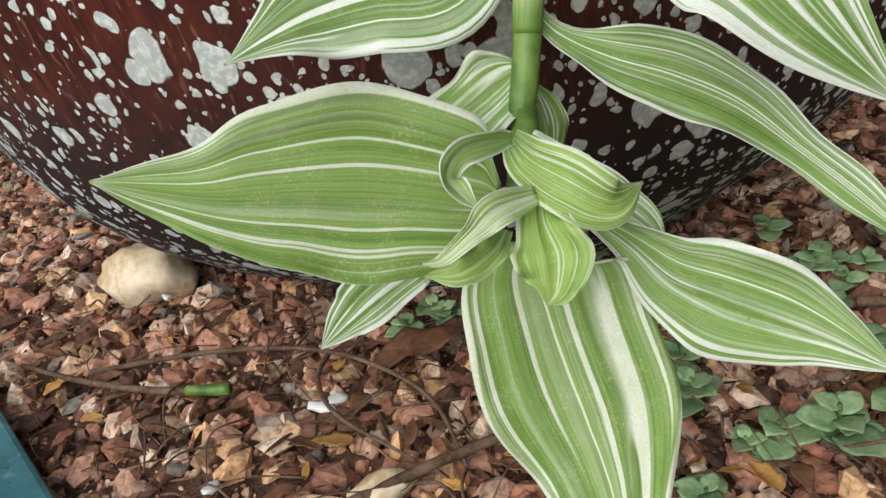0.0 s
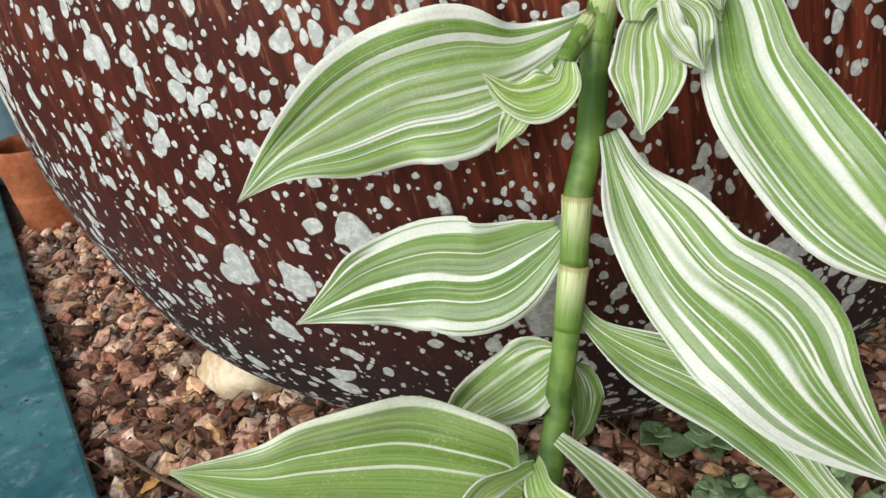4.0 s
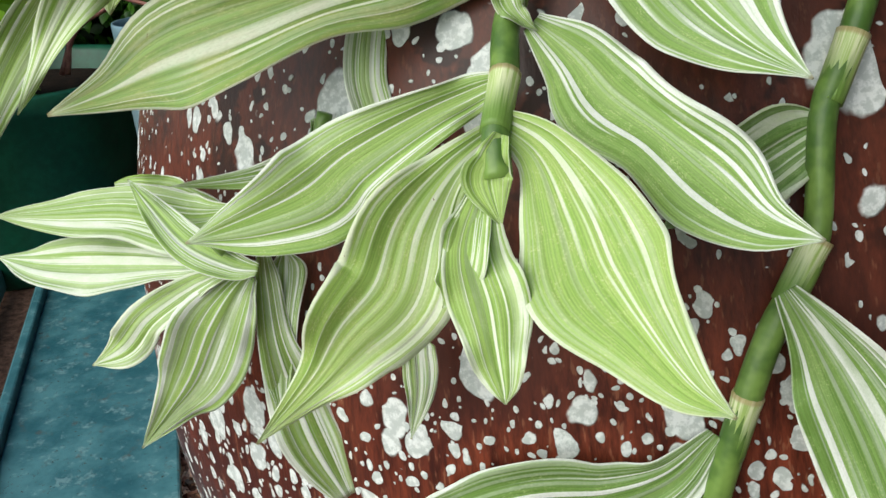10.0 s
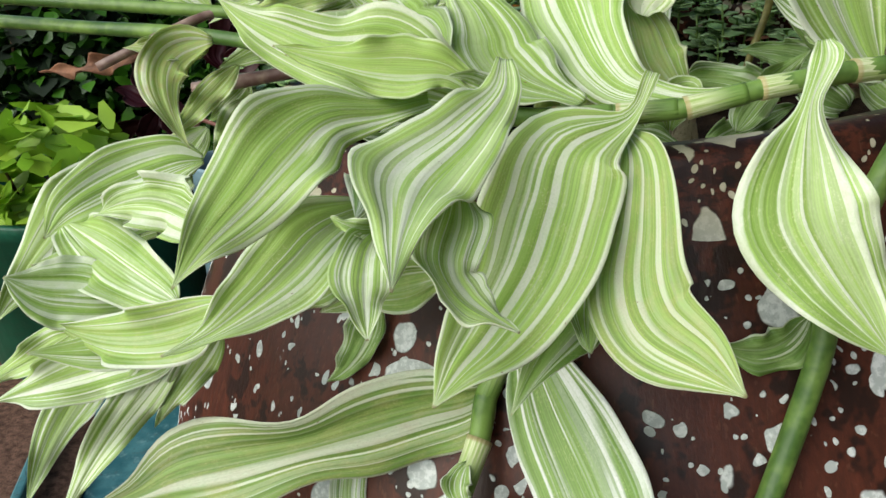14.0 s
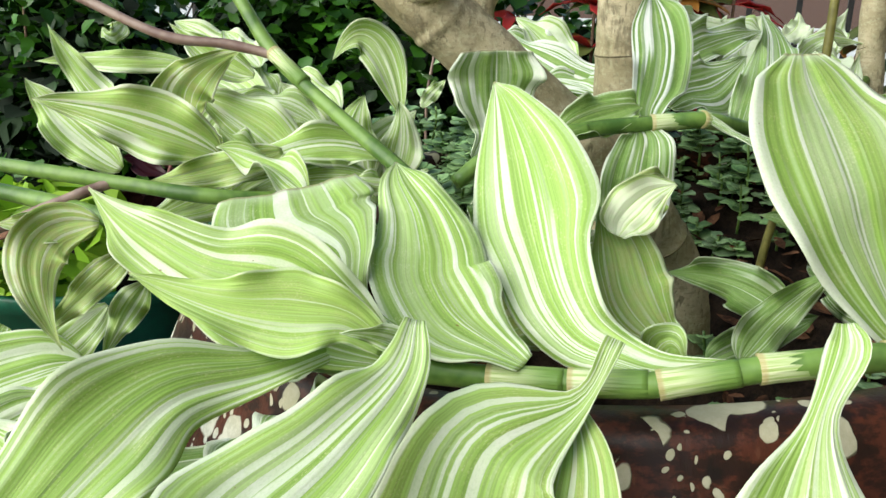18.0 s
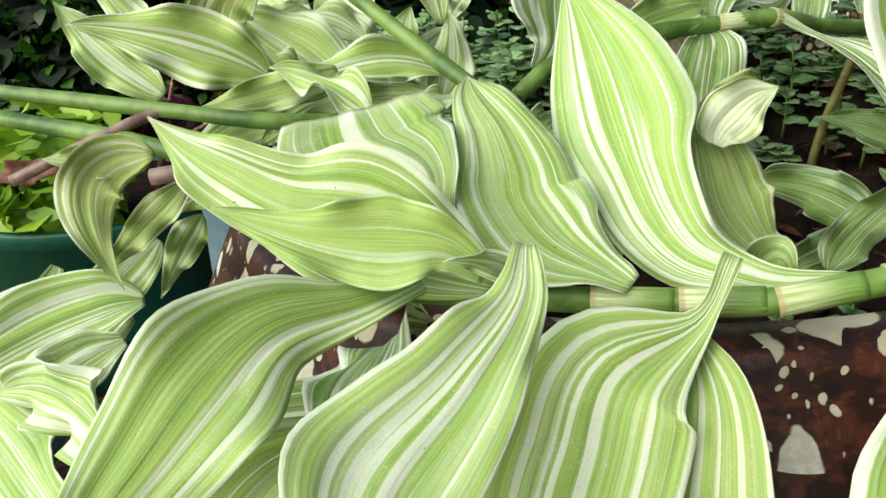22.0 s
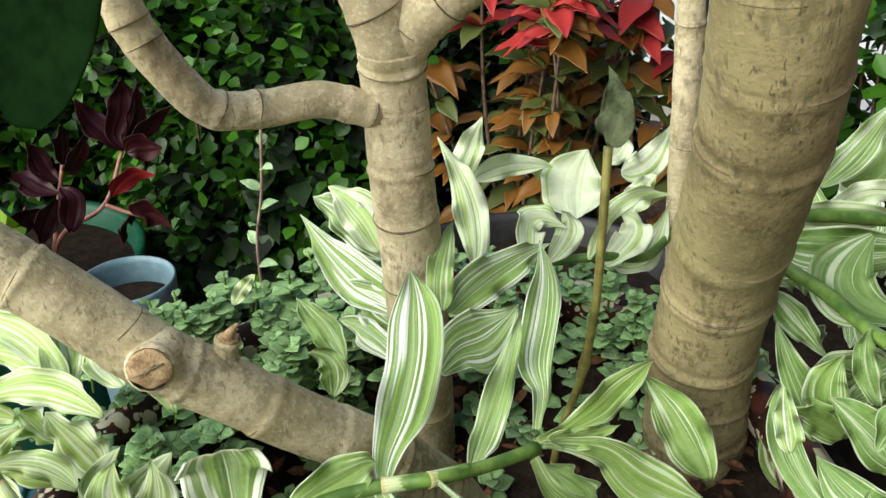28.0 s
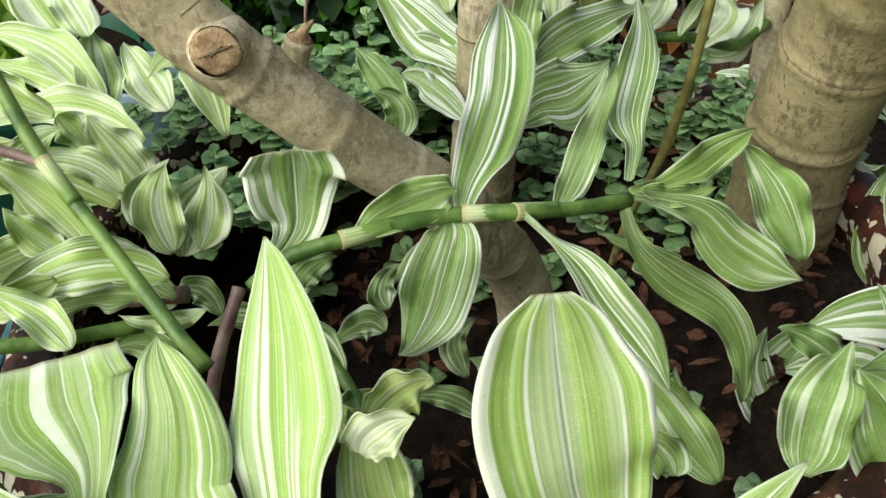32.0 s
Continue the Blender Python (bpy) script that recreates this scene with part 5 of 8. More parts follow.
blade(trail_c, [(-0.1736, 0.3907, 0.6209), (-0.1835, 0.3795, 0.6218), (-0.1998, 0.3615, 0.6151), (-0.2085, 0.3414, 0.6075), (-0.2165, 0.3317, 0.5949)], [0.0050, 0.0275, 0.0315, 0.0220, 0.0000], (0.670, -0.507, 0.542), 0.15, 0.0015, 0, (0.82, 0.6, 0.0))
blade(trail_c, [(-0.1627, 0.3708, 0.6168), (-0.1689, 0.3601, 0.6141), (-0.1774, 0.3465, 0.6073), (-0.1954, 0.3318, 0.5959)], [0.0050, 0.0200, 0.0214, 0.0000], (0.653, -0.498, 0.570), 0.15, 0.0015, 0, (0.80, 0.75, 0.0))
blade(trail_c, [(-0.1552, 0.3339, 0.5762), (-0.1656, 0.3235, 0.5796), (-0.1779, 0.3122, 0.5837), (-0.1876, 0.3023, 0.5877), (-0.1954, 0.2946, 0.5944)], [0.0050, 0.0223, 0.0328, 0.0241, 0.0000], (0.658, -0.430, 0.619), 0.15, 0.0015, 0, (0.80, 0.95, 0.0))
blade(trail_c, [(-0.1318, 0.3347, 0.5758), (-0.1388, 0.3187, 0.5700), (-0.1529, 0.3016, 0.5683), (-0.1749, 0.2840, 0.5701)], [0.0050, 0.0180, 0.0181, 0.0000], (0.623, -0.419, 0.661), 0.15, 0.0015, 0, (0.78, 0.6, 0.1))
blade(trail_c, [(-0.1805, 0.3636, 0.5938), (-0.2001, 0.3506, 0.5890), (-0.2284, 0.3312, 0.5803)], [0.0050, 0.0128, 0.0000], (0.657, -0.476, 0.584), 0.15, 0.0015, 0, (0.85, 0.6, 0.0))
blade(trail_c, [(-0.2202, 0.3903, 0.6241), (-0.2267, 0.3788, 0.6049), (-0.2373, 0.3645, 0.5844), (-0.2461, 0.3500, 0.5611)], [0.0050, 0.0163, 0.0156, 0.0000], (0.678, -0.467, 0.568), 0.15, 0.0015, 0, (0.80, 0.7, 0.0))
trail_d = plant("trailing_plant", (0.0652, 0.4373, 0.6602), "broad-leaved striped shoot lying along the rim of the jar", "striped trailing plants in the jar")
stem(trail_d, [(-0.0655, 0.3841, 0.6539), (-0.0314, 0.4014, 0.6515), (-0.0076, 0.4112, 0.6510), (0.0155, 0.4190, 0.6525), (0.0397, 0.4259, 0.6560), (0.0645, 0.4369, 0.6631), (0.0942, 0.4516, 0.6690), (0.1224, 0.4701, 0.6715), (0.1448, 0.5035, 0.6560)], 0.0040, stem_green)
sheath(trail_d, (-0.0095, 0.4106, 0.6508), (0.0122, 0.4179, 0.6523), 0.0043)
sheath(trail_d, (0.0136, 0.4185, 0.6522), (0.0355, 0.4247, 0.6554), 0.0043)
sheath(trail_d, (0.0380, 0.4251, 0.6555), (0.0583, 0.4341, 0.6613), 0.0043)
sheath(trail_d, (0.0627, 0.4361, 0.6628), (0.0831, 0.4461, 0.6668), 0.0043)
sheath(trail_d, (0.0925, 0.4505, 0.6689), (0.1117, 0.4630, 0.6706), 0.0043)
sheath(trail_d, (0.1214, 0.4685, 0.6722), (0.1333, 0.4863, 0.6639), 0.0043)
blade(trail_d, [(-0.0490, 0.3955, 0.6590), (-0.0579, 0.3685, 0.6585), (-0.0680, 0.3419, 0.6610), (-0.0710, 0.3196, 0.6536), (-0.0713, 0.2989, 0.6432), (-0.0726, 0.2809, 0.6340), (-0.0732, 0.2654, 0.6239)], [0.0073, 0.0147, 0.0285, 0.0398, 0.0315, 0.0154, 0.0000], (0.45, -0.60, 0.66), 0.1, 0.005, 0, (0.86, 0.4, 0.1))
blade(trail_d, [(-0.0181, 0.3835, 0.6770), (-0.0134, 0.3688, 0.6683), (-0.0143, 0.3416, 0.6599), (-0.0163, 0.3120, 0.6531), (-0.0070, 0.2872, 0.6462), (0.0040, 0.2640, 0.6381)], [0.0060, 0.0157, 0.0308, 0.0409, 0.0164, 0.0000], (0.284, -0.244, 0.927), 0.16, 0.003, 0, (0.84, 1.0, 0.05))
blade(trail_d, [(0.0265, 0.4186, 0.6695), (0.0229, 0.4043, 0.6552), (0.0090, 0.3790, 0.6490), (0.0082, 0.3641, 0.6312), (0.0089, 0.3442, 0.6155), (0.0047, 0.3215, 0.6007), (0.0007, 0.3070, 0.5932), (-0.0016, 0.2942, 0.5865)], [0.0060, 0.0084, 0.0433, 0.0501, 0.0456, 0.0336, 0.0173, 0.0000], (0.114, -0.689, 0.716), 0.1, 0.003, 0, (0.84, 0.62, 0.12))
blade(trail_d, [(0.0210, 0.4087, 0.6482), (0.0331, 0.3860, 0.6440), (0.0388, 0.3686, 0.6279), (0.0429, 0.3544, 0.6126), (0.0508, 0.3452, 0.6029), (0.0676, 0.3390, 0.5976), (0.0832, 0.3321, 0.5917)], [0.0060, 0.0198, 0.0282, 0.0342, 0.0348, 0.0233, 0.0000], (-0.183, -0.823, 0.538), 0.14, 0.003, 0, (0.66, 0.35, 0.35))
blade(trail_d, [(-0.0124, 0.3340, 0.6432), (-0.0044, 0.3166, 0.6393), (0.0017, 0.2979, 0.6337), (0.0090, 0.2931, 0.6264), (0.0187, 0.2916, 0.6223), (0.0280, 0.2906, 0.6197)], [0.0060, 0.0229, 0.0202, 0.0184, 0.0115, 0.0000], (0.352, -0.107, 0.930), 0.2, 0.003, 0, (0.84, 0.85, 0.1))
blade(trail_d, [(-0.0261, 0.3054, 0.6360), (-0.0200, 0.2893, 0.6362), (-0.0142, 0.2773, 0.6322), (-0.0103, 0.2721, 0.6267), (-0.0059, 0.2670, 0.6209)], [0.0060, 0.0149, 0.0179, 0.0112, 0.0000], (0.434, -0.237, 0.869), 0.2, 0.003, 0, (0.86, 0.9, 0.0))
leaf(trail_d, (-0.0275, 0.3160, 0.6342), (-0.0259, 0.2973, 0.6396), (-0.0335, 0.2926, 0.6436), 0.0075, (0.9729, -0.2024, 0.1122), 0.4, 0.002, 0, (0.84, 0.6, 0.0))
blade(trail_d, [(-0.0592, 0.3560, 0.6254), (-0.0652, 0.3328, 0.6215), (-0.0692, 0.3170, 0.6136), (-0.0743, 0.3014, 0.6051), (-0.0807, 0.2864, 0.5982), (-0.0899, 0.2724, 0.5941)], [0.0060, 0.0316, 0.0357, 0.0249, 0.0103, 0.0000], (0.375, -0.511, 0.773), 0.16, 0.003, 0, (0.80, 0.70, 0.05))
leaf(trail_d, (-0.0383, 0.3766, 0.5929), (-0.0625, 0.3678, 0.5875), (-0.0873, 0.3555, 0.5750), 0.0257, (0.3283, -0.9250, 0.1910), 0.2, 0.002, 0, (0.64, 0.35, 0.2))
leaf(trail_d, (-0.0553, 0.3387, 0.6094), (-0.0745, 0.3354, 0.5967), (-0.0973, 0.3297, 0.5831), 0.0189, (0.1900, -0.9812, 0.0330), 0.3, 0.002, 0, (0.64, 0.3, 0.2))
leaf(trail_d, (0.0191, 0.3875, 0.6022), (0.0212, 0.3715, 0.5908), (0.0270, 0.3581, 0.5808), 0.0184, (0.1889, -0.5427, 0.8184), 0.16, 0.002, 0, (0.74, 0.6, 0.0))
blade(trail_d, [(-0.0321, 0.3955, 0.6575), (-0.0500, 0.3905, 0.6652), (-0.0695, 0.3868, 0.6728), (-0.0935, 0.3814, 0.6752), (-0.1155, 0.3799, 0.6817), (-0.1331, 0.3801, 0.6880), (-0.1472, 0.3819, 0.6949)], [0.0080, 0.0300, 0.0444, 0.0314, 0.0245, 0.0116, 0.0000], (0.2373, -0.8890, 0.3916), 0.22, 0.004, 0, (0.84, 0.45, 0.1))
blade(trail_d, [(-0.0325, 0.3900, 0.6632), (-0.0421, 0.3843, 0.6712), (-0.0537, 0.3764, 0.6730), (-0.0692, 0.3678, 0.6741), (-0.0853, 0.3620, 0.6772), (-0.1015, 0.3582, 0.6809)], [0.0075, 0.0150, 0.0278, 0.0189, 0.0098, 0.0000], (0.4688, -0.6794, 0.5645), 0.25, 0.003, 0, (0.96, 0.22, 0.1))
blade(trail_d, [(-0.0348, 0.3995, 0.6613), (-0.0488, 0.4023, 0.6640), (-0.0578, 0.4068, 0.6708), (-0.0655, 0.4148, 0.6796), (-0.0790, 0.4208, 0.6827), (-0.0958, 0.4272, 0.6830), (-0.1089, 0.4379, 0.6887)], [0.0080, 0.0106, 0.0120, 0.0202, 0.0443, 0.0594, 0.0500], (0.046, -0.260, 0.964), 0.08, 0.003, 0, (0.79, 0.65, 0.0))
blade(trail_d, [(0.0011, 0.4135, 0.6569), (-0.0094, 0.4146, 0.6598), (-0.0254, 0.4176, 0.6644), (-0.0393, 0.4259, 0.6713), (-0.0465, 0.4354, 0.6780), (-0.0580, 0.4474, 0.6863), (-0.0705, 0.4556, 0.6938), (-0.0772, 0.4615, 0.6986)], [0.0080, 0.0198, 0.0380, 0.0409, 0.0386, 0.0296, 0.0173, 0.0000], (0.245, -0.389, 0.888), 0.14, 0.003, 0, (0.84, 0.65, 0.0))
blade(trail_d, [(0.0539, 0.4373, 0.6606), (0.0369, 0.4332, 0.6576), (0.0244, 0.4327, 0.6586), (0.0109, 0.4338, 0.6614), (-0.0002, 0.4397, 0.6684), (-0.0107, 0.4499, 0.6781), (-0.0214, 0.4628, 0.6895), (-0.0344, 0.4789, 0.7033), (-0.0499, 0.4950, 0.7177), (-0.0595, 0.5031, 0.7253)], [0.0044, 0.0089, 0.0141, 0.0230, 0.0311, 0.0370, 0.0481, 0.0420, 0.0191, 0.0000], (-0.1703, -0.7729, 0.6113), 0.14, 0.003, 0, (0.82, 0.75, 0.0))
blade(trail_d, [(0.0322, 0.4664, 0.6492), (0.0252, 0.4658, 0.6545), (0.0151, 0.4671, 0.6655), (0.0072, 0.4719, 0.6799), (-0.0034, 0.4757, 0.6912)], [0.0070, 0.0161, 0.0272, 0.0213, 0.0000], (0.438, -0.753, 0.491), 0.15, 0.003, 0, (0.74, 0.3, 0.45))
leaf(trail_d, (0.0006, 0.4825, 0.6806), (0.0077, 0.4914, 0.6931), (0.0164, 0.5002, 0.6961), 0.0189, (0.4697, -0.7797, 0.4141), 0.3, 0.003, 0, (0.84, 0.65, 0.6))
blade(trail_d, [(0.1030, 0.4815, 0.6621), (0.0937, 0.4799, 0.6700), (0.0816, 0.4811, 0.6907), (0.0746, 0.4832, 0.7074), (0.0646, 0.4932, 0.7226), (0.0550, 0.5058, 0.7342), (0.0497, 0.5119, 0.7431)], [0.0060, 0.0247, 0.0457, 0.0575, 0.0555, 0.0426, 0.0130], (0.552, -0.636, 0.539), 0.1, 0.0025, 0, (0.72, 0.52, 0.12))
blade(trail_d, [(0.0076, 0.4670, 0.6843), (0.0091, 0.4687, 0.6897), (0.0152, 0.4723, 0.6979), (0.0227, 0.4768, 0.7022)], [0.0060, 0.0185, 0.0167, 0.0000], (0.282, -0.936, 0.209), 0.3, 0.003, 0, (0.98, 1.45, 0.25))
leaf(trail_d, (0.1103, 0.4652, 0.6706), (0.1181, 0.4682, 0.6967), (0.1346, 0.4942, 0.7362), 0.0270, (0.3598, -0.8954, 0.2624), 0.2, 0.003, 0, (0.74, 0.5, 0.0))
blade(trail_d, [(0.0827, 0.4355, 0.6817), (0.0846, 0.4300, 0.6756), (0.0826, 0.4149, 0.6629), (0.0840, 0.4006, 0.6476), (0.0879, 0.3881, 0.6310), (0.0989, 0.3818, 0.6160), (0.1107, 0.3786, 0.6029), (0.1207, 0.3769, 0.5915)], [0.0056, 0.0113, 0.0087, 0.0295, 0.0460, 0.0387, 0.0223, 0.0000], (0.1202, -0.7959, 0.5933), 0.12, 0.004, -15, (0.82, 0.65, 0.0))
leaf(trail_d, (0.0272, 0.4507, 0.6404), (0.0321, 0.4525, 0.6560), (0.0392, 0.4526, 0.6489), 0.0157, (-0.0517, -0.9582, 0.2816), 0.4, 0.003, 0, (0.84, 0.3, 0.0))
trail_e = plant("trailing_plant", (-0.1642, 0.5136, 0.6659), "pale yellowing striped shoots at the back of the jar", "striped trailing plants in the jar")
stem(trail_e, [(-0.2679, 0.5149, 0.8279), (-0.1918, 0.4966, 0.7603), (-0.1572, 0.4883, 0.7296), (-0.1185, 0.4813, 0.7088), (-0.0810, 0.4727, 0.6923), (-0.0629, 0.4703, 0.6834)], 0.0031, stem_green)
sheath(trail_e, (-0.1589, 0.4886, 0.7305), (-0.1389, 0.4850, 0.7198), 0.0033)
stem(trail_e, [(-0.2481, 0.4598, 0.7517), (-0.2036, 0.4682, 0.7364), (-0.1777, 0.4801, 0.7335), (-0.1572, 0.4883, 0.7296)], 0.0022, stem_purple)
stem(trail_e, [(-0.3792, 0.3980, 0.6782), (-0.2545, 0.4028, 0.6763), (-0.1765, 0.4058, 0.6751), (-0.1262, 0.4030, 0.6697), (-0.0538, 0.3957, 0.6503)], 0.0034, stem_green)
stem(trail_e, [(-0.3510, 0.3694, 0.6941), (-0.2467, 0.3998, 0.6882), (-0.1814, 0.4187, 0.6845), (-0.1390, 0.4364, 0.6810), (-0.1058, 0.4791, 0.6770)], 0.003, stem_green)
stem(trail_e, [(-0.2216, 0.3802, 0.6622), (-0.1945, 0.4021, 0.6774), (-0.1814, 0.4187, 0.6845)], 0.0022, stem_purple)
# values raised below: sunlight on these shoots is partly in their colour
leaf(trail_e, (-0.1654, 0.4609, 0.6899), (-0.1883, 0.4406, 0.7045), (-0.2284, 0.4198, 0.7122), 0.0288, (0.5888, -0.7716, 0.2406), 0.18, 0.003, 0, (0.88, 0.55, 0.25))
leaf(trail_e, (-0.2218, 0.4571, 0.7035), (-0.2371, 0.4528, 0.7162), (-0.2558, 0.4505, 0.7391), 0.0155, (0.5776, -0.6984, 0.4227), 0.18, 0.003, 0, (0.93, 0.55, 0.1))
leaf(trail_e, (-0.2079, 0.4445, 0.6810), (-0.2310, 0.4372, 0.6978), (-0.2506, 0.4331, 0.7175), 0.0207, (0.5626, -0.7003, 0.4394), 0.18, 0.003, 0, (1.00, 0.85, 0.1))
leaf(trail_e, (-0.2003, 0.4790, 0.6953), (-0.2048, 0.4832, 0.7135), (-0.1796, 0.4923, 0.7301), 0.0282, (0.6229, -0.7791, -0.0707), 0.18, 0.003, 0, (0.98, 0.55, 0.6))
leaf(trail_e, (-0.1543, 0.5002, 0.6794), (-0.1858, 0.5003, 0.6965), (-0.2171, 0.4979, 0.7069), 0.0289, (0.2293, -0.8619, 0.4522), 0.18, 0.003, 0, (0.98, 0.65, 0.2))
leaf(trail_e, (-0.2359, 0.5151, 0.7172), (-0.2700, 0.4953, 0.7182), (-0.3125, 0.4815, 0.7161), 0.0118, (0.3981, -0.9101, 0.1154), 0.18, 0.003, 0, (0.98, 0.85, 0.1))
leaf(trail_e, (-0.2154, 0.5373, 0.7113), (-0.2345, 0.5294, 0.7204), (-0.2578, 0.5216, 0.7363), 0.0173, (0.4700, -0.8396, 0.2725), 0.18, 0.003, 0, (1.00, 0.75, 0.1))
leaf(trail_e, (-0.1368, 0.4673, 0.6942), (-0.1540, 0.4460, 0.6875), (-0.1753, 0.4279, 0.6829), 0.0158, (0.6666, -0.7132, 0.2170), 0.18, 0.003, 0, (0.88, 0.45, 0.4))
leaf(trail_e, (-0.1077, 0.4917, 0.6808), (-0.1281, 0.4779, 0.6830), (-0.1465, 0.4552, 0.6777), 0.0130, (0.6548, -0.7176, 0.2373), 0.18, 0.003, 0, (0.83, 0.65, 0.1))
leaf(trail_e, (-0.1798, 0.5556, 0.6717), (-0.1961, 0.5532, 0.6910), (-0.2106, 0.5509, 0.7074), 0.0271, (0.5062, -0.7954, 0.3333), 0.18, 0.003, 0, (0.88, 0.95, 0.1))
leaf(trail_e, (-0.1646, 0.5961, 0.6902), (-0.1862, 0.5976, 0.7277), (-0.2017, 0.5840, 0.7162), 0.0230, (0.4288, -0.8805, 0.2021), 0.18, 0.003, 0, (0.88, 0.65, 0.1))
leaf(trail_e, (-0.1392, 0.5293, 0.6679), (-0.1481, 0.5317, 0.6882), (-0.1477, 0.5395, 0.7079), 0.0242, (0.5646, -0.7628, 0.3152), 0.18, 0.003, 0, (0.83, 0.95, 0.1))
leaf(trail_e, (-0.1327, 0.5388, 0.6669), (-0.1312, 0.5472, 0.6864), (-0.1362, 0.5513, 0.7050), 0.0204, (0.5354, -0.7869, 0.3068), 0.18, 0.003, 0, (0.83, 1.05, 0.2))
leaf(trail_e, (-0.1709, 0.4024, 0.6735), (-0.1896, 0.3868, 0.6619), (-0.1737, 0.3832, 0.6276), 0.0243, (0.7979, -0.5718, 0.1907), 0.18, 0.003, 0, (0.88, 0.50, 0.6))
leaf(trail_e, (-0.1662, 0.4128, 0.6615), (-0.1789, 0.3988, 0.6446), (-0.1889, 0.3877, 0.6308), 0.0135, (0.6418, -0.7532, 0.1443), 0.18, 0.003, 0, (0.88, 0.50, 0.5))
leaf(trail_e, (-0.1754, 0.4041, 0.6689), (-0.1923, 0.3947, 0.6705), (-0.2090, 0.3850, 0.6711), 0.0129, (0.4837, -0.8135, 0.3228), 0.18, 0.003, 0, (0.88, 0.55, 0.6))
leaf(trail_e, (-0.1745, 0.4250, 0.6422), (-0.1799, 0.4167, 0.6288), (-0.1845, 0.4072, 0.6111), 0.0138, (0.6887, -0.7021, 0.1809), 0.18, 0.003, 0, (0.83, 0.75, 0.1))
leaf(trail_e, (-0.2434, 0.4160, 0.5976), (-0.2398, 0.4003, 0.5827), (-0.2425, 0.3775, 0.5594), 0.0300, (0.7763, -0.4341, 0.4571), 0.18, 0.003, 0, (0.88, 0.75, 0.0))
leaf(trail_e, (-0.2026, 0.4264, 0.6254), (-0.2179, 0.4101, 0.6064), (-0.2398, 0.3906, 0.5896), 0.0219, (0.5813, -0.7919, 0.1872), 0.18, 0.003, 0, (0.88, 0.85, 0.0))
leaf(trail_e, (-0.2307, 0.5489, 0.7014), (-0.2214, 0.5513, 0.6931), (-0.2115, 0.5528, 0.6818), 0.0181, (0.5100, -0.7892, 0.3422), 0.18, 0.003, 0, (0.88, 0.85, 0.0))
leaf(trail_e, (-0.3191, 0.5448, 0.7319), (-0.3149, 0.5330, 0.7266), (-0.3208, 0.5306, 0.7294), 0.0125, (0.9687, -0.1546, 0.1942), 0.18, 0.003, 0, (0.88, 1.05, 0.0))
trail_f = plant("trailing_plant", (-0.0832, 0.5348, 0.6797), "fresh green striped shoot growing between the trunks", "striped trailing plants in the jar")
stem(trail_f, [(-0.0846, 0.5192, 0.6784), (-0.0759, 0.5351, 0.6890), (-0.0586, 0.5512, 0.6959), (-0.0415, 0.5726, 0.6992), (-0.0217, 0.5904, 0.7013), (-0.0029, 0.6020, 0.7032), (0.0138, 0.6280, 0.6969), (0.0302, 0.6558, 0.6930)], 0.0036, stem_green)
sheath(trail_f, (-0.0599, 0.5496, 0.6957), (-0.0456, 0.5675, 0.6984), 0.0039)
sheath(trail_f, (-0.0234, 0.5894, 0.7011), (-0.0039, 0.6014, 0.7031), 0.0039)
sheath(trail_f, (-0.0039, 0.6004, 0.7036), (0.0082, 0.6194, 0.6990), 0.0039)
blade(trail_f, [(-0.0825, 0.5329, 0.6855), (-0.0808, 0.5449, 0.6962), (-0.0832, 0.5484, 0.7120), (-0.0830, 0.5481, 0.7239), (-0.0820, 0.5468, 0.7323)], [0.0080, 0.0218, 0.0394, 0.0438, 0.0339], (0.6329, -0.7211, 0.2820), 0.25, 0.0051, 0, (0.39, 0.42, 0.05))
blade(trail_f, [(-0.0260, 0.5944, 0.6988), (-0.0308, 0.6083, 0.7046), (-0.0344, 0.6296, 0.7135), (-0.0414, 0.6552, 0.7271), (-0.0511, 0.6748, 0.7406), (-0.0593, 0.6879, 0.7509), (-0.0653, 0.6941, 0.7567)], [0.0080, 0.0165, 0.0285, 0.0316, 0.0285, 0.0129, 0.0000], (0.2235, -0.4170, 0.8810), 0.17500000000000002, 0.0051, 0, (0.36, 0.52, 0.05))
blade(trail_f, [(-0.0546, 0.5569, 0.6970), (-0.0495, 0.5664, 0.7021), (-0.0410, 0.5803, 0.7056), (-0.0343, 0.5928, 0.7071), (-0.0310, 0.5978, 0.7064)], [0.0080, 0.0169, 0.0224, 0.0140, 0.0000], (0.5596, -0.4833, 0.6733), 0.25, 0.0051, 0, (0.44, 0.32, 0.05))
blade(trail_f, [(-0.0280, 0.5867, 0.6992), (-0.0237, 0.5826, 0.6939), (-0.0211, 0.5714, 0.6824), (-0.0192, 0.5597, 0.6687), (-0.0214, 0.5489, 0.6566), (-0.0254, 0.5437, 0.6520)], [0.0080, 0.0232, 0.0328, 0.0297, 0.0138, 0.0000], (0.3543, -0.6816, 0.6402), 0.17500000000000002, 0.0051, 0, (0.32, 0.42, 0.05))
blade(trail_f, [(-0.0058, 0.6023, 0.7057), (0.0150, 0.5993, 0.6985), (0.0323, 0.5970, 0.6923), (0.0470, 0.5923, 0.6837), (0.0640, 0.5878, 0.6741), (0.0759, 0.5836, 0.6659), (0.0833, 0.5801, 0.6596)], [0.0021, 0.0042, 0.0144, 0.0196, 0.0203, 0.0097, 0.0000], (0.1555, -0.7318, 0.6636), 0.375, 0.0051, 20, (0.34, 0.42, 0.05))
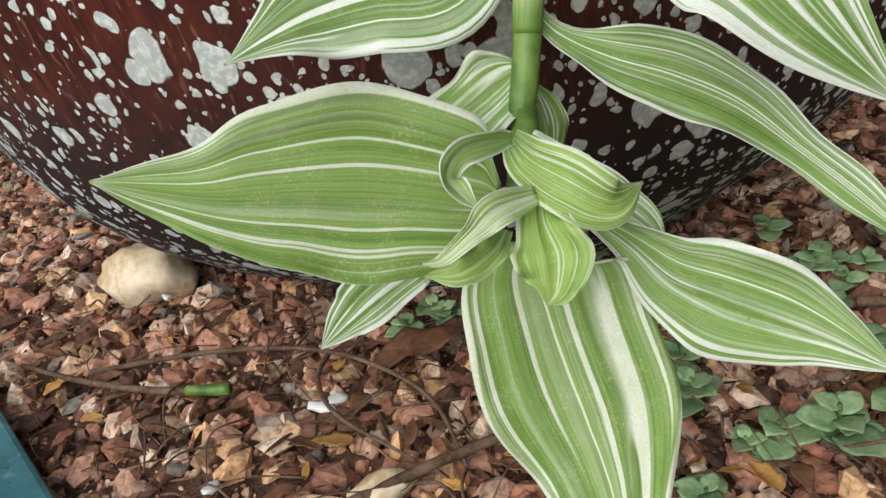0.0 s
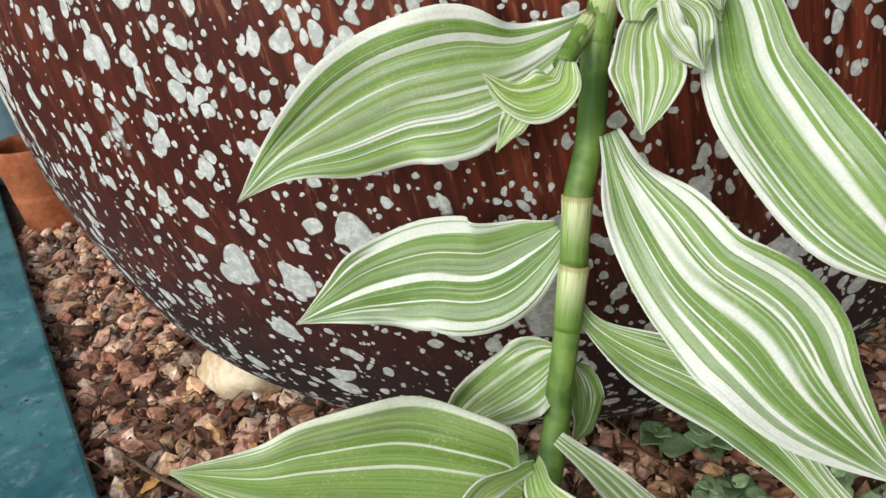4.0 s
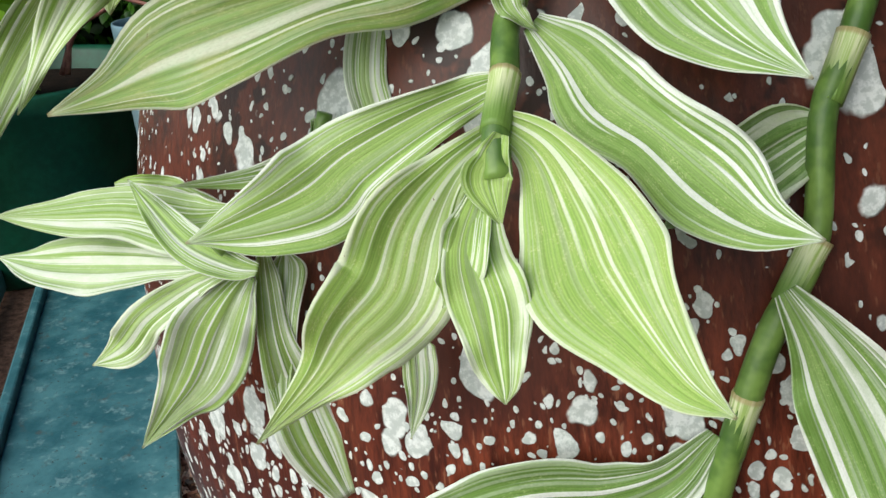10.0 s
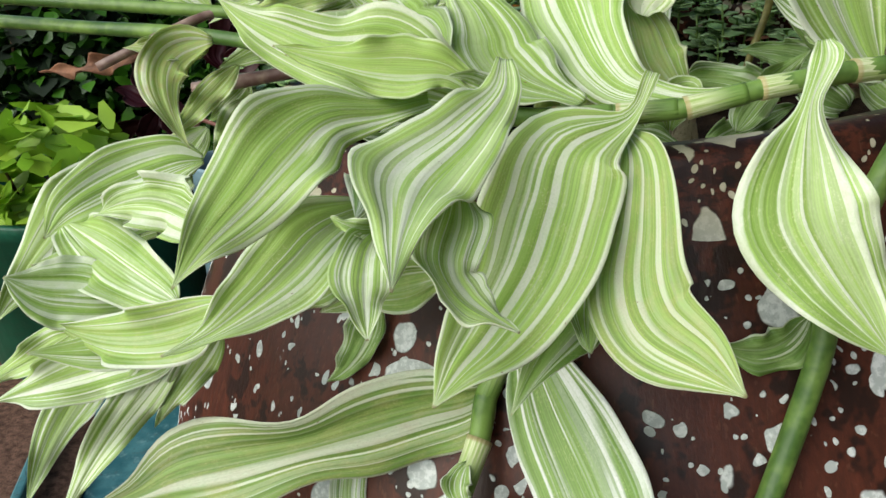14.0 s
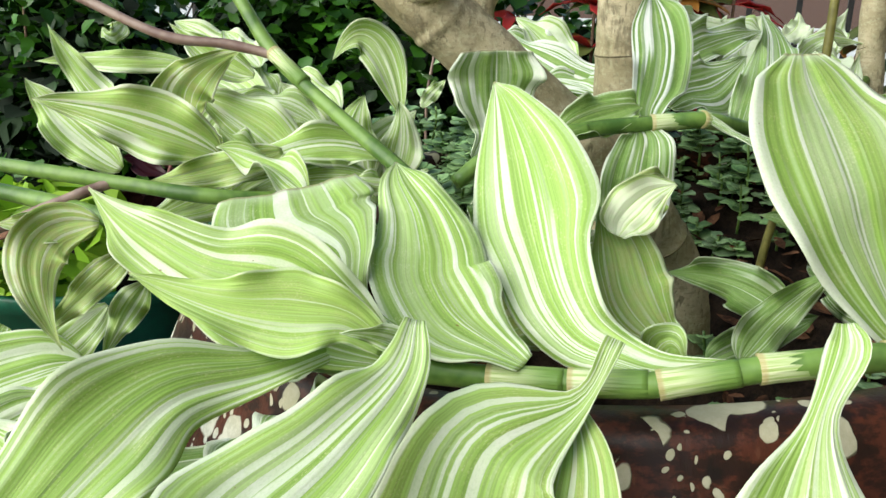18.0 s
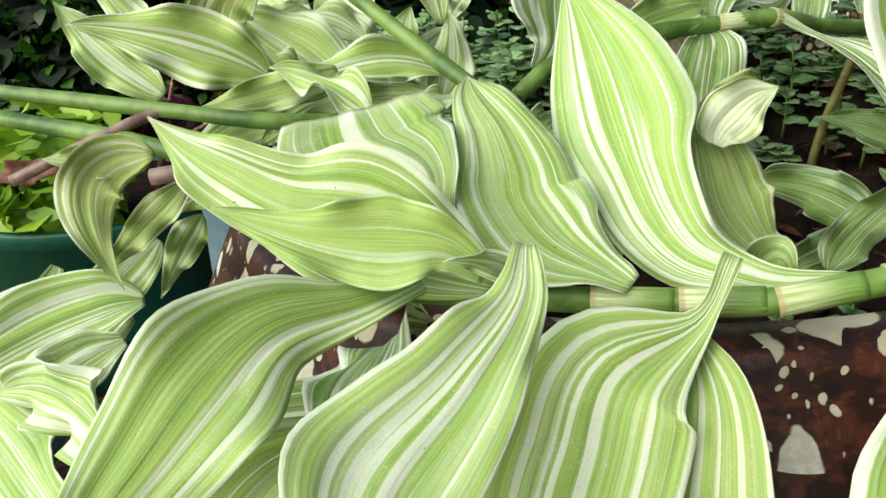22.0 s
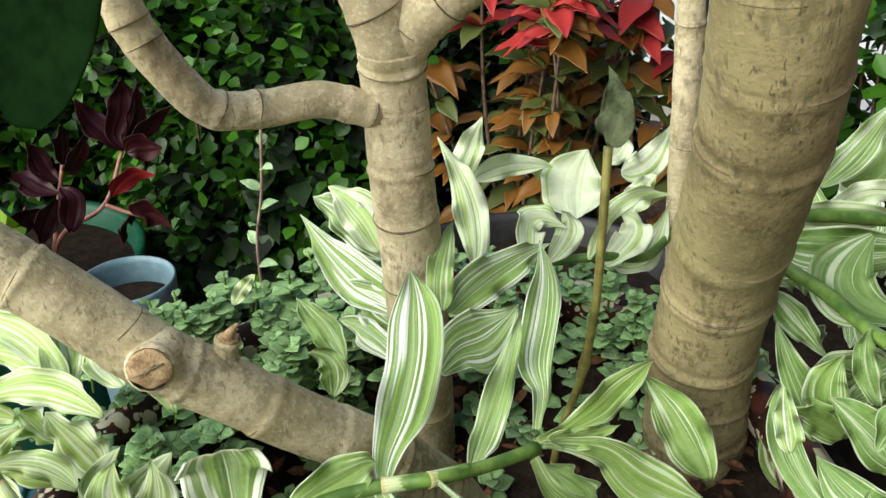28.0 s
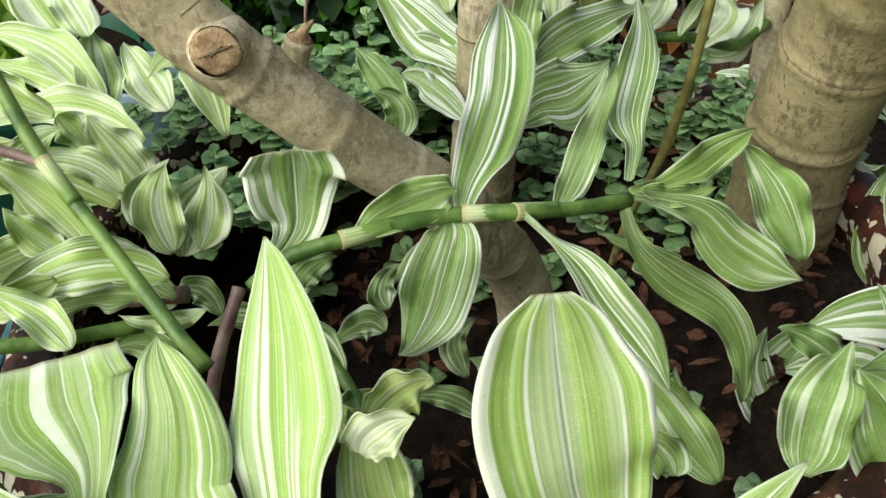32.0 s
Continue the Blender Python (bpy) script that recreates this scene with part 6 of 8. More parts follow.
blade(trail_f, [(0.0305, 0.6511, 0.6903), (0.0415, 0.6508, 0.6730), (0.0609, 0.6574, 0.6567), (0.0832, 0.6676, 0.6429), (0.0971, 0.6686, 0.6260), (0.1041, 0.6651, 0.6097), (0.1082, 0.6615, 0.5971)], [0.0054, 0.0108, 0.0229, 0.0192, 0.0149, 0.0104, 0.0000], (0.4912, -0.8167, 0.3028), 0.3125, 0.0051, 0, (0.44, 0.17, 0.05))
blade(trail_f, [(0.0295, 0.6569, 0.6965), (0.0399, 0.6748, 0.6961), (0.0493, 0.6954, 0.6976), (0.0564, 0.7178, 0.7012), (0.0657, 0.7430, 0.7038)], [0.0038, 0.0077, 0.0182, 0.0160, 0.0000], (0.5506, -0.2859, 0.7843), 0.375, 0.0051, 0, (0.56, 0.07, 0.05))
blade(trail_f, [(0.0323, 0.6574, 0.6953), (0.0452, 0.6688, 0.6902), (0.0605, 0.6791, 0.6832), (0.0773, 0.6831, 0.6685), (0.0954, 0.6890, 0.6591), (0.1135, 0.6965, 0.6549)], [0.0044, 0.0089, 0.0182, 0.0299, 0.0244, 0.0000], (0.5569, -0.7028, 0.4427), 0.25, 0.0051, 0, (0.44, 0.22, 0.05))
blade(trail_f, [(0.0266, 0.6637, 0.6983), (0.0200, 0.6856, 0.7041), (0.0082, 0.7036, 0.7104), (0.0007, 0.7319, 0.7207), (-0.0080, 0.7587, 0.7324), (-0.0212, 0.7795, 0.7437)], [0.0047, 0.0093, 0.0211, 0.0231, 0.0146, 0.0000], (0.0031, -0.3708, 0.9287), 0.375, 0.0051, 25, (0.36, 0.52, 0.05))
leaf(trail_f, (0.0075, 0.6223, 0.6939), (0.0012, 0.6721, 0.7086), (-0.0061, 0.7177, 0.7360), 0.0173, (0.2342, -0.3643, 0.9013), 0.35, 0.003, 30, (0.36, 0.42, 0.05))
leaf(trail_f, (0.0341, 0.6601, 0.6975), (0.0473, 0.6762, 0.6913), (0.0629, 0.6928, 0.6931), 0.0128, (0.6392, -0.4825, 0.5989), 0.4, 0.003, 0, (0.59, 0.12, 0.05))
blade(trail_f, [(-0.0984, 0.7412, 0.6883), (-0.1110, 0.7454, 0.6936), (-0.1432, 0.7511, 0.7011), (-0.1743, 0.7623, 0.7125), (-0.2040, 0.7762, 0.7250)], [0.0080, 0.0235, 0.0345, 0.0175, 0.0000], (-0.0123, -0.7351, 0.6779), 0.25, 0.0051, 0, (0.44, 0.67, 0.05))
leaf(trail_f, (-0.0949, 0.7362, 0.6796), (-0.1260, 0.7430, 0.6916), (-0.1602, 0.7518, 0.6909), 0.0287, (-0.0764, -0.7745, 0.6279), 0.25, 0.0051, 0, (0.44, 0.62, 0.05))
leaf(trail_f, (-0.0914, 0.7169, 0.6705), (-0.1184, 0.7242, 0.6804), (-0.1421, 0.7267, 0.6820), 0.0194, (0.0004, -0.7625, 0.6470), 0.2, 0.003, 0, (0.44, 0.52, 0.05))
leaf(trail_f, (-0.1513, 0.8063, 0.6838), (-0.1899, 0.8165, 0.7052), (-0.2253, 0.8202, 0.7163), 0.0302, (0.1103, -0.7973, 0.5934), 0.25, 0.0051, 0, (0.39, 0.52, 0.05))
leaf(trail_f, (-0.0580, 0.7168, 0.7175), (-0.0647, 0.7299, 0.7385), (-0.0737, 0.7645, 0.7532), 0.0186, (0.2755, -0.5166, 0.8107), 0.3, 0.003, 0, (0.39, 0.22, 0.05))
leaf(trail_f, (-0.0533, 0.7181, 0.7160), (-0.0412, 0.7607, 0.7265), (-0.0222, 0.8019, 0.7308), 0.0283, (0.6656, -0.3622, 0.6525), 0.25, 0.0051, 0, (0.42, 0.62, 0.05))
blade(trail_f, [(-0.0461, 0.6904, 0.6938), (-0.0422, 0.7070, 0.7006), (-0.0309, 0.7212, 0.7041), (-0.0230, 0.7328, 0.7119), (-0.0178, 0.7404, 0.7201)], [0.0080, 0.0307, 0.0409, 0.0182, 0.0000], (0.4909, -0.6058, 0.6261), 0.1875, 0.0051, 0, (0.36, 0.52, 0.05))
leaf(trail_f, (0.1095, 0.7146, 0.6543), (0.0872, 0.7236, 0.6806), (0.0615, 0.7367, 0.6969), 0.0286, (0.0764, -0.8478, 0.5248), 0.25, 0.0051, 0, (0.34, 0.17, 0.05))
leaf(trail_f, (0.1602, 0.7590, 0.6238), (0.1359, 0.7682, 0.6518), (0.1351, 0.7943, 0.6850), 0.0224, (-0.0092, -0.8682, 0.4961), 0.2, 0.003, 0, (0.34, 0.42, 0.05))
leaf(trail_f, (0.1406, 0.5677, 0.6577), (0.1377, 0.5836, 0.6796), (0.1397, 0.6083, 0.6954), 0.0302, (-0.0400, -0.6808, 0.7314), 0.375, 0.0051, 0, (0.34, 0.12, 0.05))
leaf(trail_f, (0.1766, 0.5919, 0.6465), (0.1617, 0.5915, 0.6734), (0.1443, 0.5971, 0.6921), 0.0314, (0.2552, -0.9240, 0.2846), 0.25, 0.0051, 0, (0.32, 0.15, 0.05))
leaf(trail_f, (0.1130, 0.5725, 0.6300), (0.0866, 0.5802, 0.6487), (0.0604, 0.5848, 0.6634), 0.0234, (0.2385, -0.7279, 0.6428), 0.3125, 0.0051, 0, (0.49, 0.17, 0.05))
leaf(trail_f, (0.0981, 0.5504, 0.6471), (0.0908, 0.5526, 0.6548), (0.0762, 0.5512, 0.6627), 0.0184, (0.3955, -0.7069, 0.5863), 0.25, 0.0051, 0, (0.54, 0.42, 0.05))
leaf(trail_f, (0.1271, 0.6895, 0.5586), (0.1158, 0.7064, 0.5875), (0.1345, 0.7345, 0.6103), 0.0304, (0.0119, -0.7548, 0.6558), 0.25, 0.0051, 0, (0.24, 0.32, 0.05))
leaf(trail_f, (0.1320, 0.6941, 0.5610), (0.1096, 0.6971, 0.5799), (0.1047, 0.7152, 0.6060), 0.0256, (0.1510, -0.8563, 0.4939), 0.25, 0.0051, 0, (0.29, 0.42, 0.05))
leaf(trail_f, (-0.0586, 0.5829, 0.6191), (-0.0698, 0.5791, 0.6219), (-0.0794, 0.5647, 0.6102), 0.0177, (0.3181, -0.6847, 0.6558), 0.2, 0.003, 0, (0.29, 0.32, 0.05))
leaf(trail_f, (0.0032, 0.5746, 0.6019), (-0.0164, 0.5701, 0.6094), (-0.0304, 0.5602, 0.6064), 0.0127, (0.3463, -0.5785, 0.7385), 0.2, 0.003, 0, (0.29, 0.22, 0.05))
leaf(trail_f, (-0.0260, 0.5825, 0.5966), (-0.0376, 0.5794, 0.6006), (-0.0493, 0.5753, 0.6033), 0.0103, (0.3840, -0.5778, 0.7202), 0.2, 0.003, 0, (0.29, 0.22, 0.05))
leaf(trail_f, (-0.0180, 0.6001, 0.5960), (-0.0304, 0.6054, 0.6110), (-0.0230, 0.6179, 0.6218), 0.0150, (0.3507, -0.7372, 0.5775), 0.2, 0.003, 0, (0.29, 0.42, 0.05))
leaf(trail_f, (-0.0562, 0.5835, 0.6356), (-0.0628, 0.5875, 0.6451), (-0.0579, 0.5974, 0.6543), 0.0144, (0.4208, -0.7084, 0.5667), 0.2, 0.003, 0, (0.24, 0.42, 0.05))
leaf(trail_f, (-0.0923, 0.5567, 0.6437), (-0.0920, 0.5660, 0.6551), (-0.0861, 0.5830, 0.6552), 0.0169, (0.5250, -0.4422, 0.7272), 0.2, 0.003, 0, (0.24, 0.32, 0.05))
leaf(trail_f, (-0.1263, 0.7077, 0.6649), (-0.1524, 0.7191, 0.6794), (-0.1770, 0.7276, 0.6892), 0.0215, (0.0993, -0.6583, 0.7462), 0.2, 0.003, 0, (0.24, 0.12, 0.05))
leaf(trail_f, (-0.1027, 0.6610, 0.6773), (-0.1087, 0.6703, 0.6931), (-0.1231, 0.6671, 0.6987), 0.0192, (0.3920, -0.7160, 0.5777), 0.3, 0.003, 0, (0.32, 0.15, 0.05))
trail_g = plant("trailing_plant", (-0.2440, 0.5971, 0.6572), "bright striped shoots beside the leaning trunk", "striped trailing plants in the jar")
# sunlit on the left: extra whiteness here paints that light in
leaf(trail_g, (-0.2605, 0.6012, 0.6734), (-0.3075, 0.6079, 0.6961), (-0.3611, 0.6038, 0.6922), 0.0254, (0.1178, -0.6753, 0.7281), 0.2, 0.003, 0, (1.0, 0.90, 0.05))
leaf(trail_g, (-0.2719, 0.6075, 0.6716), (-0.3134, 0.6048, 0.6787), (-0.3569, 0.5947, 0.6777), 0.0207, (0.1608, -0.7644, 0.6244), 0.2, 0.003, 0, (1.0, 0.85, 0.05))
leaf(trail_g, (-0.2214, 0.5918, 0.6701), (-0.2783, 0.5921, 0.6740), (-0.3227, 0.5680, 0.6561), 0.0250, (0.1286, -0.8498, 0.5112), 0.2, 0.003, 0, (1.0, 0.90, 0.05))
leaf(trail_g, (-0.2603, 0.6006, 0.6726), (-0.2804, 0.6163, 0.6884), (-0.2994, 0.6320, 0.7035), 0.0288, (0.4183, -0.3176, 0.8509), 0.2, 0.003, 0, (0.9, 1.10, 0.05))
leaf(trail_g, (-0.3053, 0.6201, 0.6925), (-0.3388, 0.6311, 0.7115), (-0.3779, 0.6353, 0.7256), 0.0352, (0.2547, -0.5365, 0.8046), 0.2, 0.003, 0, (1.0, 1.30, 0.05))
leaf(trail_g, (-0.2899, 0.6224, 0.7024), (-0.3127, 0.6319, 0.7123), (-0.3371, 0.6399, 0.7214), 0.0259, (0.1804, -0.4564, 0.8713), 0.2, 0.003, 0, (1.0, 1.35, 0.05))
leaf(trail_g, (-0.2150, 0.6068, 0.6847), (-0.2406, 0.6149, 0.6947), (-0.2640, 0.6245, 0.7051), 0.0245, (0.1800, -0.4865, 0.8549), 0.2, 0.003, 0, (1.0, 1.20, 0.05))
leaf(trail_g, (-0.1631, 0.5388, 0.6687), (-0.1720, 0.5415, 0.6782), (-0.1658, 0.5583, 0.6951), 0.0169, (0.6468, -0.5794, 0.4960), 0.2, 0.003, 0, (0.85, 1.35, 0.05))
leaf(trail_g, (-0.1386, 0.5337, 0.6633), (-0.1414, 0.5465, 0.6812), (-0.1344, 0.5642, 0.6989), 0.0275, (0.5853, -0.6480, 0.4874), 0.2, 0.003, 0, (0.85, 1.35, 0.05))
leaf(trail_g, (-0.2325, 0.7243, 0.6701), (-0.2289, 0.7348, 0.6809), (-0.2242, 0.7429, 0.6879), 0.0115, (0.5778, -0.6843, 0.4448), 0.2, 0.003, 0, (1.0, 1.10, 0.05))
leaf(trail_g, (-0.1650, 0.5282, 0.6916), (-0.1870, 0.5248, 0.7021), (-0.2079, 0.5124, 0.7005), 0.0161, (0.3787, -0.6595, 0.6493), 0.2, 0.003, 0, (0.9, 1.00, 0.05))
leaf(trail_g, (-0.2310, 0.5114, 0.6800), (-0.2257, 0.5268, 0.6958), (-0.2134, 0.5404, 0.7046), 0.0169, (0.6265, -0.6896, 0.3632), 0.2, 0.003, 0, (0.95, 0.90, 0.05))
trail_h = plant("trailing_plant", (-0.0374, 0.8610, 0.6804), "white striped shoots standing behind the trunks", "striped trailing plants in the jar")
# full tone and surplus white paint the sun on the rear leaves
leaf(trail_h, (-0.1549, 0.8037, 0.6925), (-0.1801, 0.8146, 0.7155), (-0.2089, 0.8183, 0.7286), 0.0343, (0.2563, -0.6988, 0.6678), 0.2, 0.004, 0, (1.0, 1.50, 0.02))
leaf(trail_h, (-0.0771, 0.8008, 0.7021), (-0.0965, 0.8317, 0.7333), (-0.1334, 0.8548, 0.7678), 0.0254, (0.2337, -0.6431, 0.7293), 0.2, 0.004, 0, (1.0, 1.15, 0.02))
leaf(trail_h, (-0.1236, 0.8646, 0.7285), (-0.1239, 0.8852, 0.7442), (-0.1232, 0.9098, 0.7665), 0.0243, (0.4747, -0.5684, 0.6720), 0.2, 0.004, 0, (1.0, 1.40, 0.02))
leaf(trail_h, (-0.1209, 0.8877, 0.7220), (-0.0990, 0.9152, 0.7280), (-0.0740, 0.9378, 0.7213), 0.0205, (0.6685, -0.6193, 0.4118), 0.2, 0.004, 0, (1.0, 1.60, 0.02))
leaf(trail_h, (-0.0446, 0.9138, 0.6928), (-0.0576, 0.9403, 0.7091), (-0.0520, 0.9563, 0.7338), 0.0553, (0.2995, -0.6342, 0.7128), 0.2, 0.004, 0, (1.0, 1.75, 0.02))
leaf(trail_h, (-0.0349, 0.8031, 0.7106), (-0.0473, 0.8314, 0.7296), (-0.0213, 0.8412, 0.7214), 0.0218, (0.6161, -0.4105, 0.6722), 0.2, 0.004, 0, (1.0, 1.40, 0.02))
leaf(trail_h, (-0.0318, 0.8254, 0.7022), (-0.0263, 0.8486, 0.7169), (-0.0341, 0.8513, 0.7299), 0.0202, (0.3166, -0.6811, 0.6602), 0.2, 0.004, 0, (1.0, 1.40, 0.02))
leaf(trail_h, (-0.0019, 0.8599, 0.6892), (0.0096, 0.8875, 0.7062), (-0.0064, 0.8953, 0.7135), 0.0250, (0.2326, -0.5310, 0.8148), 0.2, 0.004, 0, (1.0, 1.40, 0.02))
leaf(trail_h, (-0.0048, 0.8811, 0.6849), (0.0148, 0.9023, 0.6812), (0.0213, 0.9342, 0.7113), 0.0257, (0.4400, -0.5638, 0.6989), 0.2, 0.004, 0, (1.0, 1.40, 0.02))
leaf(trail_h, (-0.0301, 0.9798, 0.7081), (-0.0132, 1.0035, 0.7120), (-0.0042, 1.0348, 0.7384), 0.0288, (0.4749, -0.5851, 0.6574), 0.2, 0.004, 0, (1.0, 1.60, 0.02))
leaf(trail_h, (-0.0472, 0.9858, 0.7133), (-0.0361, 0.9961, 0.7216), (-0.0385, 1.0017, 0.7346), 0.0192, (0.3249, -0.8166, 0.4771), 0.2, 0.004, 0, (1.0, 1.70, 0.02))
leaf(trail_h, (-0.0129, 0.9528, 0.6867), (-0.0078, 0.9642, 0.7031), (0.0001, 0.9748, 0.7152), 0.0230, (0.2924, -0.8169, 0.4972), 0.2, 0.004, 0, (1.0, 1.50, 0.02))
leaf(trail_h, (-0.0075, 0.8390, 0.7030), (-0.0041, 0.9005, 0.7211), (0.0283, 0.9399, 0.7149), 0.0127, (0.6686, -0.3165, 0.6729), 0.2, 0.004, 0, (1.0, 1.30, 0.02))
leaf(trail_h, (0.1056, 0.8929, 0.7364), (0.1120, 0.9315, 0.7558), (0.1102, 0.9708, 0.7846), 0.0238, (0.1578, -0.5262, 0.8356), 0.2, 0.004, 0, (1.0, 1.40, 0.02))
leaf(trail_h, (0.1097, 0.8932, 0.7328), (0.1425, 0.9223, 0.7305), (0.1847, 0.9527, 0.7208), 0.0242, (0.6042, -0.6781, 0.4185), 0.2, 0.004, 0, (1.0, 1.30, 0.02))
leaf(trail_h, (0.1211, 0.9719, 0.7278), (0.1418, 1.0072, 0.7498), (0.1599, 1.0453, 0.7798), 0.0257, (0.2835, -0.6497, 0.7053), 0.2, 0.004, 0, (0.45, 0.6, 0.02))
leaf(trail_h, (0.1294, 1.0010, 0.7268), (0.1507, 1.0267, 0.7299), (0.1619, 1.0663, 0.7699), 0.0486, (0.2752, -0.6209, 0.7340), 0.2, 0.004, 0, (0.4, 0.4, 0.02))
# tone 0.15 from here on: shade at the right painted into the leaf
leaf(trail_h, (0.1134, 0.8478, 0.7381), (0.1495, 0.8550, 0.7383), (0.1984, 0.8722, 0.7445), 0.0334, (0.2118, -0.8596, 0.4650), 0.2, 0.004, 0, (0.15, 0.20, 0.02))
leaf(trail_h, (0.1618, 0.8161, 0.7709), (0.1558, 0.7978, 0.7422), (0.2022, 0.7747, 0.7457), 0.0352, (-0.2415, -0.6659, 0.7059), 0.2, 0.004, 0, (0.15, 0.20, 0.02))
leaf(trail_h, (0.1189, 0.7786, 0.7436), (0.1363, 0.7786, 0.7257), (0.1535, 0.7792, 0.7092), 0.0176, (0.3234, -0.8949, 0.3075), 0.2, 0.004, 0, (0.15, 0.20, 0.02))
leaf(trail_h, (0.1481, 0.6801, 0.7169), (0.1430, 0.6851, 0.7316), (0.1383, 0.6906, 0.7470), 0.0134, (0.1607, -0.9147, 0.3709), 0.2, 0.004, 0, (0.55, 0.55, 0.02))
leaf(trail_h, (0.2087, 0.7156, 0.7218), (0.1906, 0.7100, 0.7298), (0.1838, 0.6988, 0.7155), 0.0215, (0.2739, -0.6664, 0.6935), 0.2, 0.004, 0, (0.15, 0.00, 0.02))
leaf(trail_h, (0.1348, 0.9285, 0.7263), (0.1529, 0.9557, 0.7356), (0.1857, 0.9709, 0.7308), 0.0202, (0.5269, -0.6841, 0.5044), 0.2, 0.004, 0, (1.0, 1.50, 0.02))
leaf(trail_h, (0.1642, 0.7537, 0.6971), (0.1807, 0.7695, 0.7103), (0.1945, 0.7840, 0.7236), 0.0184, (0.1279, -0.7222, 0.6797), 0.2, 0.004, 0, (0.15, 0.20, 0.02))
leaf(trail_h, (0.1831, 0.7452, 0.7092), (0.1713, 0.7502, 0.7309), (0.1709, 0.7584, 0.7468), 0.0133, (0.0774, -0.9329, 0.3516), 0.2, 0.004, 0, (0.15, 0.20, 0.02))
stem(trail_h, [(0.1135, 0.8039, 0.7498), (0.1445, 0.7919, 0.7427), (0.1771, 0.7588, 0.7413), (0.2132, 0.7320, 0.7483)], 0.0042, stem_green)
stem(trail_h, [(-0.0385, 0.8417, 0.6924), (-0.0065, 0.8603, 0.6949), (0.0176, 0.8928, 0.6841), (0.0288, 0.9278, 0.6914)], 0.0035, stem_green)
stem(trail_h, [(0.1056, 0.8929, 0.7364), (0.1362, 0.9089, 0.7353), (0.1845, 0.9323, 0.7300)], 0.0045, stem_green)
leaf(trail_f, (0.0508, 0.5560, 0.6349), (0.0267, 0.5684, 0.6408), (-0.0061, 0.5722, 0.6376), 0.0231, (-0.2370, -0.8957, 0.3763), 0.25, 0.0051, 0, (0.34, 0.22, 0.02))
leaf(trail_f, (0.0418, 0.5226, 0.6255), (0.0508, 0.5344, 0.6424), (0.0691, 0.5409, 0.6631), 0.0185, (0.1377, -0.9263, 0.3508), 0.25, 0.0051, 0, (0.44, 0.27, 0.02))
leaf(trail_f, (0.0224, 0.5534, 0.6081), (0.0394, 0.5672, 0.6179), (0.0605, 0.5835, 0.6277), 0.0195, (0.3658, -0.7866, 0.4975), 0.25, 0.0051, 0, (0.29, 0.27, 0.02))
leaf(trail_f, (0.0843, 0.6195, 0.6209), (0.0675, 0.6131, 0.6303), (0.0473, 0.6276, 0.6356), 0.0230, (-0.0560, -0.9258, 0.3738), 0.25, 0.0051, 0, (0.29, 0.32, 0.02))
leaf(trail_f, (0.0577, 0.6823, 0.6344), (0.0384, 0.6963, 0.6369), (0.0073, 0.7022, 0.6367), 0.0215, (-0.3366, -0.8899, 0.3079), 0.2, 0.003, 0, (0.24, 0.12, 0.02))
leaf(trail_d, (-0.0264, 0.3984, 0.6565), (-0.0286, 0.3867, 0.6676), (-0.0383, 0.3760, 0.6708), 0.0096, (0.9097, -0.3852, 0.1551), 0.5, 0.002, 0, (0.84, 0.9, 0.0))
leaf(trail_f, (-0.0579, 0.4929, 0.6191), (-0.0408, 0.5109, 0.6269), (-0.0230, 0.5273, 0.6320), 0.0230, (0.3691, -0.6300, 0.6833), 0.25, 0.0068, 15, (0.74, 0.12, 0.7))
leaf(trail_e, (-0.1174, 0.5073, 0.6663), (-0.1626, 0.5007, 0.6751), (-0.1905, 0.4769, 0.6528), 0.0172, (0.2962, -0.8773, 0.3777), 0.2, 0.003, 0, (0.78, 0.65, 0.1))
leaf(trail_e, (-0.1810, 0.5092, 0.6738), (-0.2010, 0.4898, 0.6615), (-0.2229, 0.4625, 0.6488), 0.0242, (0.6069, -0.7215, 0.3332), 0.2, 0.003, 0, (0.78, 0.60, 0.1))
leaf(trail_e, (-0.1256, 0.5147, 0.6543), (-0.1475, 0.5165, 0.6559), (-0.1718, 0.5202, 0.6623), 0.0180, (0.0414, -0.6951, 0.7178), 0.2, 0.003, 0, (0.73, 0.95, 0.1))
leaf(trail_e, (-0.1948, 0.5466, 0.6619), (-0.2257, 0.5369, 0.6739), (-0.2503, 0.5162, 0.6636), 0.0184, (0.4522, -0.8040, 0.3860), 0.2, 0.003, 0, (0.93, 0.55, 0.4))
leaf(trail_e, (-0.2237, 0.4866, 0.6358), (-0.2296, 0.4765, 0.6255), (-0.2381, 0.4663, 0.6173), 0.0170, (0.6389, -0.7144, 0.2855), 0.2, 0.003, 0, (0.78, 0.65, 0.1))
leaf(trail_e, (-0.0227, 0.5953, 0.6276), (-0.0506, 0.6183, 0.6465), (-0.0635, 0.5926, 0.6386), 0.0230, (0.1901, -0.8467, 0.4970), 0.2, 0.003, 0, (0.68, 0.75, 0.1))
leaf(trail_e, (-0.0702, 0.6144, 0.6171), (-0.0560, 0.6283, 0.6260), (-0.0442, 0.6378, 0.6302), 0.0215, (0.4192, -0.7522, 0.5083), 0.2, 0.003, 0, (0.63, 0.75, 0.2))
stem(trail_e, [(-0.2429, 0.4622, 0.6355), (-0.2010, 0.4843, 0.6429), (-0.1735, 0.4964, 0.6477), (-0.1446, 0.5063, 0.6539), (-0.1227, 0.5188, 0.6581)], 0.004, stem_purple)
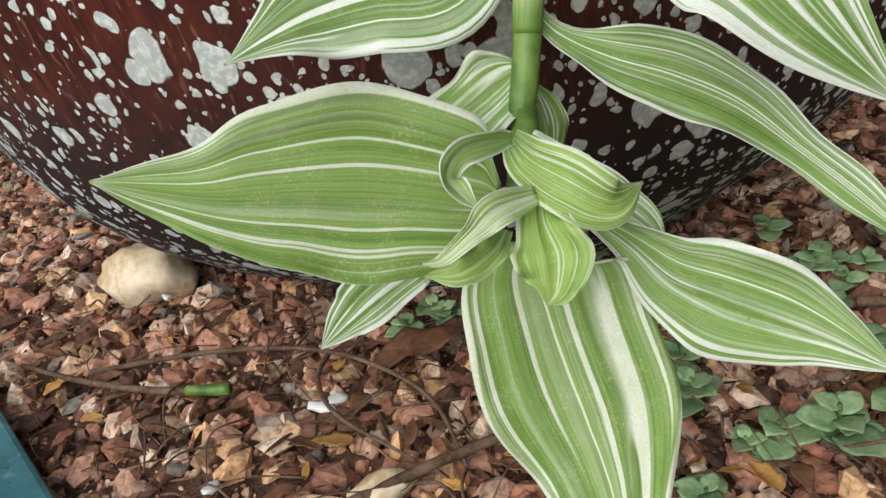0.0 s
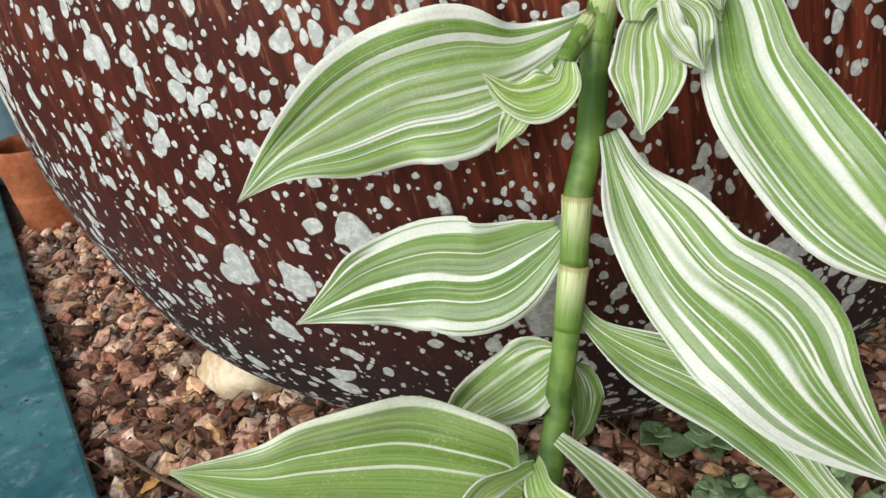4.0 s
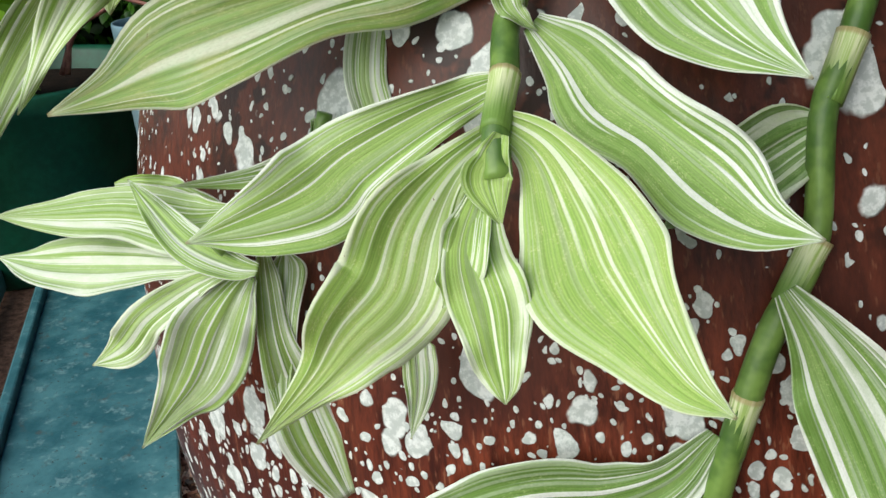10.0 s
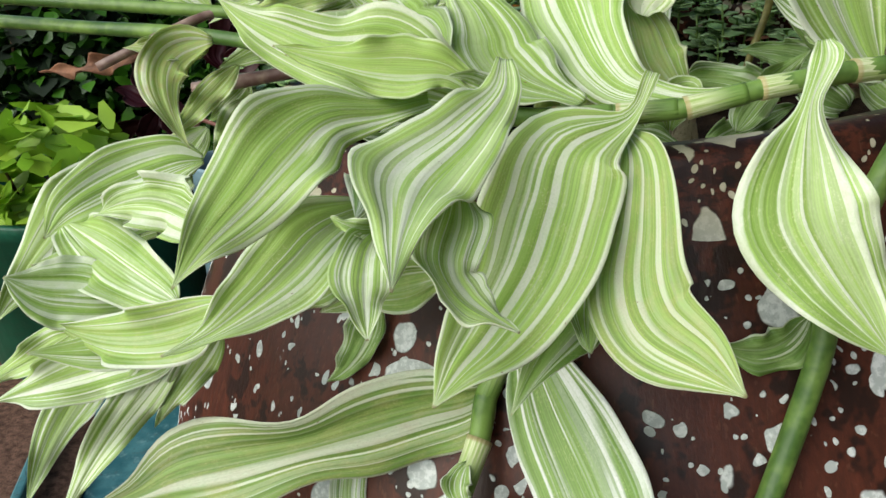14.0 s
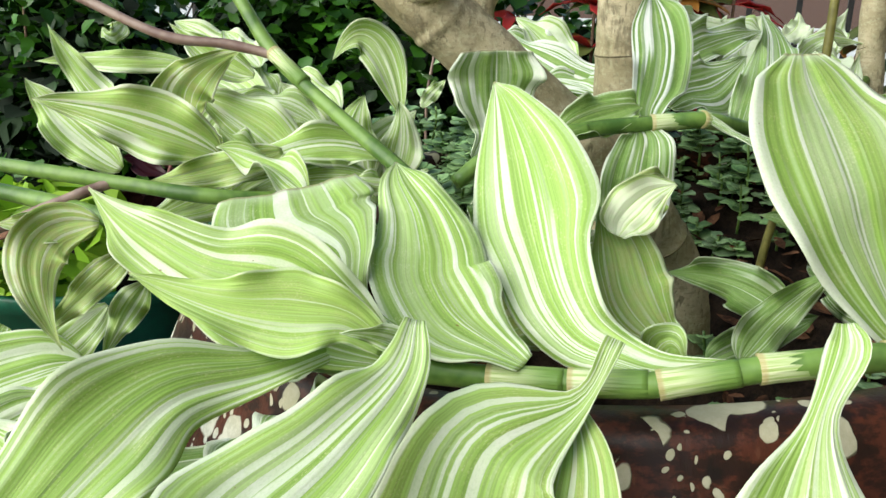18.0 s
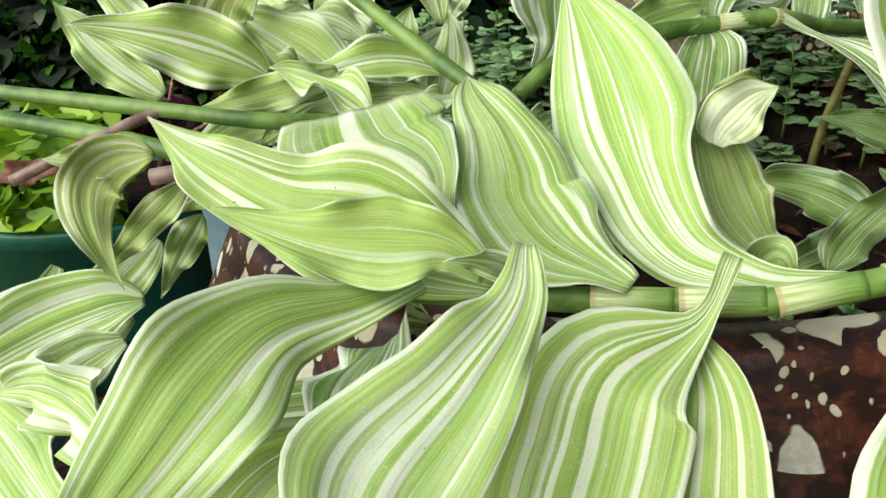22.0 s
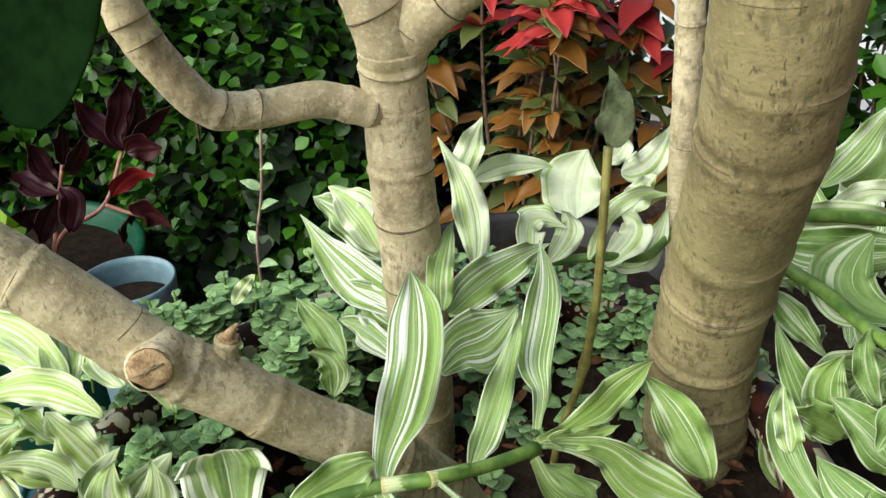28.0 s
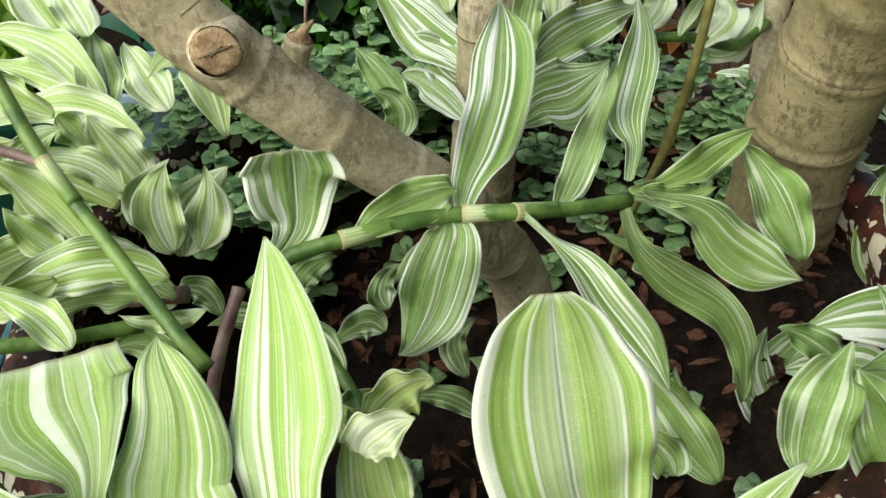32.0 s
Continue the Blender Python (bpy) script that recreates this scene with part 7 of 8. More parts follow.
leaf(trail_f, (-0.0520, 0.5399, 0.6303), (-0.0773, 0.5454, 0.6368), (-0.0961, 0.5270, 0.6263), 0.0165, (0.1368, -0.6892, 0.7115), 0.25, 0.003, 0, (0.24, 0.32, 0.1))
leaf(trail_f, (-0.0932, 0.5418, 0.6255), (-0.1137, 0.5467, 0.6280), (-0.1302, 0.5345, 0.6239), 0.0158, (0.0999, -0.6726, 0.7333), 0.25, 0.003, 0, (0.24, 0.32, 0.1))
leaf(trail_f, (-0.1265, 0.5402, 0.6284), (-0.1395, 0.5409, 0.6382), (-0.1510, 0.5314, 0.6339), 0.0144, (0.3712, -0.5940, 0.7137), 0.25, 0.003, 0, (0.29, 0.32, 0.1))
leaf(trail_f, (-0.0351, 0.5416, 0.6210), (-0.0411, 0.5258, 0.6227), (-0.0520, 0.5118, 0.6124), 0.0157, (0.4217, -0.4660, 0.7779), 0.25, 0.003, 0, (0.29, 0.22, 0.1))
leaf(trail_f, (-0.1063, 0.4933, 0.6431), (-0.1219, 0.4904, 0.6498), (-0.1343, 0.4807, 0.6460), 0.0154, (0.3378, -0.5751, 0.7451), 0.25, 0.003, 0, (0.34, 0.32, 0.1))
stem(trail_f, [(-0.0239, 0.5222, 0.6239), (-0.0514, 0.5385, 0.6281), (-0.0811, 0.5471, 0.6414), (-0.0898, 0.5449, 0.6620)], 0.0032, stem_green)
stem(trail_f, [(-0.0719, 0.4755, 0.6498), (-0.0875, 0.5017, 0.6583), (-0.0944, 0.5225, 0.6718)], 0.003, stem_purple)
# lower right leaves, again coloured dark for the shade there
leaf(trail_h, (0.1344, 0.7272, 0.7157), (0.1549, 0.6972, 0.6889), (0.1961, 0.6758, 0.6782), 0.0158, (-0.1500, -0.6939, 0.7043), 0.2, 0.003, 0, (0.15, 0.15, 0.02))
leaf(trail_h, (0.1652, 0.7573, 0.6703), (0.1447, 0.7606, 0.6959), (0.1238, 0.7696, 0.7315), 0.0230, (0.1953, -0.9276, 0.3184), 0.2, 0.003, 0, (0.15, 0.20, 0.02))
leaf(trail_h, (0.2070, 0.6344, 0.6854), (0.1751, 0.6215, 0.6951), (0.1442, 0.5996, 0.6886), 0.0207, (0.3914, -0.6469, 0.6545), 0.2, 0.003, 0, (0.15, 0.20, 0.02))
leaf(trail_h, (0.2013, 0.6845, 0.6877), (0.1795, 0.6883, 0.6935), (0.1587, 0.6967, 0.7061), 0.0261, (0.0033, -0.8314, 0.5556), 0.2, 0.003, 0, (0.15, 0.05, 0.02))
leaf(trail_h, (0.1861, 0.6397, 0.6710), (0.1846, 0.6614, 0.6872), (0.1841, 0.6845, 0.7045), 0.0197, (-0.0111, -0.5982, 0.8013), 0.2, 0.003, 0, (0.15, 0.10, 0.02))
leaf(trail_h, (0.2053, 0.7251, 0.6863), (0.1825, 0.7337, 0.7012), (0.1588, 0.7391, 0.7117), 0.0280, (0.0098, -0.8676, 0.4971), 0.2, 0.003, 0, (0.15, 0.00, 0.02))
leaf(trail_h, (0.1719, 0.6334, 0.6744), (0.1594, 0.6551, 0.6793), (0.1430, 0.6733, 0.6823), 0.0167, (-0.3366, -0.4119, 0.8468), 0.2, 0.003, 0, (0.15, 0.10, 0.02))
leaf(trail_h, (0.1452, 0.6434, 0.6518), (0.1277, 0.6405, 0.6641), (0.1122, 0.6344, 0.6689), 0.0165, (0.4638, -0.7242, 0.5103), 0.2, 0.003, 0, (0.15, 0.20, 0.02))
leaf(trail_h, (0.1917, 0.7880, 0.6960), (0.1694, 0.7818, 0.7073), (0.1473, 0.7689, 0.7073), 0.0240, (0.4474, -0.8028, 0.3941), 0.2, 0.003, 0, (0.15, 0.10, 0.02))
leaf(trail_h, (0.1730, 0.7539, 0.6789), (0.1566, 0.7527, 0.7038), (0.1625, 0.7626, 0.7256), 0.0248, (0.1208, -0.9707, 0.2077), 0.2, 0.003, 0, (0.35, -0.6, 0.02))
leaf(trail_h, (0.1730, 0.7539, 0.6789), (0.1768, 0.7612, 0.6983), (0.1820, 0.7658, 0.7119), 0.0233, (-0.0248, -0.9380, 0.3456), 0.2, 0.003, 0, (0.35, -0.6, 0.02))
leaf(trail_h, (0.1703, 0.7523, 0.6789), (0.1541, 0.7447, 0.6927), (0.1431, 0.7350, 0.6982), 0.0233, (0.6371, -0.7338, 0.2358), 0.2, 0.003, 0, (0.35, -0.6, 0.02))
leaf(trail_e, (-0.1045, 0.4943, 0.6907), (-0.1345, 0.4760, 0.6942), (-0.1578, 0.4453, 0.6756), 0.0192, (0.4919, -0.6959, 0.5232), 0.25, 0.004, 0, (0.90, 0.65, 0.05))
leaf(trail_e, (-0.1278, 0.5023, 0.6848), (-0.1525, 0.4869, 0.6872), (-0.1733, 0.4627, 0.6747), 0.0161, (0.4887, -0.6947, 0.5277), 0.25, 0.004, 0, (0.96, 0.55, 0.05))
leaf(trail_e, (-0.0802, 0.4891, 0.6902), (-0.0926, 0.4772, 0.6860), (-0.1068, 0.4694, 0.6887), 0.0081, (0.4360, -0.6347, 0.6380), 0.25, 0.004, 0, (0.98, 0.95, 0.05))
leaf(trail_e, (-0.1107, 0.4490, 0.6846), (-0.1286, 0.4502, 0.6929), (-0.1513, 0.4451, 0.6975), 0.0164, (0.3110, -0.4265, 0.8493), 0.25, 0.004, 0, (0.98, 0.75, 0.05))
leaf(trail_e, (-0.1614, 0.4933, 0.6755), (-0.1780, 0.4887, 0.6845), (-0.1932, 0.4868, 0.6957), 0.0161, (0.5443, -0.4372, 0.7160), 0.25, 0.004, 0, (1.00, 0.75, 0.05))
leaf(trail_e, (-0.2104, 0.3971, 0.6674), (-0.2323, 0.3885, 0.6605), (-0.2645, 0.3819, 0.6569), 0.0095, (0.2, -0.8, 0.5), 0.5, 0.003, 60, (0.5, 0.2, 1), "dry_tip", dry_leaf)
# ---- the trees in the jar ----
cane_skin = make_stem_material("cane_skin", (0.12, 0.11, 0.03), (0.26, 0.24, 0.07), 0.0)
withered = make_plain("withered_leaf", (0.035, 0.050, 0.022), (0.10, 0.12, 0.065), 60, 0.8, 0.001)
tree_a = empty("frangipani_tree", (0.0874, 0.7821, 0.6159), "thick grey-brown ringed trunk growing out of the jar", "tree", "small trees in the jar")
trunk(tree_a, [(0.0885, 0.7890, 0.4900), (0.0876, 0.7858, 0.5749), (0.0863, 0.7828, 0.6422), (0.0857, 0.7792, 0.6956), (0.0951, 0.7553, 0.7717), (0.1096, 0.7088, 0.8590), (0.1143, 0.6829, 0.9124), (0.1142, 0.6702, 0.9598), (0.1127, 0.6618, 1.0050)], 0.0335, 0.0265, 12, 11, "trunk", olive_bark)
tree_b = empty("frangipani_tree", (-0.0963, 0.7457, 0.6170), "forked grey-brown trunk with a thin side branch", "tree", "small trees in the jar")
trunk(tree_b, [(-0.0945, 0.7570, 0.5000), (-0.0940, 0.7522, 0.6032), (-0.0922, 0.7477, 0.6643), (-0.0921, 0.7435, 0.7278), (-0.0927, 0.7364, 0.7866), (-0.0932, 0.7344, 0.8311), (-0.0910, 0.7283, 0.8721)], 0.0215, 0.0185, 9, 12, "trunk")
trunk(tree_b, [(-0.0922, 0.7320, 0.8493), (-0.0924, 0.7269, 0.8756), (-0.1010, 0.7238, 0.9025), (-0.1125, 0.7209, 0.9326), (-0.1211, 0.7203, 0.9642)], 0.0175, 0.0145, 4, 13, "branch")
trunk(tree_b, [(-0.0942, 0.7325, 0.8523), (-0.0845, 0.7340, 0.8761), (-0.0630, 0.7381, 0.8976), (-0.0321, 0.7464, 0.9220), (-0.0038, 0.7552, 0.9404)], 0.0165, 0.0125, 5, 14, "branch")
trunk(tree_b, [(-0.0926, 0.7310, 0.8358), (-0.1017, 0.7155, 0.8396), (-0.1194, 0.6978, 0.8480), (-0.1400, 0.6738, 0.8474), (-0.1543, 0.6506, 0.8538), (-0.1662, 0.6373, 0.8765), (-0.1774, 0.6306, 0.8993), (-0.1841, 0.6308, 0.9186)], 0.0100, 0.0105, 6, 15, "side_branch")
tree_c = empty("frangipani_tree", (-0.0562, 0.6460, 0.6620), "leaning grey-brown trunk with a sawn branch stub", "tree", "small trees in the jar")
trunk(tree_c, [(-0.0220, 0.7000, 0.5000), (-0.0300, 0.6880, 0.5900), (-0.0499, 0.6611, 0.6420), (-0.0664, 0.6397, 0.6697), (-0.0910, 0.6143, 0.6979), (-0.1178, 0.5900, 0.7289), (-0.1389, 0.5705, 0.7533), (-0.1717, 0.5524, 0.7876), (-0.1963, 0.5394, 0.8104), (-0.2379, 0.5231, 0.8387), (-0.2873, 0.5069, 0.8690)], 0.0175, 0.0165, 10, 16, "trunk")
stub(tree_c, (-0.1394, 0.5744, 0.7533), (-0.1221, 0.5516, 0.7636), 0.0118)
stub(tree_c, (-0.1200, 0.5933, 0.7345), (-0.1138, 0.5960, 0.7564), 0.0068)
link("snag", tube([(-0.1142, 0.5955, 0.7545), (-0.1118, 0.5962, 0.7600), (-0.1072, 0.5975, 0.7662)], lambda u: 0.0040 * (1 - u) ** 0.8 + 0.0003, 8, 10), cut_wood, tree_c, "pale splintered snag")
tree_d = empty("frangipani_tree", (0.0329, 0.9373, 0.6576), "thin grey trunk behind the thick one", "tree", "small trees in the jar")
trunk(tree_d, [(0.0520, 0.8950, 0.5200), (0.0472, 0.9057, 0.6064), (0.0305, 0.9387, 0.6866), (0.0253, 0.9418, 0.7694), (0.0198, 0.9452, 0.8533), (0.0126, 0.9514, 0.9441)], 0.0105, 0.0100, 6, 17, "trunk")
cane = tagged(link("cane", tube([(-0.0020, 0.7540, 0.5200), (0.0050, 0.7587, 0.6086), (0.0154, 0.7652, 0.6580), (0.0206, 0.7693, 0.7083), (0.0208, 0.7726, 0.7621), (0.0188, 0.7796, 0.8132)], lambda u: 0.0027 + 0.0012 * math.exp(-((u - 0.45) * 40) ** 2), 10, 40), cane_skin), "cut yellow-brown flower stalk with a withered leaf", "stalk")
leaf(cane, (0.0187, 0.7798, 0.8138), (0.0213, 0.7852, 0.8332), (0.0090, 0.8013, 0.8527), 0.022, (0.2, -0.9, 0.3), 0.3, 0.004, 20, (0.1, 0.1, 0.6), "withered_leaf", withered)
big = empty("tree_leaf_pair", (-0.1768, 0.6259, 0.9256), "large smooth green leaves on the branch, one coloured dark as backlit", "leaf")
blade(big, [(-0.1323, 0.5923, 0.9826), (-0.1478, 0.5733, 0.9624), (-0.1479, 0.5613, 0.9396), (-0.1441, 0.5502, 0.9145), (-0.1416, 0.5416, 0.8957), (-0.1405, 0.5362, 0.8843)], [0.0100, 0.0578, 0.0618, 0.0553, 0.0346, 0.0115], (0.3, -0.9, 0.1), 0.1, 0.001, 0, (0.1, 0.1, 0), pleat=0.0, mat=backlit_leaf)
blade(big, [(-0.1493, 0.6207, 0.9587), (-0.1380, 0.6218, 0.9490), (-0.1273, 0.6213, 0.9371), (-0.1209, 0.6192, 0.9265)], [0.0100, 0.0299, 0.0348, 0.0154], (0.3, -0.9, 0.3), 0.1, 0.001, 0, (0.1, 0.1, 0), pleat=0.0, mat=fresh_leaf)
link("leaf_stalk", tube([(-0.1841, 0.6308, 0.9186), (-0.1796, 0.6354, 0.9347), (-0.1763, 0.6418, 0.9553)], 0.0055, 10), stem_green, big)
link("leaf_stalk", tube([(-0.1846, 0.6319, 0.9212), (-0.1700, 0.6412, 0.9477), (-0.1612, 0.6456, 0.9708)], 0.0045, 10), stem_green, big)
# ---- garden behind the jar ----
bush("box_hedge", (-0.95, 1.55, 0), (-0.93, 1.55, 0.42), (0.50, 0.30, 0.62), 12000, 0.028, bush_leaf, 21, "dense dark green small-leaved hedge shrub", 12, (1, 1.7), None, ((inner_shade_leaf, 3600, 0.055),))
bush("box_hedge", (-1.55, 1.35, 0), (-1.5, 1.40, 0.38), (0.45, 0.32, 0.55), 6000, 0.030, bush_leaf, 22, "dense dark green small-leaved hedge shrub", 9, (1, 1.7), None, ((inner_shade_leaf, 3600, 0.055),))
bush("box_hedge", (-0.55, 1.95, 0), (-0.55, 1.98, 0.36), (0.34, 0.24, 0.44), 4500, 0.026, bush_leaf, 23, "low dark green hedge shrub by the fence", 8, (1, 1.7), None, ((inner_shade_leaf, 3600, 0.055),))
bush("green_shrub", (0.14, 2.15, 0), (0.14, 2.15, 0.45), (0.26, 0.22, 0.42), 900, 0.05, bush_leaf, 25, "open green shrub in front of the fence", 8, (1, 1.4))
bush("lime_plant", (-1.10, 1.00, 0.1), (-1.06, 0.98, 0.36), (0.16, 0.12, 0.12), 230, 0.040, lime_leaf, 28, "bright lime-green leafy plant in a green tub", 6, (0.85, 2.7))


def tub(name, at, r, h, mat, label, soil_mat=None):
    th = empty(name, at, label, "pot")
    x, y, z = at
    pr = [(0.01, 0), (r * 0.78, 0), (r * 0.80, 0.006), (r * 0.97, h - 0.03), (r, h - 0.028), (r * 1.02, h - 0.004), (r * 1.01, h), (r * 0.97, h), (r * 0.95, h - 0.01), (r * 0.90, h - 0.06)]
    vs, fs = lathe(pr, 48)
    link("tub_wall", ([(a + x, b + y, c + z) for a, b, c in vs], fs), mat, th)
    vs, fs = lathe([(0.002, h - 0.035), (r * 0.5, h - 0.03), (r * 0.93, h - 0.04)], 32)
    link("tub_soil", ([(a + x, b + y, c + z) for a, b, c in vs], fs), soil_mat or soil_dark, th)
    return th


tub("green_tub", (-1.12, 1.10, 0), 0.24, 0.30, green_plastic, "round green plastic tub with leafy plants")
tub("black_tub", (-0.20, 1.22, 0), 0.20, 0.43, black_plastic, "wide black plastic tub behind the jar")
tub("blue_pot", (-0.730, 1.039, 0), 0.065, 0.397, blue_plastic, "small pale blue-grey plastic pot with soil")
clay = tub("clay_pot", (-0.585, 0.865, 0), 0.045, 0.10, terracotta, "small orange clay pot beside the jar")

# black iron fence and its rails
fence = empty("iron_fence", (-0.5, 2.45, 0), "black iron railing fence", "fence")
FM = Matrix.Translation((-0.6, 2.50, 0)) @ Matrix.Rotation(radians(12), 4, "Z")
for i in range(34):
    x = -2.0 + 0.115 * i
    slab("bar", x - 0.007, x + 0.007, -0.007, 0.007, 0.0, 1.15, black_iron, fence, FM, 0.0015)
for z in (0.10, 0.72, 1.08):
    slab("rail", -2.05, 1.95, 0.009, 0.025, z - 0.014, z + 0.014, black_iron, fence, FM, 0.002)


def rosette(name, at, size, n, seed, mat, label, group, up=0.5):
    """A small creeper shoot: a thread of stem and pairs of round leaves."""
    r2 = random.Random(seed)
    th = empty(name, at, label, "plant", group)
    p = Vector(at)
    top = p + Vector((r2.uniform(-0.3, 0.3) * size, r2.uniform(-0.3, 0.3) * size, size * up))
    link("stem", tube([p, p.lerp(top, 0.5) + Vector((0.001, 0.001, 0)), top], 0.0009, 6, 4), stem_green, th)
    a0 = r2.uniform(0, 6.28)
    for i in range(n):
        a = a0 + i * 2.0 + r2.uniform(-0.3, 0.3)
        k = 0.45 + 0.75 * (1 - i / n)
        c = p.lerp(top, 0.35 + 0.65 * i / n)
        d = Vector((math.cos(a), math.sin(a), 0.05 + 0.35 * i / n))
        t = c + d * size * k
        mvec = c.lerp(t, 0.5) + Vector((0, 0, size * 0.08))
        leaf(th, c, mvec, t, size * k * 0.92, (-d.x * 0.2, -d.y * 0.2 - 0.15, 1), 0.10, 0.0003, 0, (0, 0, 0), "leaf", mat, 8, 6, 0.0008)
    return th


def joined(name, things, mats, label, category):
    """Many small plants as one mesh."""
    vs, fs, idx = [], [], []
    mine = set(things)
    old = [ob for ob in bpy.data.objects if ob.parent in mine]
    for ob in old:
        o = len(vs)
        vs += [tuple(v.co) for v in ob.data.vertices]
        fs += [tuple(o + i for i in f.vertices) for f in ob.data.polygons]
        idx += [0 if ob.name.startswith("stem") else 1] * len(ob.data.polygons)
    bpy.data.batch_remove(old + list(things))
    ob = link(name, (vs, fs), mats)
    ob.data.polygons.foreach_set("material_index", idx)
    return tagged(ob, label, category, kind="stuff")


cg = "creepers on the ground"
creeper_round = make_plain("round_creeper_leaf", (0.15, 0.26, 0.12), (0.34, 0.47, 0.25), 70, 0.5, 0.0004, per="object", spread=0.3)
creeper_mat = make_plain("creeper_mat_leaf", (0.11, 0.22, 0.075), (0.29, 0.44, 0.19), 70, 0.5, 0.0004, per="island", spread=0.35)
for k in range(46):
    r2 = random.Random(k + 300)
    x, y = r2.uniform(0.055, 0.25), r2.uniform(0.27, 0.50)
    rosette("creeping_plant", (x, y, 0.004), r2.uniform(0.012, 0.019), r2.choice([4, 5, 6]), k, creeper_round, "small round-leaved creeper on the gravel", cg, r2.uniform(0.5, 1.3))
for k, (x, y) in enumerate([(-0.055, 0.425), (-0.035, 0.435), (-0.045, 0.445), (-0.025, 0.425)]):
    rosette("creeping_plant", (x, y, 0.004), 0.014, 5, k + 60, creeper_round, "small round-leaved creeper under the jar", cg, 0.8)
# creepers in and behind the jar
cj = "creepers in the jar"
jar_up = Vector((-0.0995, -0.0599, 0.9932))
for k in range(120):
    r2 = random.Random(k + 700)
    a, rr = r2.uniform(-0.8, 3.9), 0.21 * math.sqrt(r2.uniform(0.03, 1.0))
    x, y = rr * math.cos(a), rr * math.sin(a)
    if x - 0.4 * y > -0.12 and k % 6:
        continue
    p = JAR @ Vector((x, y, 0.512 + 0.095 * min(1.0, max(0.0, (-0.65 * x + 0.75 * y) / 0.17))))
    rosette("creeping_plant", p, r2.uniform(0.009, 0.015), r2.choice([5, 6, 7]), k + 100, creeper_round, "small round-leaved creeper growing on the soil of the jar", cj, r2.uniform(0.6, 2.0))
spill = []
for k in range(120):
    r2 = random.Random(k + 1700)
    a, rr = r2.uniform(0.9, 3.4), r2.uniform(0.20, 0.30)
    x, y = -0.05 + rr * math.cos(a), 0.66 + rr * math.sin(a)
    spill += [rosette("creeping_plant", (x, y, 0.640 - 0.9 * max(0.0, rr - 0.235)), r2.uniform(0.009, 0.016), r2.choice([5, 6, 7]), k + 200, creeper_round, "small round-leaved creeper spilling over the rim of the jar", "creepers at the rim", r2.uniform(0.6, 3.0))]
for k in range(150):
    r2 = random.Random(k + 3700)
    a, rr = r2.uniform(1.75, 3.75), r2.uniform(0.185, 0.225)
    p = JAR @ Vector((rr * math.cos(a), rr * math.sin(a), r2.uniform(0.595, 0.648)))
    spill += [rosette("creeping_plant", p, r2.uniform(0.009, 0.016), r2.choice([5, 6, 7]), k + 400, creeper_round, "small round-leaved creeper covering the inner rim of the jar", "creepers at the rim", r2.uniform(0.4, 2.0))]
for k in range(190):
    r2 = random.Random(k + 5700)
    a, rr = r2.uniform(-1.2, 4.2), 0.20 * math.sqrt(r2.uniform(0.02, 1.0))
    x, y = rr * math.cos(a), rr * math.sin(a)
    if x - 0.4 * y > -0.12 and k % 6:
        continue
    p = JAR @ Vector((x, y, 0.510 + 0.095 * min(1.0, max(0.0, (-0.65 * x + 0.75 * y) / 0.17))))
    spill += [rosette("creeping_plant", p, r2.uniform(0.010, 0.018), r2.choice([5, 6, 7]), k + 600, creeper_round, "creeper", cj, r2.uniform(0.6, 2.6))]
je1 = Vector((1, 0, 0)) - jar_up * jar_up.x
je1.normalize()
je2 = jar_up.cross(je1)
for k in range(130):
    r2 = random.Random(k + 7700)
    a, rr = radians(r2.uniform(118, 200)), r2.uniform(0.13, 0.25)
    p = JAR.translation + jar_up * r2.uniform(0.590, 0.652) + (je1 * math.cos(a) + je2 * math.sin(a)) * rr
    spill += [rosette("creeping_plant", p, r2.uniform(0.010, 0.018), r2.choice([5, 6, 7]), k + 900, creeper_round, "creeper", cj, r2.uniform(0.6, 1.6))]
joined("creeper_mat", spill, [stem_green, creeper_mat], "mat of small round-leaved creepers filling the jar", "creeper")
vine = empty("climbing_shoot", (-0.285, 0.815, 0.64), "thin upright shoot with small oval leaves", "plant")
vp = [(-0.285, 0.815, 0.60), (-0.288, 0.82, 0.66), (-0.293, 0.84, 0.70), (-0.301, 0.859, 0.752)]
link("stem", tube(vp, 0.0013, 6, 16), stem_purple, vine)
for i, q in enumerate(spline(vp, 9)[2:]):
    a = i * 2.4
    d = Vector((math.cos(a), math.sin(a) * 0.6, 0.25))
    leaf(vine, q, q + d * 0.010 + Vector((0, 0, 0.002)), q + d * 0.021, 0.010, (0.1, -0.4, 1), 0.2, 0.0002, 0, (0, 0, 0), "leaf", creeper_round, 8, 6)


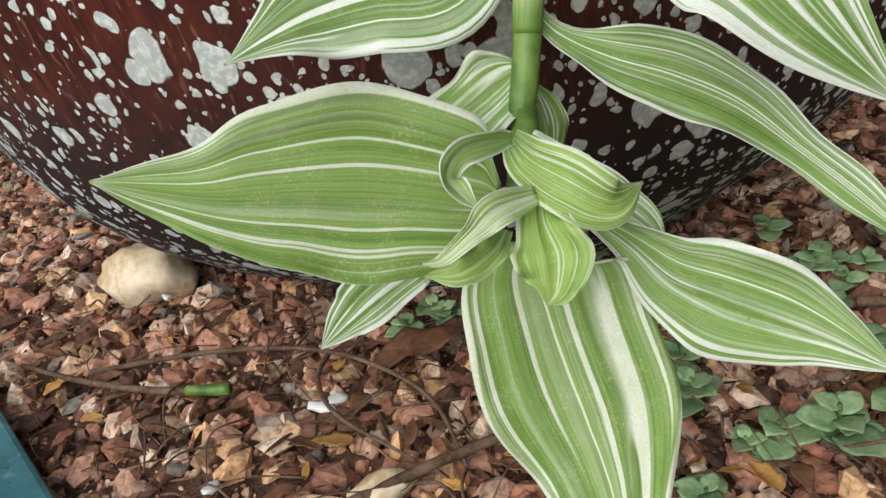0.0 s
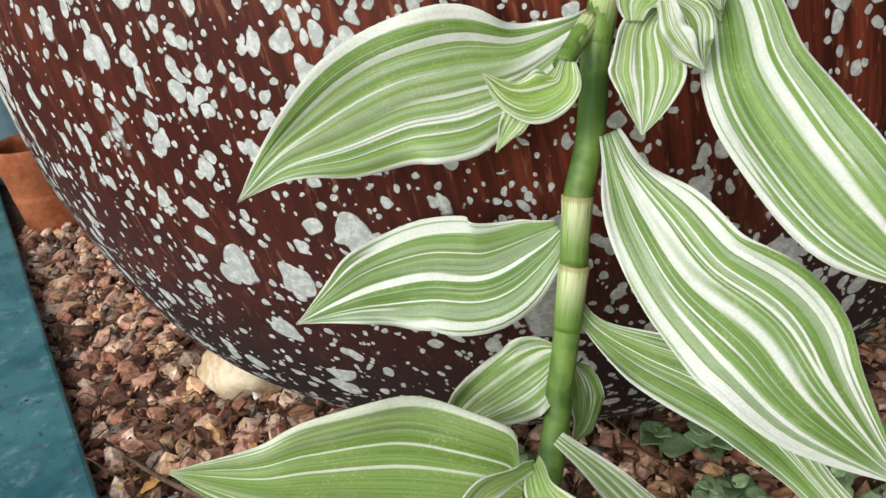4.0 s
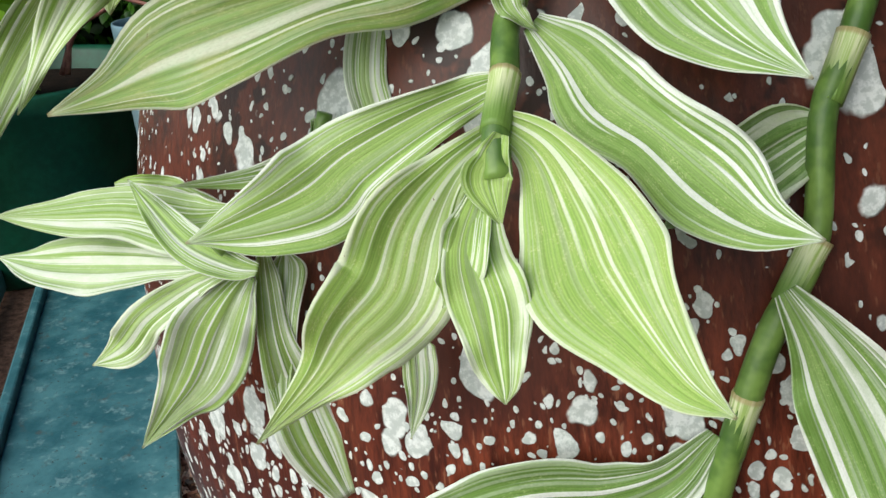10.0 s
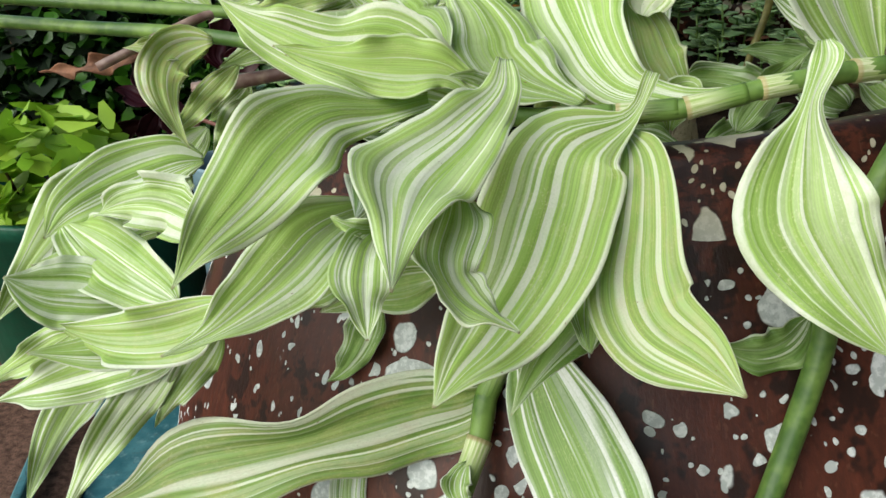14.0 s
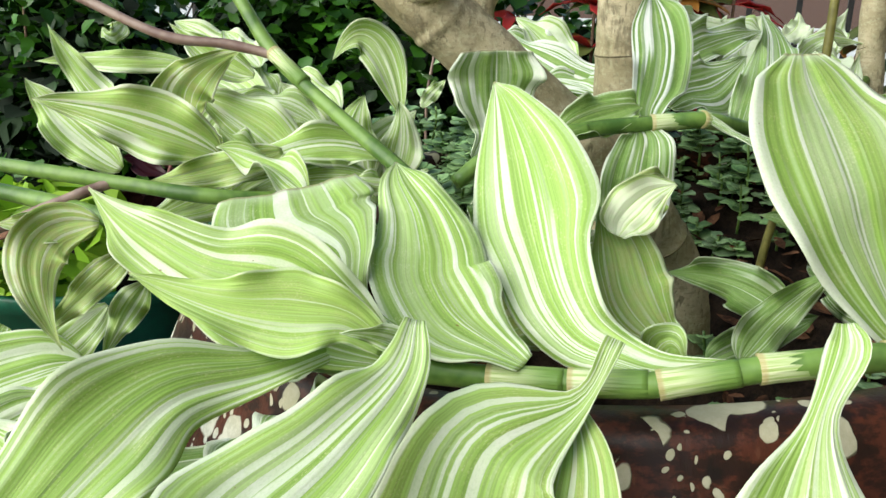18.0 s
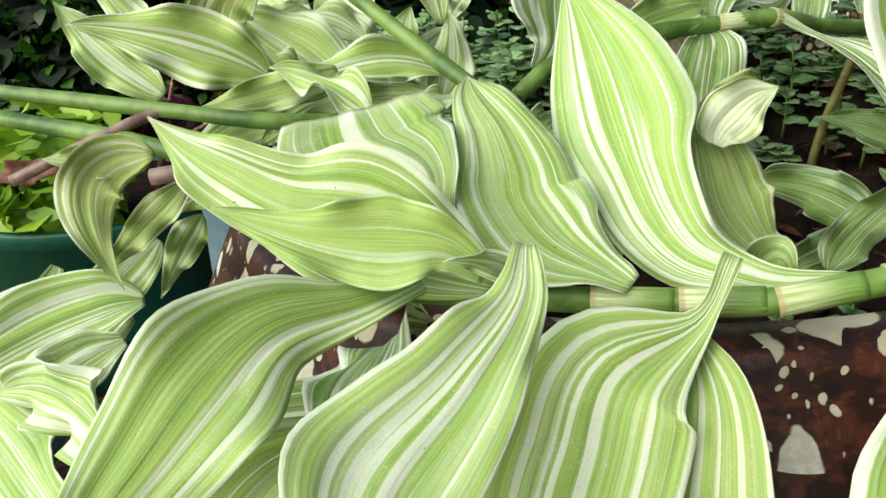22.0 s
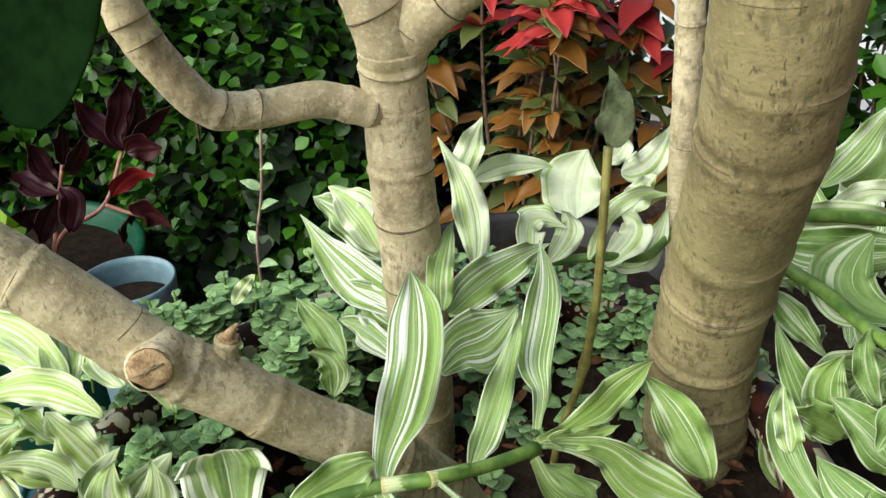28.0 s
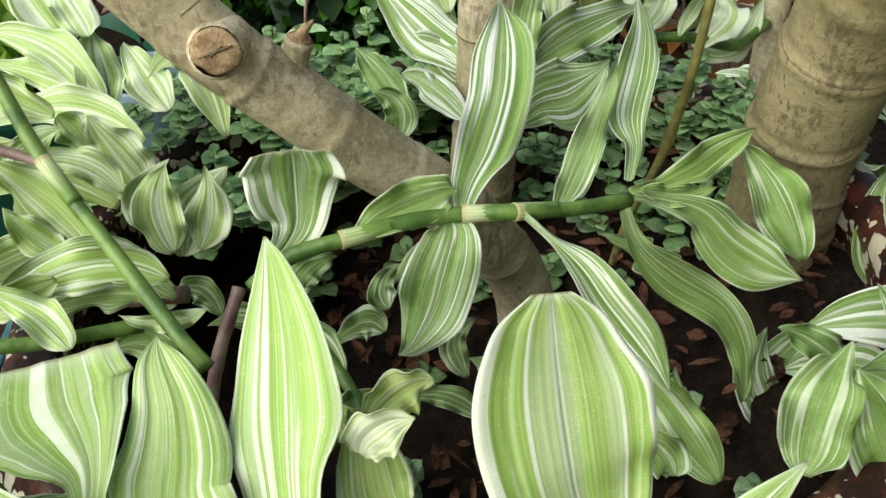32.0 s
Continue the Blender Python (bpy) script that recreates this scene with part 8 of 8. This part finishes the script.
def leafy(name, base, centre, radius, label, kinds, seed, stems=6, twigs=None, lift=0.0):
    """A shrub of large separate leaves; kinds: (material, count, length, width share)."""
    r2 = random.Random(seed)
    th = empty(name, base, label, "shrub")
    b, c = Vector(base), Vector(centre)
    ends = []
    for i in range(stems):
        e = c + Vector((r2.uniform(-0.8, 0.8) * radius[0], r2.uniform(-0.8, 0.8) * radius[1], r2.uniform(-0.2, 0.9) * radius[2]))
        m = b.lerp(e, 0.55) + Vector((r2.uniform(-0.04, 0.04), r2.uniform(-0.04, 0.04), 0.02))
        q = [b + Vector((r2.uniform(-0.02, 0.02), r2.uniform(-0.02, 0.02), 0)), m, e]
        link("stem", tube(q, lambda u: 0.005 * (1 - 0.6 * u), 7, 12), twigs or twig_wood, th)
        ends += spline(q, 10)[4:]
    ends.sort(key=lambda q: q.z)
    for mat, n, ln, wd in kinds:
        top = ends[-len(ends) // 3:] if mat is red_leaf else ends
        for i in range(n):
            p = r2.choice(top)
            a = r2.uniform(0, 6.28)
            d = Vector((math.cos(a), math.sin(a), r2.uniform(-0.35, 0.45) + lift))
            k = ln * r2.uniform(0.65, 1.2)
            t = p + d * k + Vector((0, 0, -0.25 * k))
            leaf(th, p, p.lerp(t, 0.5) + Vector((0, 0, 0.14 * k)), t, k * wd, (r2.uniform(-0.3, 0.3), r2.uniform(-0.6, 0.0), 1), r2.uniform(0.1, 0.4), 0.02 * k, r2.uniform(-25, 25), (0, 0, 0), "leaf", mat, 10, 6, 0.0008)
    return th


leafy("copper_shrub", (-0.38, 1.62, 0), (-0.40, 1.66, 0.62), (0.24, 0.14, 0.26), "shrub with copper, olive and bright red leaves", [(copper_leaf, 150, 0.072, 0.5), (red_leaf, 95, 0.095, 0.40), (olive_leaf, 150, 0.066, 0.55)], 31, 11)
leafy("copper_shrub", (-0.12, 1.80, 0), (-0.14, 1.82, 0.56), (0.16, 0.12, 0.26), "copper-leaved shrub before the fence", [(copper_leaf, 60, 0.08, 0.5), (olive_leaf, 40, 0.08, 0.5), (red_leaf, 14, 0.09, 0.36)], 32, 8)
wine_plant = empty("wine_plant", (-0.9777, 1.1207, 0.3329), "dark wine-red leafy plant on reddish stems in a green tub", "shrub")
link("stem", tube([(-0.9877, 1.0983, 0.3005), (-0.9757, 1.1390, 0.3656), (-0.9254, 1.1868, 0.4046), (-0.9132, 1.2340, 0.4820)], lambda u: 0.0048 * (1 - 0.35 * u), 8, 16), wine_stem, wine_plant)
link("stem", tube([(-0.9796, 1.1025, 0.3002), (-0.9884, 1.1409, 0.3824), (-0.9940, 1.1810, 0.4645)], lambda u: 0.0048 * (1 - 0.35 * u), 8, 14), wine_stem, wine_plant)
link("stem", tube([(-0.9229, 1.1881, 0.4045), (-0.8973, 1.1972, 0.3954), (-0.8676, 1.2084, 0.3861)], lambda u: 0.0040 * (1 - 0.35 * u), 8, 14), wine_stem, wine_plant)
blade(wine_plant, [(-0.9108, 1.2352, 0.4819), (-0.9308, 1.2293, 0.5031), (-0.9610, 1.2253, 0.5267), (-0.9772, 1.2178, 0.5650)], [0.0060, 0.0462, 0.0491, 0.0000], (0.803, -0.043, 0.595), 0.25, 0.003, 0, (0, 0, 0), mat=wine_leaf)
blade(wine_plant, [(-0.9113, 1.2363, 0.4844), (-0.9235, 1.2352, 0.5068), (-0.9214, 1.2523, 0.5373), (-0.9240, 1.2649, 0.5639), (-0.9166, 1.2643, 0.5910)], [0.0060, 0.0322, 0.0469, 0.0391, 0.0000], (0.916, -0.353, 0.192), 0.25, 0.003, 0, (0, 0, 0), mat=wine_leaf)
blade(wine_plant, [(-0.9237, 1.2516, 0.4786), (-0.9142, 1.2621, 0.5008), (-0.9155, 1.2778, 0.5319), (-0.9093, 1.2863, 0.5777)], [0.0060, 0.0326, 0.0354, 0.0000], (0.994, -0.109, -0.029), 0.25, 0.003, 0, (0, 0, 0), mat=wine_leaf)
blade(wine_plant, [(-0.8928, 1.2251, 0.4916), (-0.8761, 1.2382, 0.5113), (-0.8575, 1.2602, 0.5340), (-0.8261, 1.2707, 0.5575)], [0.0060, 0.0334, 0.0338, 0.0000], (0.749, -0.398, -0.530), 0.25, 0.003, 0, (0, 0, 0), mat=wine_leaf)
blade(wine_plant, [(-0.8842, 1.2165, 0.4904), (-0.8713, 1.2213, 0.4981), (-0.8514, 1.2332, 0.5002), (-0.8215, 1.2326, 0.5039)], [0.0060, 0.0467, 0.0481, 0.0000], (0.238, -0.951, -0.198), 0.25, 0.003, 0, (0, 0, 0), mat=wine_leaf)
blade(wine_plant, [(-0.9010, 1.1856, 0.4249), (-0.8893, 1.1960, 0.4446), (-0.8692, 1.2146, 0.4592), (-0.8311, 1.2180, 0.4621)], [0.0060, 0.0379, 0.0365, 0.0000], (0.809, -0.473, -0.349), 0.25, 0.003, 0, (0, 0, 0), mat=red_leaf)
blade(wine_plant, [(-0.8568, 1.1938, 0.3949), (-0.8537, 1.1924, 0.4010), (-0.8351, 1.2032, 0.4023), (-0.7963, 1.1977, 0.3876)], [0.0060, 0.0479, 0.0511, 0.0000], (0.041, -0.976, -0.214), 0.25, 0.003, 0, (0, 0, 0), mat=wine_leaf)
blade(wine_plant, [(-0.8722, 1.1959, 0.3909), (-0.8788, 1.1830, 0.3852), (-0.8842, 1.1728, 0.3712), (-0.8644, 1.1553, 0.3533)], [0.0060, 0.0412, 0.0446, 0.0000], (0.852, 0.519, -0.065), 0.25, 0.003, 0, (0, 0, 0), mat=wine_leaf)
blade(wine_plant, [(-0.9940, 1.1810, 0.4645), (-0.9955, 1.1846, 0.4850), (-1.0000, 1.1937, 0.5068), (-0.9903, 1.1918, 0.5292)], [0.0060, 0.0333, 0.0310, 0.0000], (0.990, 0.068, 0.120), 0.25, 0.003, 0, (0, 0, 0), mat=wine_leaf)
blade(wine_plant, [(-1.0007, 1.1835, 0.4524), (-0.9880, 1.1861, 0.4560), (-0.9780, 1.2042, 0.4803), (-0.9620, 1.2108, 0.5122)], [0.0060, 0.0335, 0.0333, 0.0000], (0.837, -0.322, -0.443), 0.25, 0.003, 0, (0, 0, 0), mat=wine_leaf)
blade(wine_plant, [(-0.9934, 1.1684, 0.4399), (-1.0116, 1.1603, 0.4551), (-1.0298, 1.1625, 0.4783), (-1.0351, 1.1558, 0.5066)], [0.0060, 0.0411, 0.0382, 0.0000], (0.722, 0.037, 0.691), 0.25, 0.003, 0, (0, 0, 0), mat=wine_leaf)
blade(wine_plant, [(-0.9763, 1.1483, 0.4317), (-1.0005, 1.1338, 0.4410), (-1.0245, 1.1276, 0.4540), (-1.0316, 1.1094, 0.4625)], [0.0060, 0.0441, 0.0377, 0.0000], (0.480, -0.202, 0.854), 0.25, 0.003, 0, (0, 0, 0), mat=wine_leaf)
blade(wine_plant, [(-0.9590, 1.1411, 0.4478), (-0.9361, 1.1396, 0.4334), (-0.9338, 1.1231, 0.3995), (-0.9208, 1.1076, 0.3923)], [0.0060, 0.0412, 0.0330, 0.0000], (0.864, -0.111, 0.491), 0.25, 0.003, 0, (0, 0, 0), mat=wine_leaf)
blade(wine_plant, [(-0.9615, 1.1315, 0.4320), (-0.9648, 1.1121, 0.4105), (-0.9694, 1.0982, 0.3889), (-0.9557, 1.0791, 0.3740)], [0.0060, 0.0392, 0.0348, 0.0000], (0.975, -0.221, -0.010), 0.25, 0.003, 0, (0, 0, 0), mat=wine_leaf)
blade(wine_plant, [(-0.9832, 1.1421, 0.4032), (-1.0197, 1.1137, 0.3987), (-1.0302, 1.0986, 0.3808), (-1.0405, 1.0709, 0.3744)], [0.0060, 0.0376, 0.0391, 0.0000], (0.920, -0.319, -0.226), 0.25, 0.003, 0, (0, 0, 0), mat=wine_leaf)

rim_shoots = plant("trailing_plant", JAR @ Vector((0.05, 0.15, 0.56)), "shaded striped shoots along the far rim of the jar", "striped trailing plants in the jar")
for k in range(9):
    r2 = random.Random(k + 2500)
    a, rr = r2.uniform(-1.0, 1.5), r2.uniform(0.15, 0.235)
    b0 = JAR @ Vector((rr * math.cos(a), rr * math.sin(a), r2.uniform(0.58, 0.635)))
    c = a + r2.uniform(-0.9, 0.9)
    ln = r2.uniform(0.07, 0.12)
    d = (JAR.to_3x3() @ Vector((math.cos(c), math.sin(c), r2.uniform(0.1, 0.7)))).normalized()
    t = b0 + d * ln + Vector((0, 0, -0.02))
    leaf(rim_shoots, b0, b0.lerp(t, 0.5) + Vector((0, 0, 0.016)), t, ln * r2.uniform(0.26, 0.36), (r2.uniform(-0.4, 0.4), -0.5, 1), 0.2, 0.003, r2.uniform(-30, 30), (r2.uniform(0.25, 0.5), r2.uniform(0.3, 0.7), 0.05))

litter = make_plain("leaf_litter", (0.035, 0.018, 0.012), (0.17, 0.08, 0.045), 60, 0.9, per="island")
lv, lf = [], []
lr = np.random.default_rng(77)
for k in range(520):
    a, rr = lr.uniform(-0.6, 4.2), 0.215 * math.sqrt(lr.uniform(0.02, 1))
    x, y = rr * math.cos(a), rr * math.sin(a)
    c = JAR @ Vector((x, y, 0.516 + 0.095 * min(1.0, max(0.0, (-0.65 * x + 0.75 * y) / 0.17)) + lr.uniform(0, 0.008)))
    q = Euler((lr.uniform(-0.5, 0.5), lr.uniform(-0.5, 0.5), lr.uniform(0, 6.28))).to_matrix()
    ln, wd = lr.uniform(0.004, 0.012), lr.uniform(0.0015, 0.005)
    o = len(lv)
    for dx, dy, dz in ((-1, 0, 0), (-0.3, 1, 0.2), (0.4, 0.9, 0.25), (1, 0, 0), (0.4, -0.9, 0.2), (-0.3, -1, 0.15), (0, 0, -0.1)):
        lv.append(tuple(c + q @ Vector((dx * ln, dy * wd, dz * wd + 0.001))))
    lf += [(o, o + 1, o + 6), (o + 1, o + 2, o + 6), (o + 2, o + 3, o + 6), (o + 3, o + 4, o + 6), (o + 4, o + 5, o + 6), (o + 5, o, o + 6)]
tagged(link("leaf_litter", (lv, lf), litter, smooth=False), "brown bits of dead leaf on the soil in the jar", "litter", kind="stuff")

tub("black_tub", (0.17, 1.30, 0), 0.19, 0.45, black_plastic, "round black plastic tub with striped shoots")
tub_shoots = plant("trailing_plant", (0.17, 1.30, 0.42), "shaded striped shoots in a black tub", "striped plants in the tubs")
for k in range(60):
    r2 = random.Random(k + 4500)
    a, rr = r2.uniform(0, 6.28), r2.uniform(0.02, 0.17)
    b0 = Vector((0.17 + rr * math.cos(a), 1.30 + rr * math.sin(a), r2.uniform(0.43, 0.50)))
    ln = r2.uniform(0.08, 0.13)
    t = b0 + Vector((math.cos(a), math.sin(a), r2.uniform(0.2, 1.0))).normalized() * ln
    leaf(tub_shoots, b0, b0.lerp(t, 0.5) + Vector((0, 0, 0.02)), t, ln * r2.uniform(0.26, 0.36), (r2.uniform(-0.4, 0.4), -0.5, 1), 0.2, 0.003, r2.uniform(-30, 30), (r2.uniform(0.25, 0.5), r2.uniform(0.3, 0.8), 0.03), nu=14, nv=8)
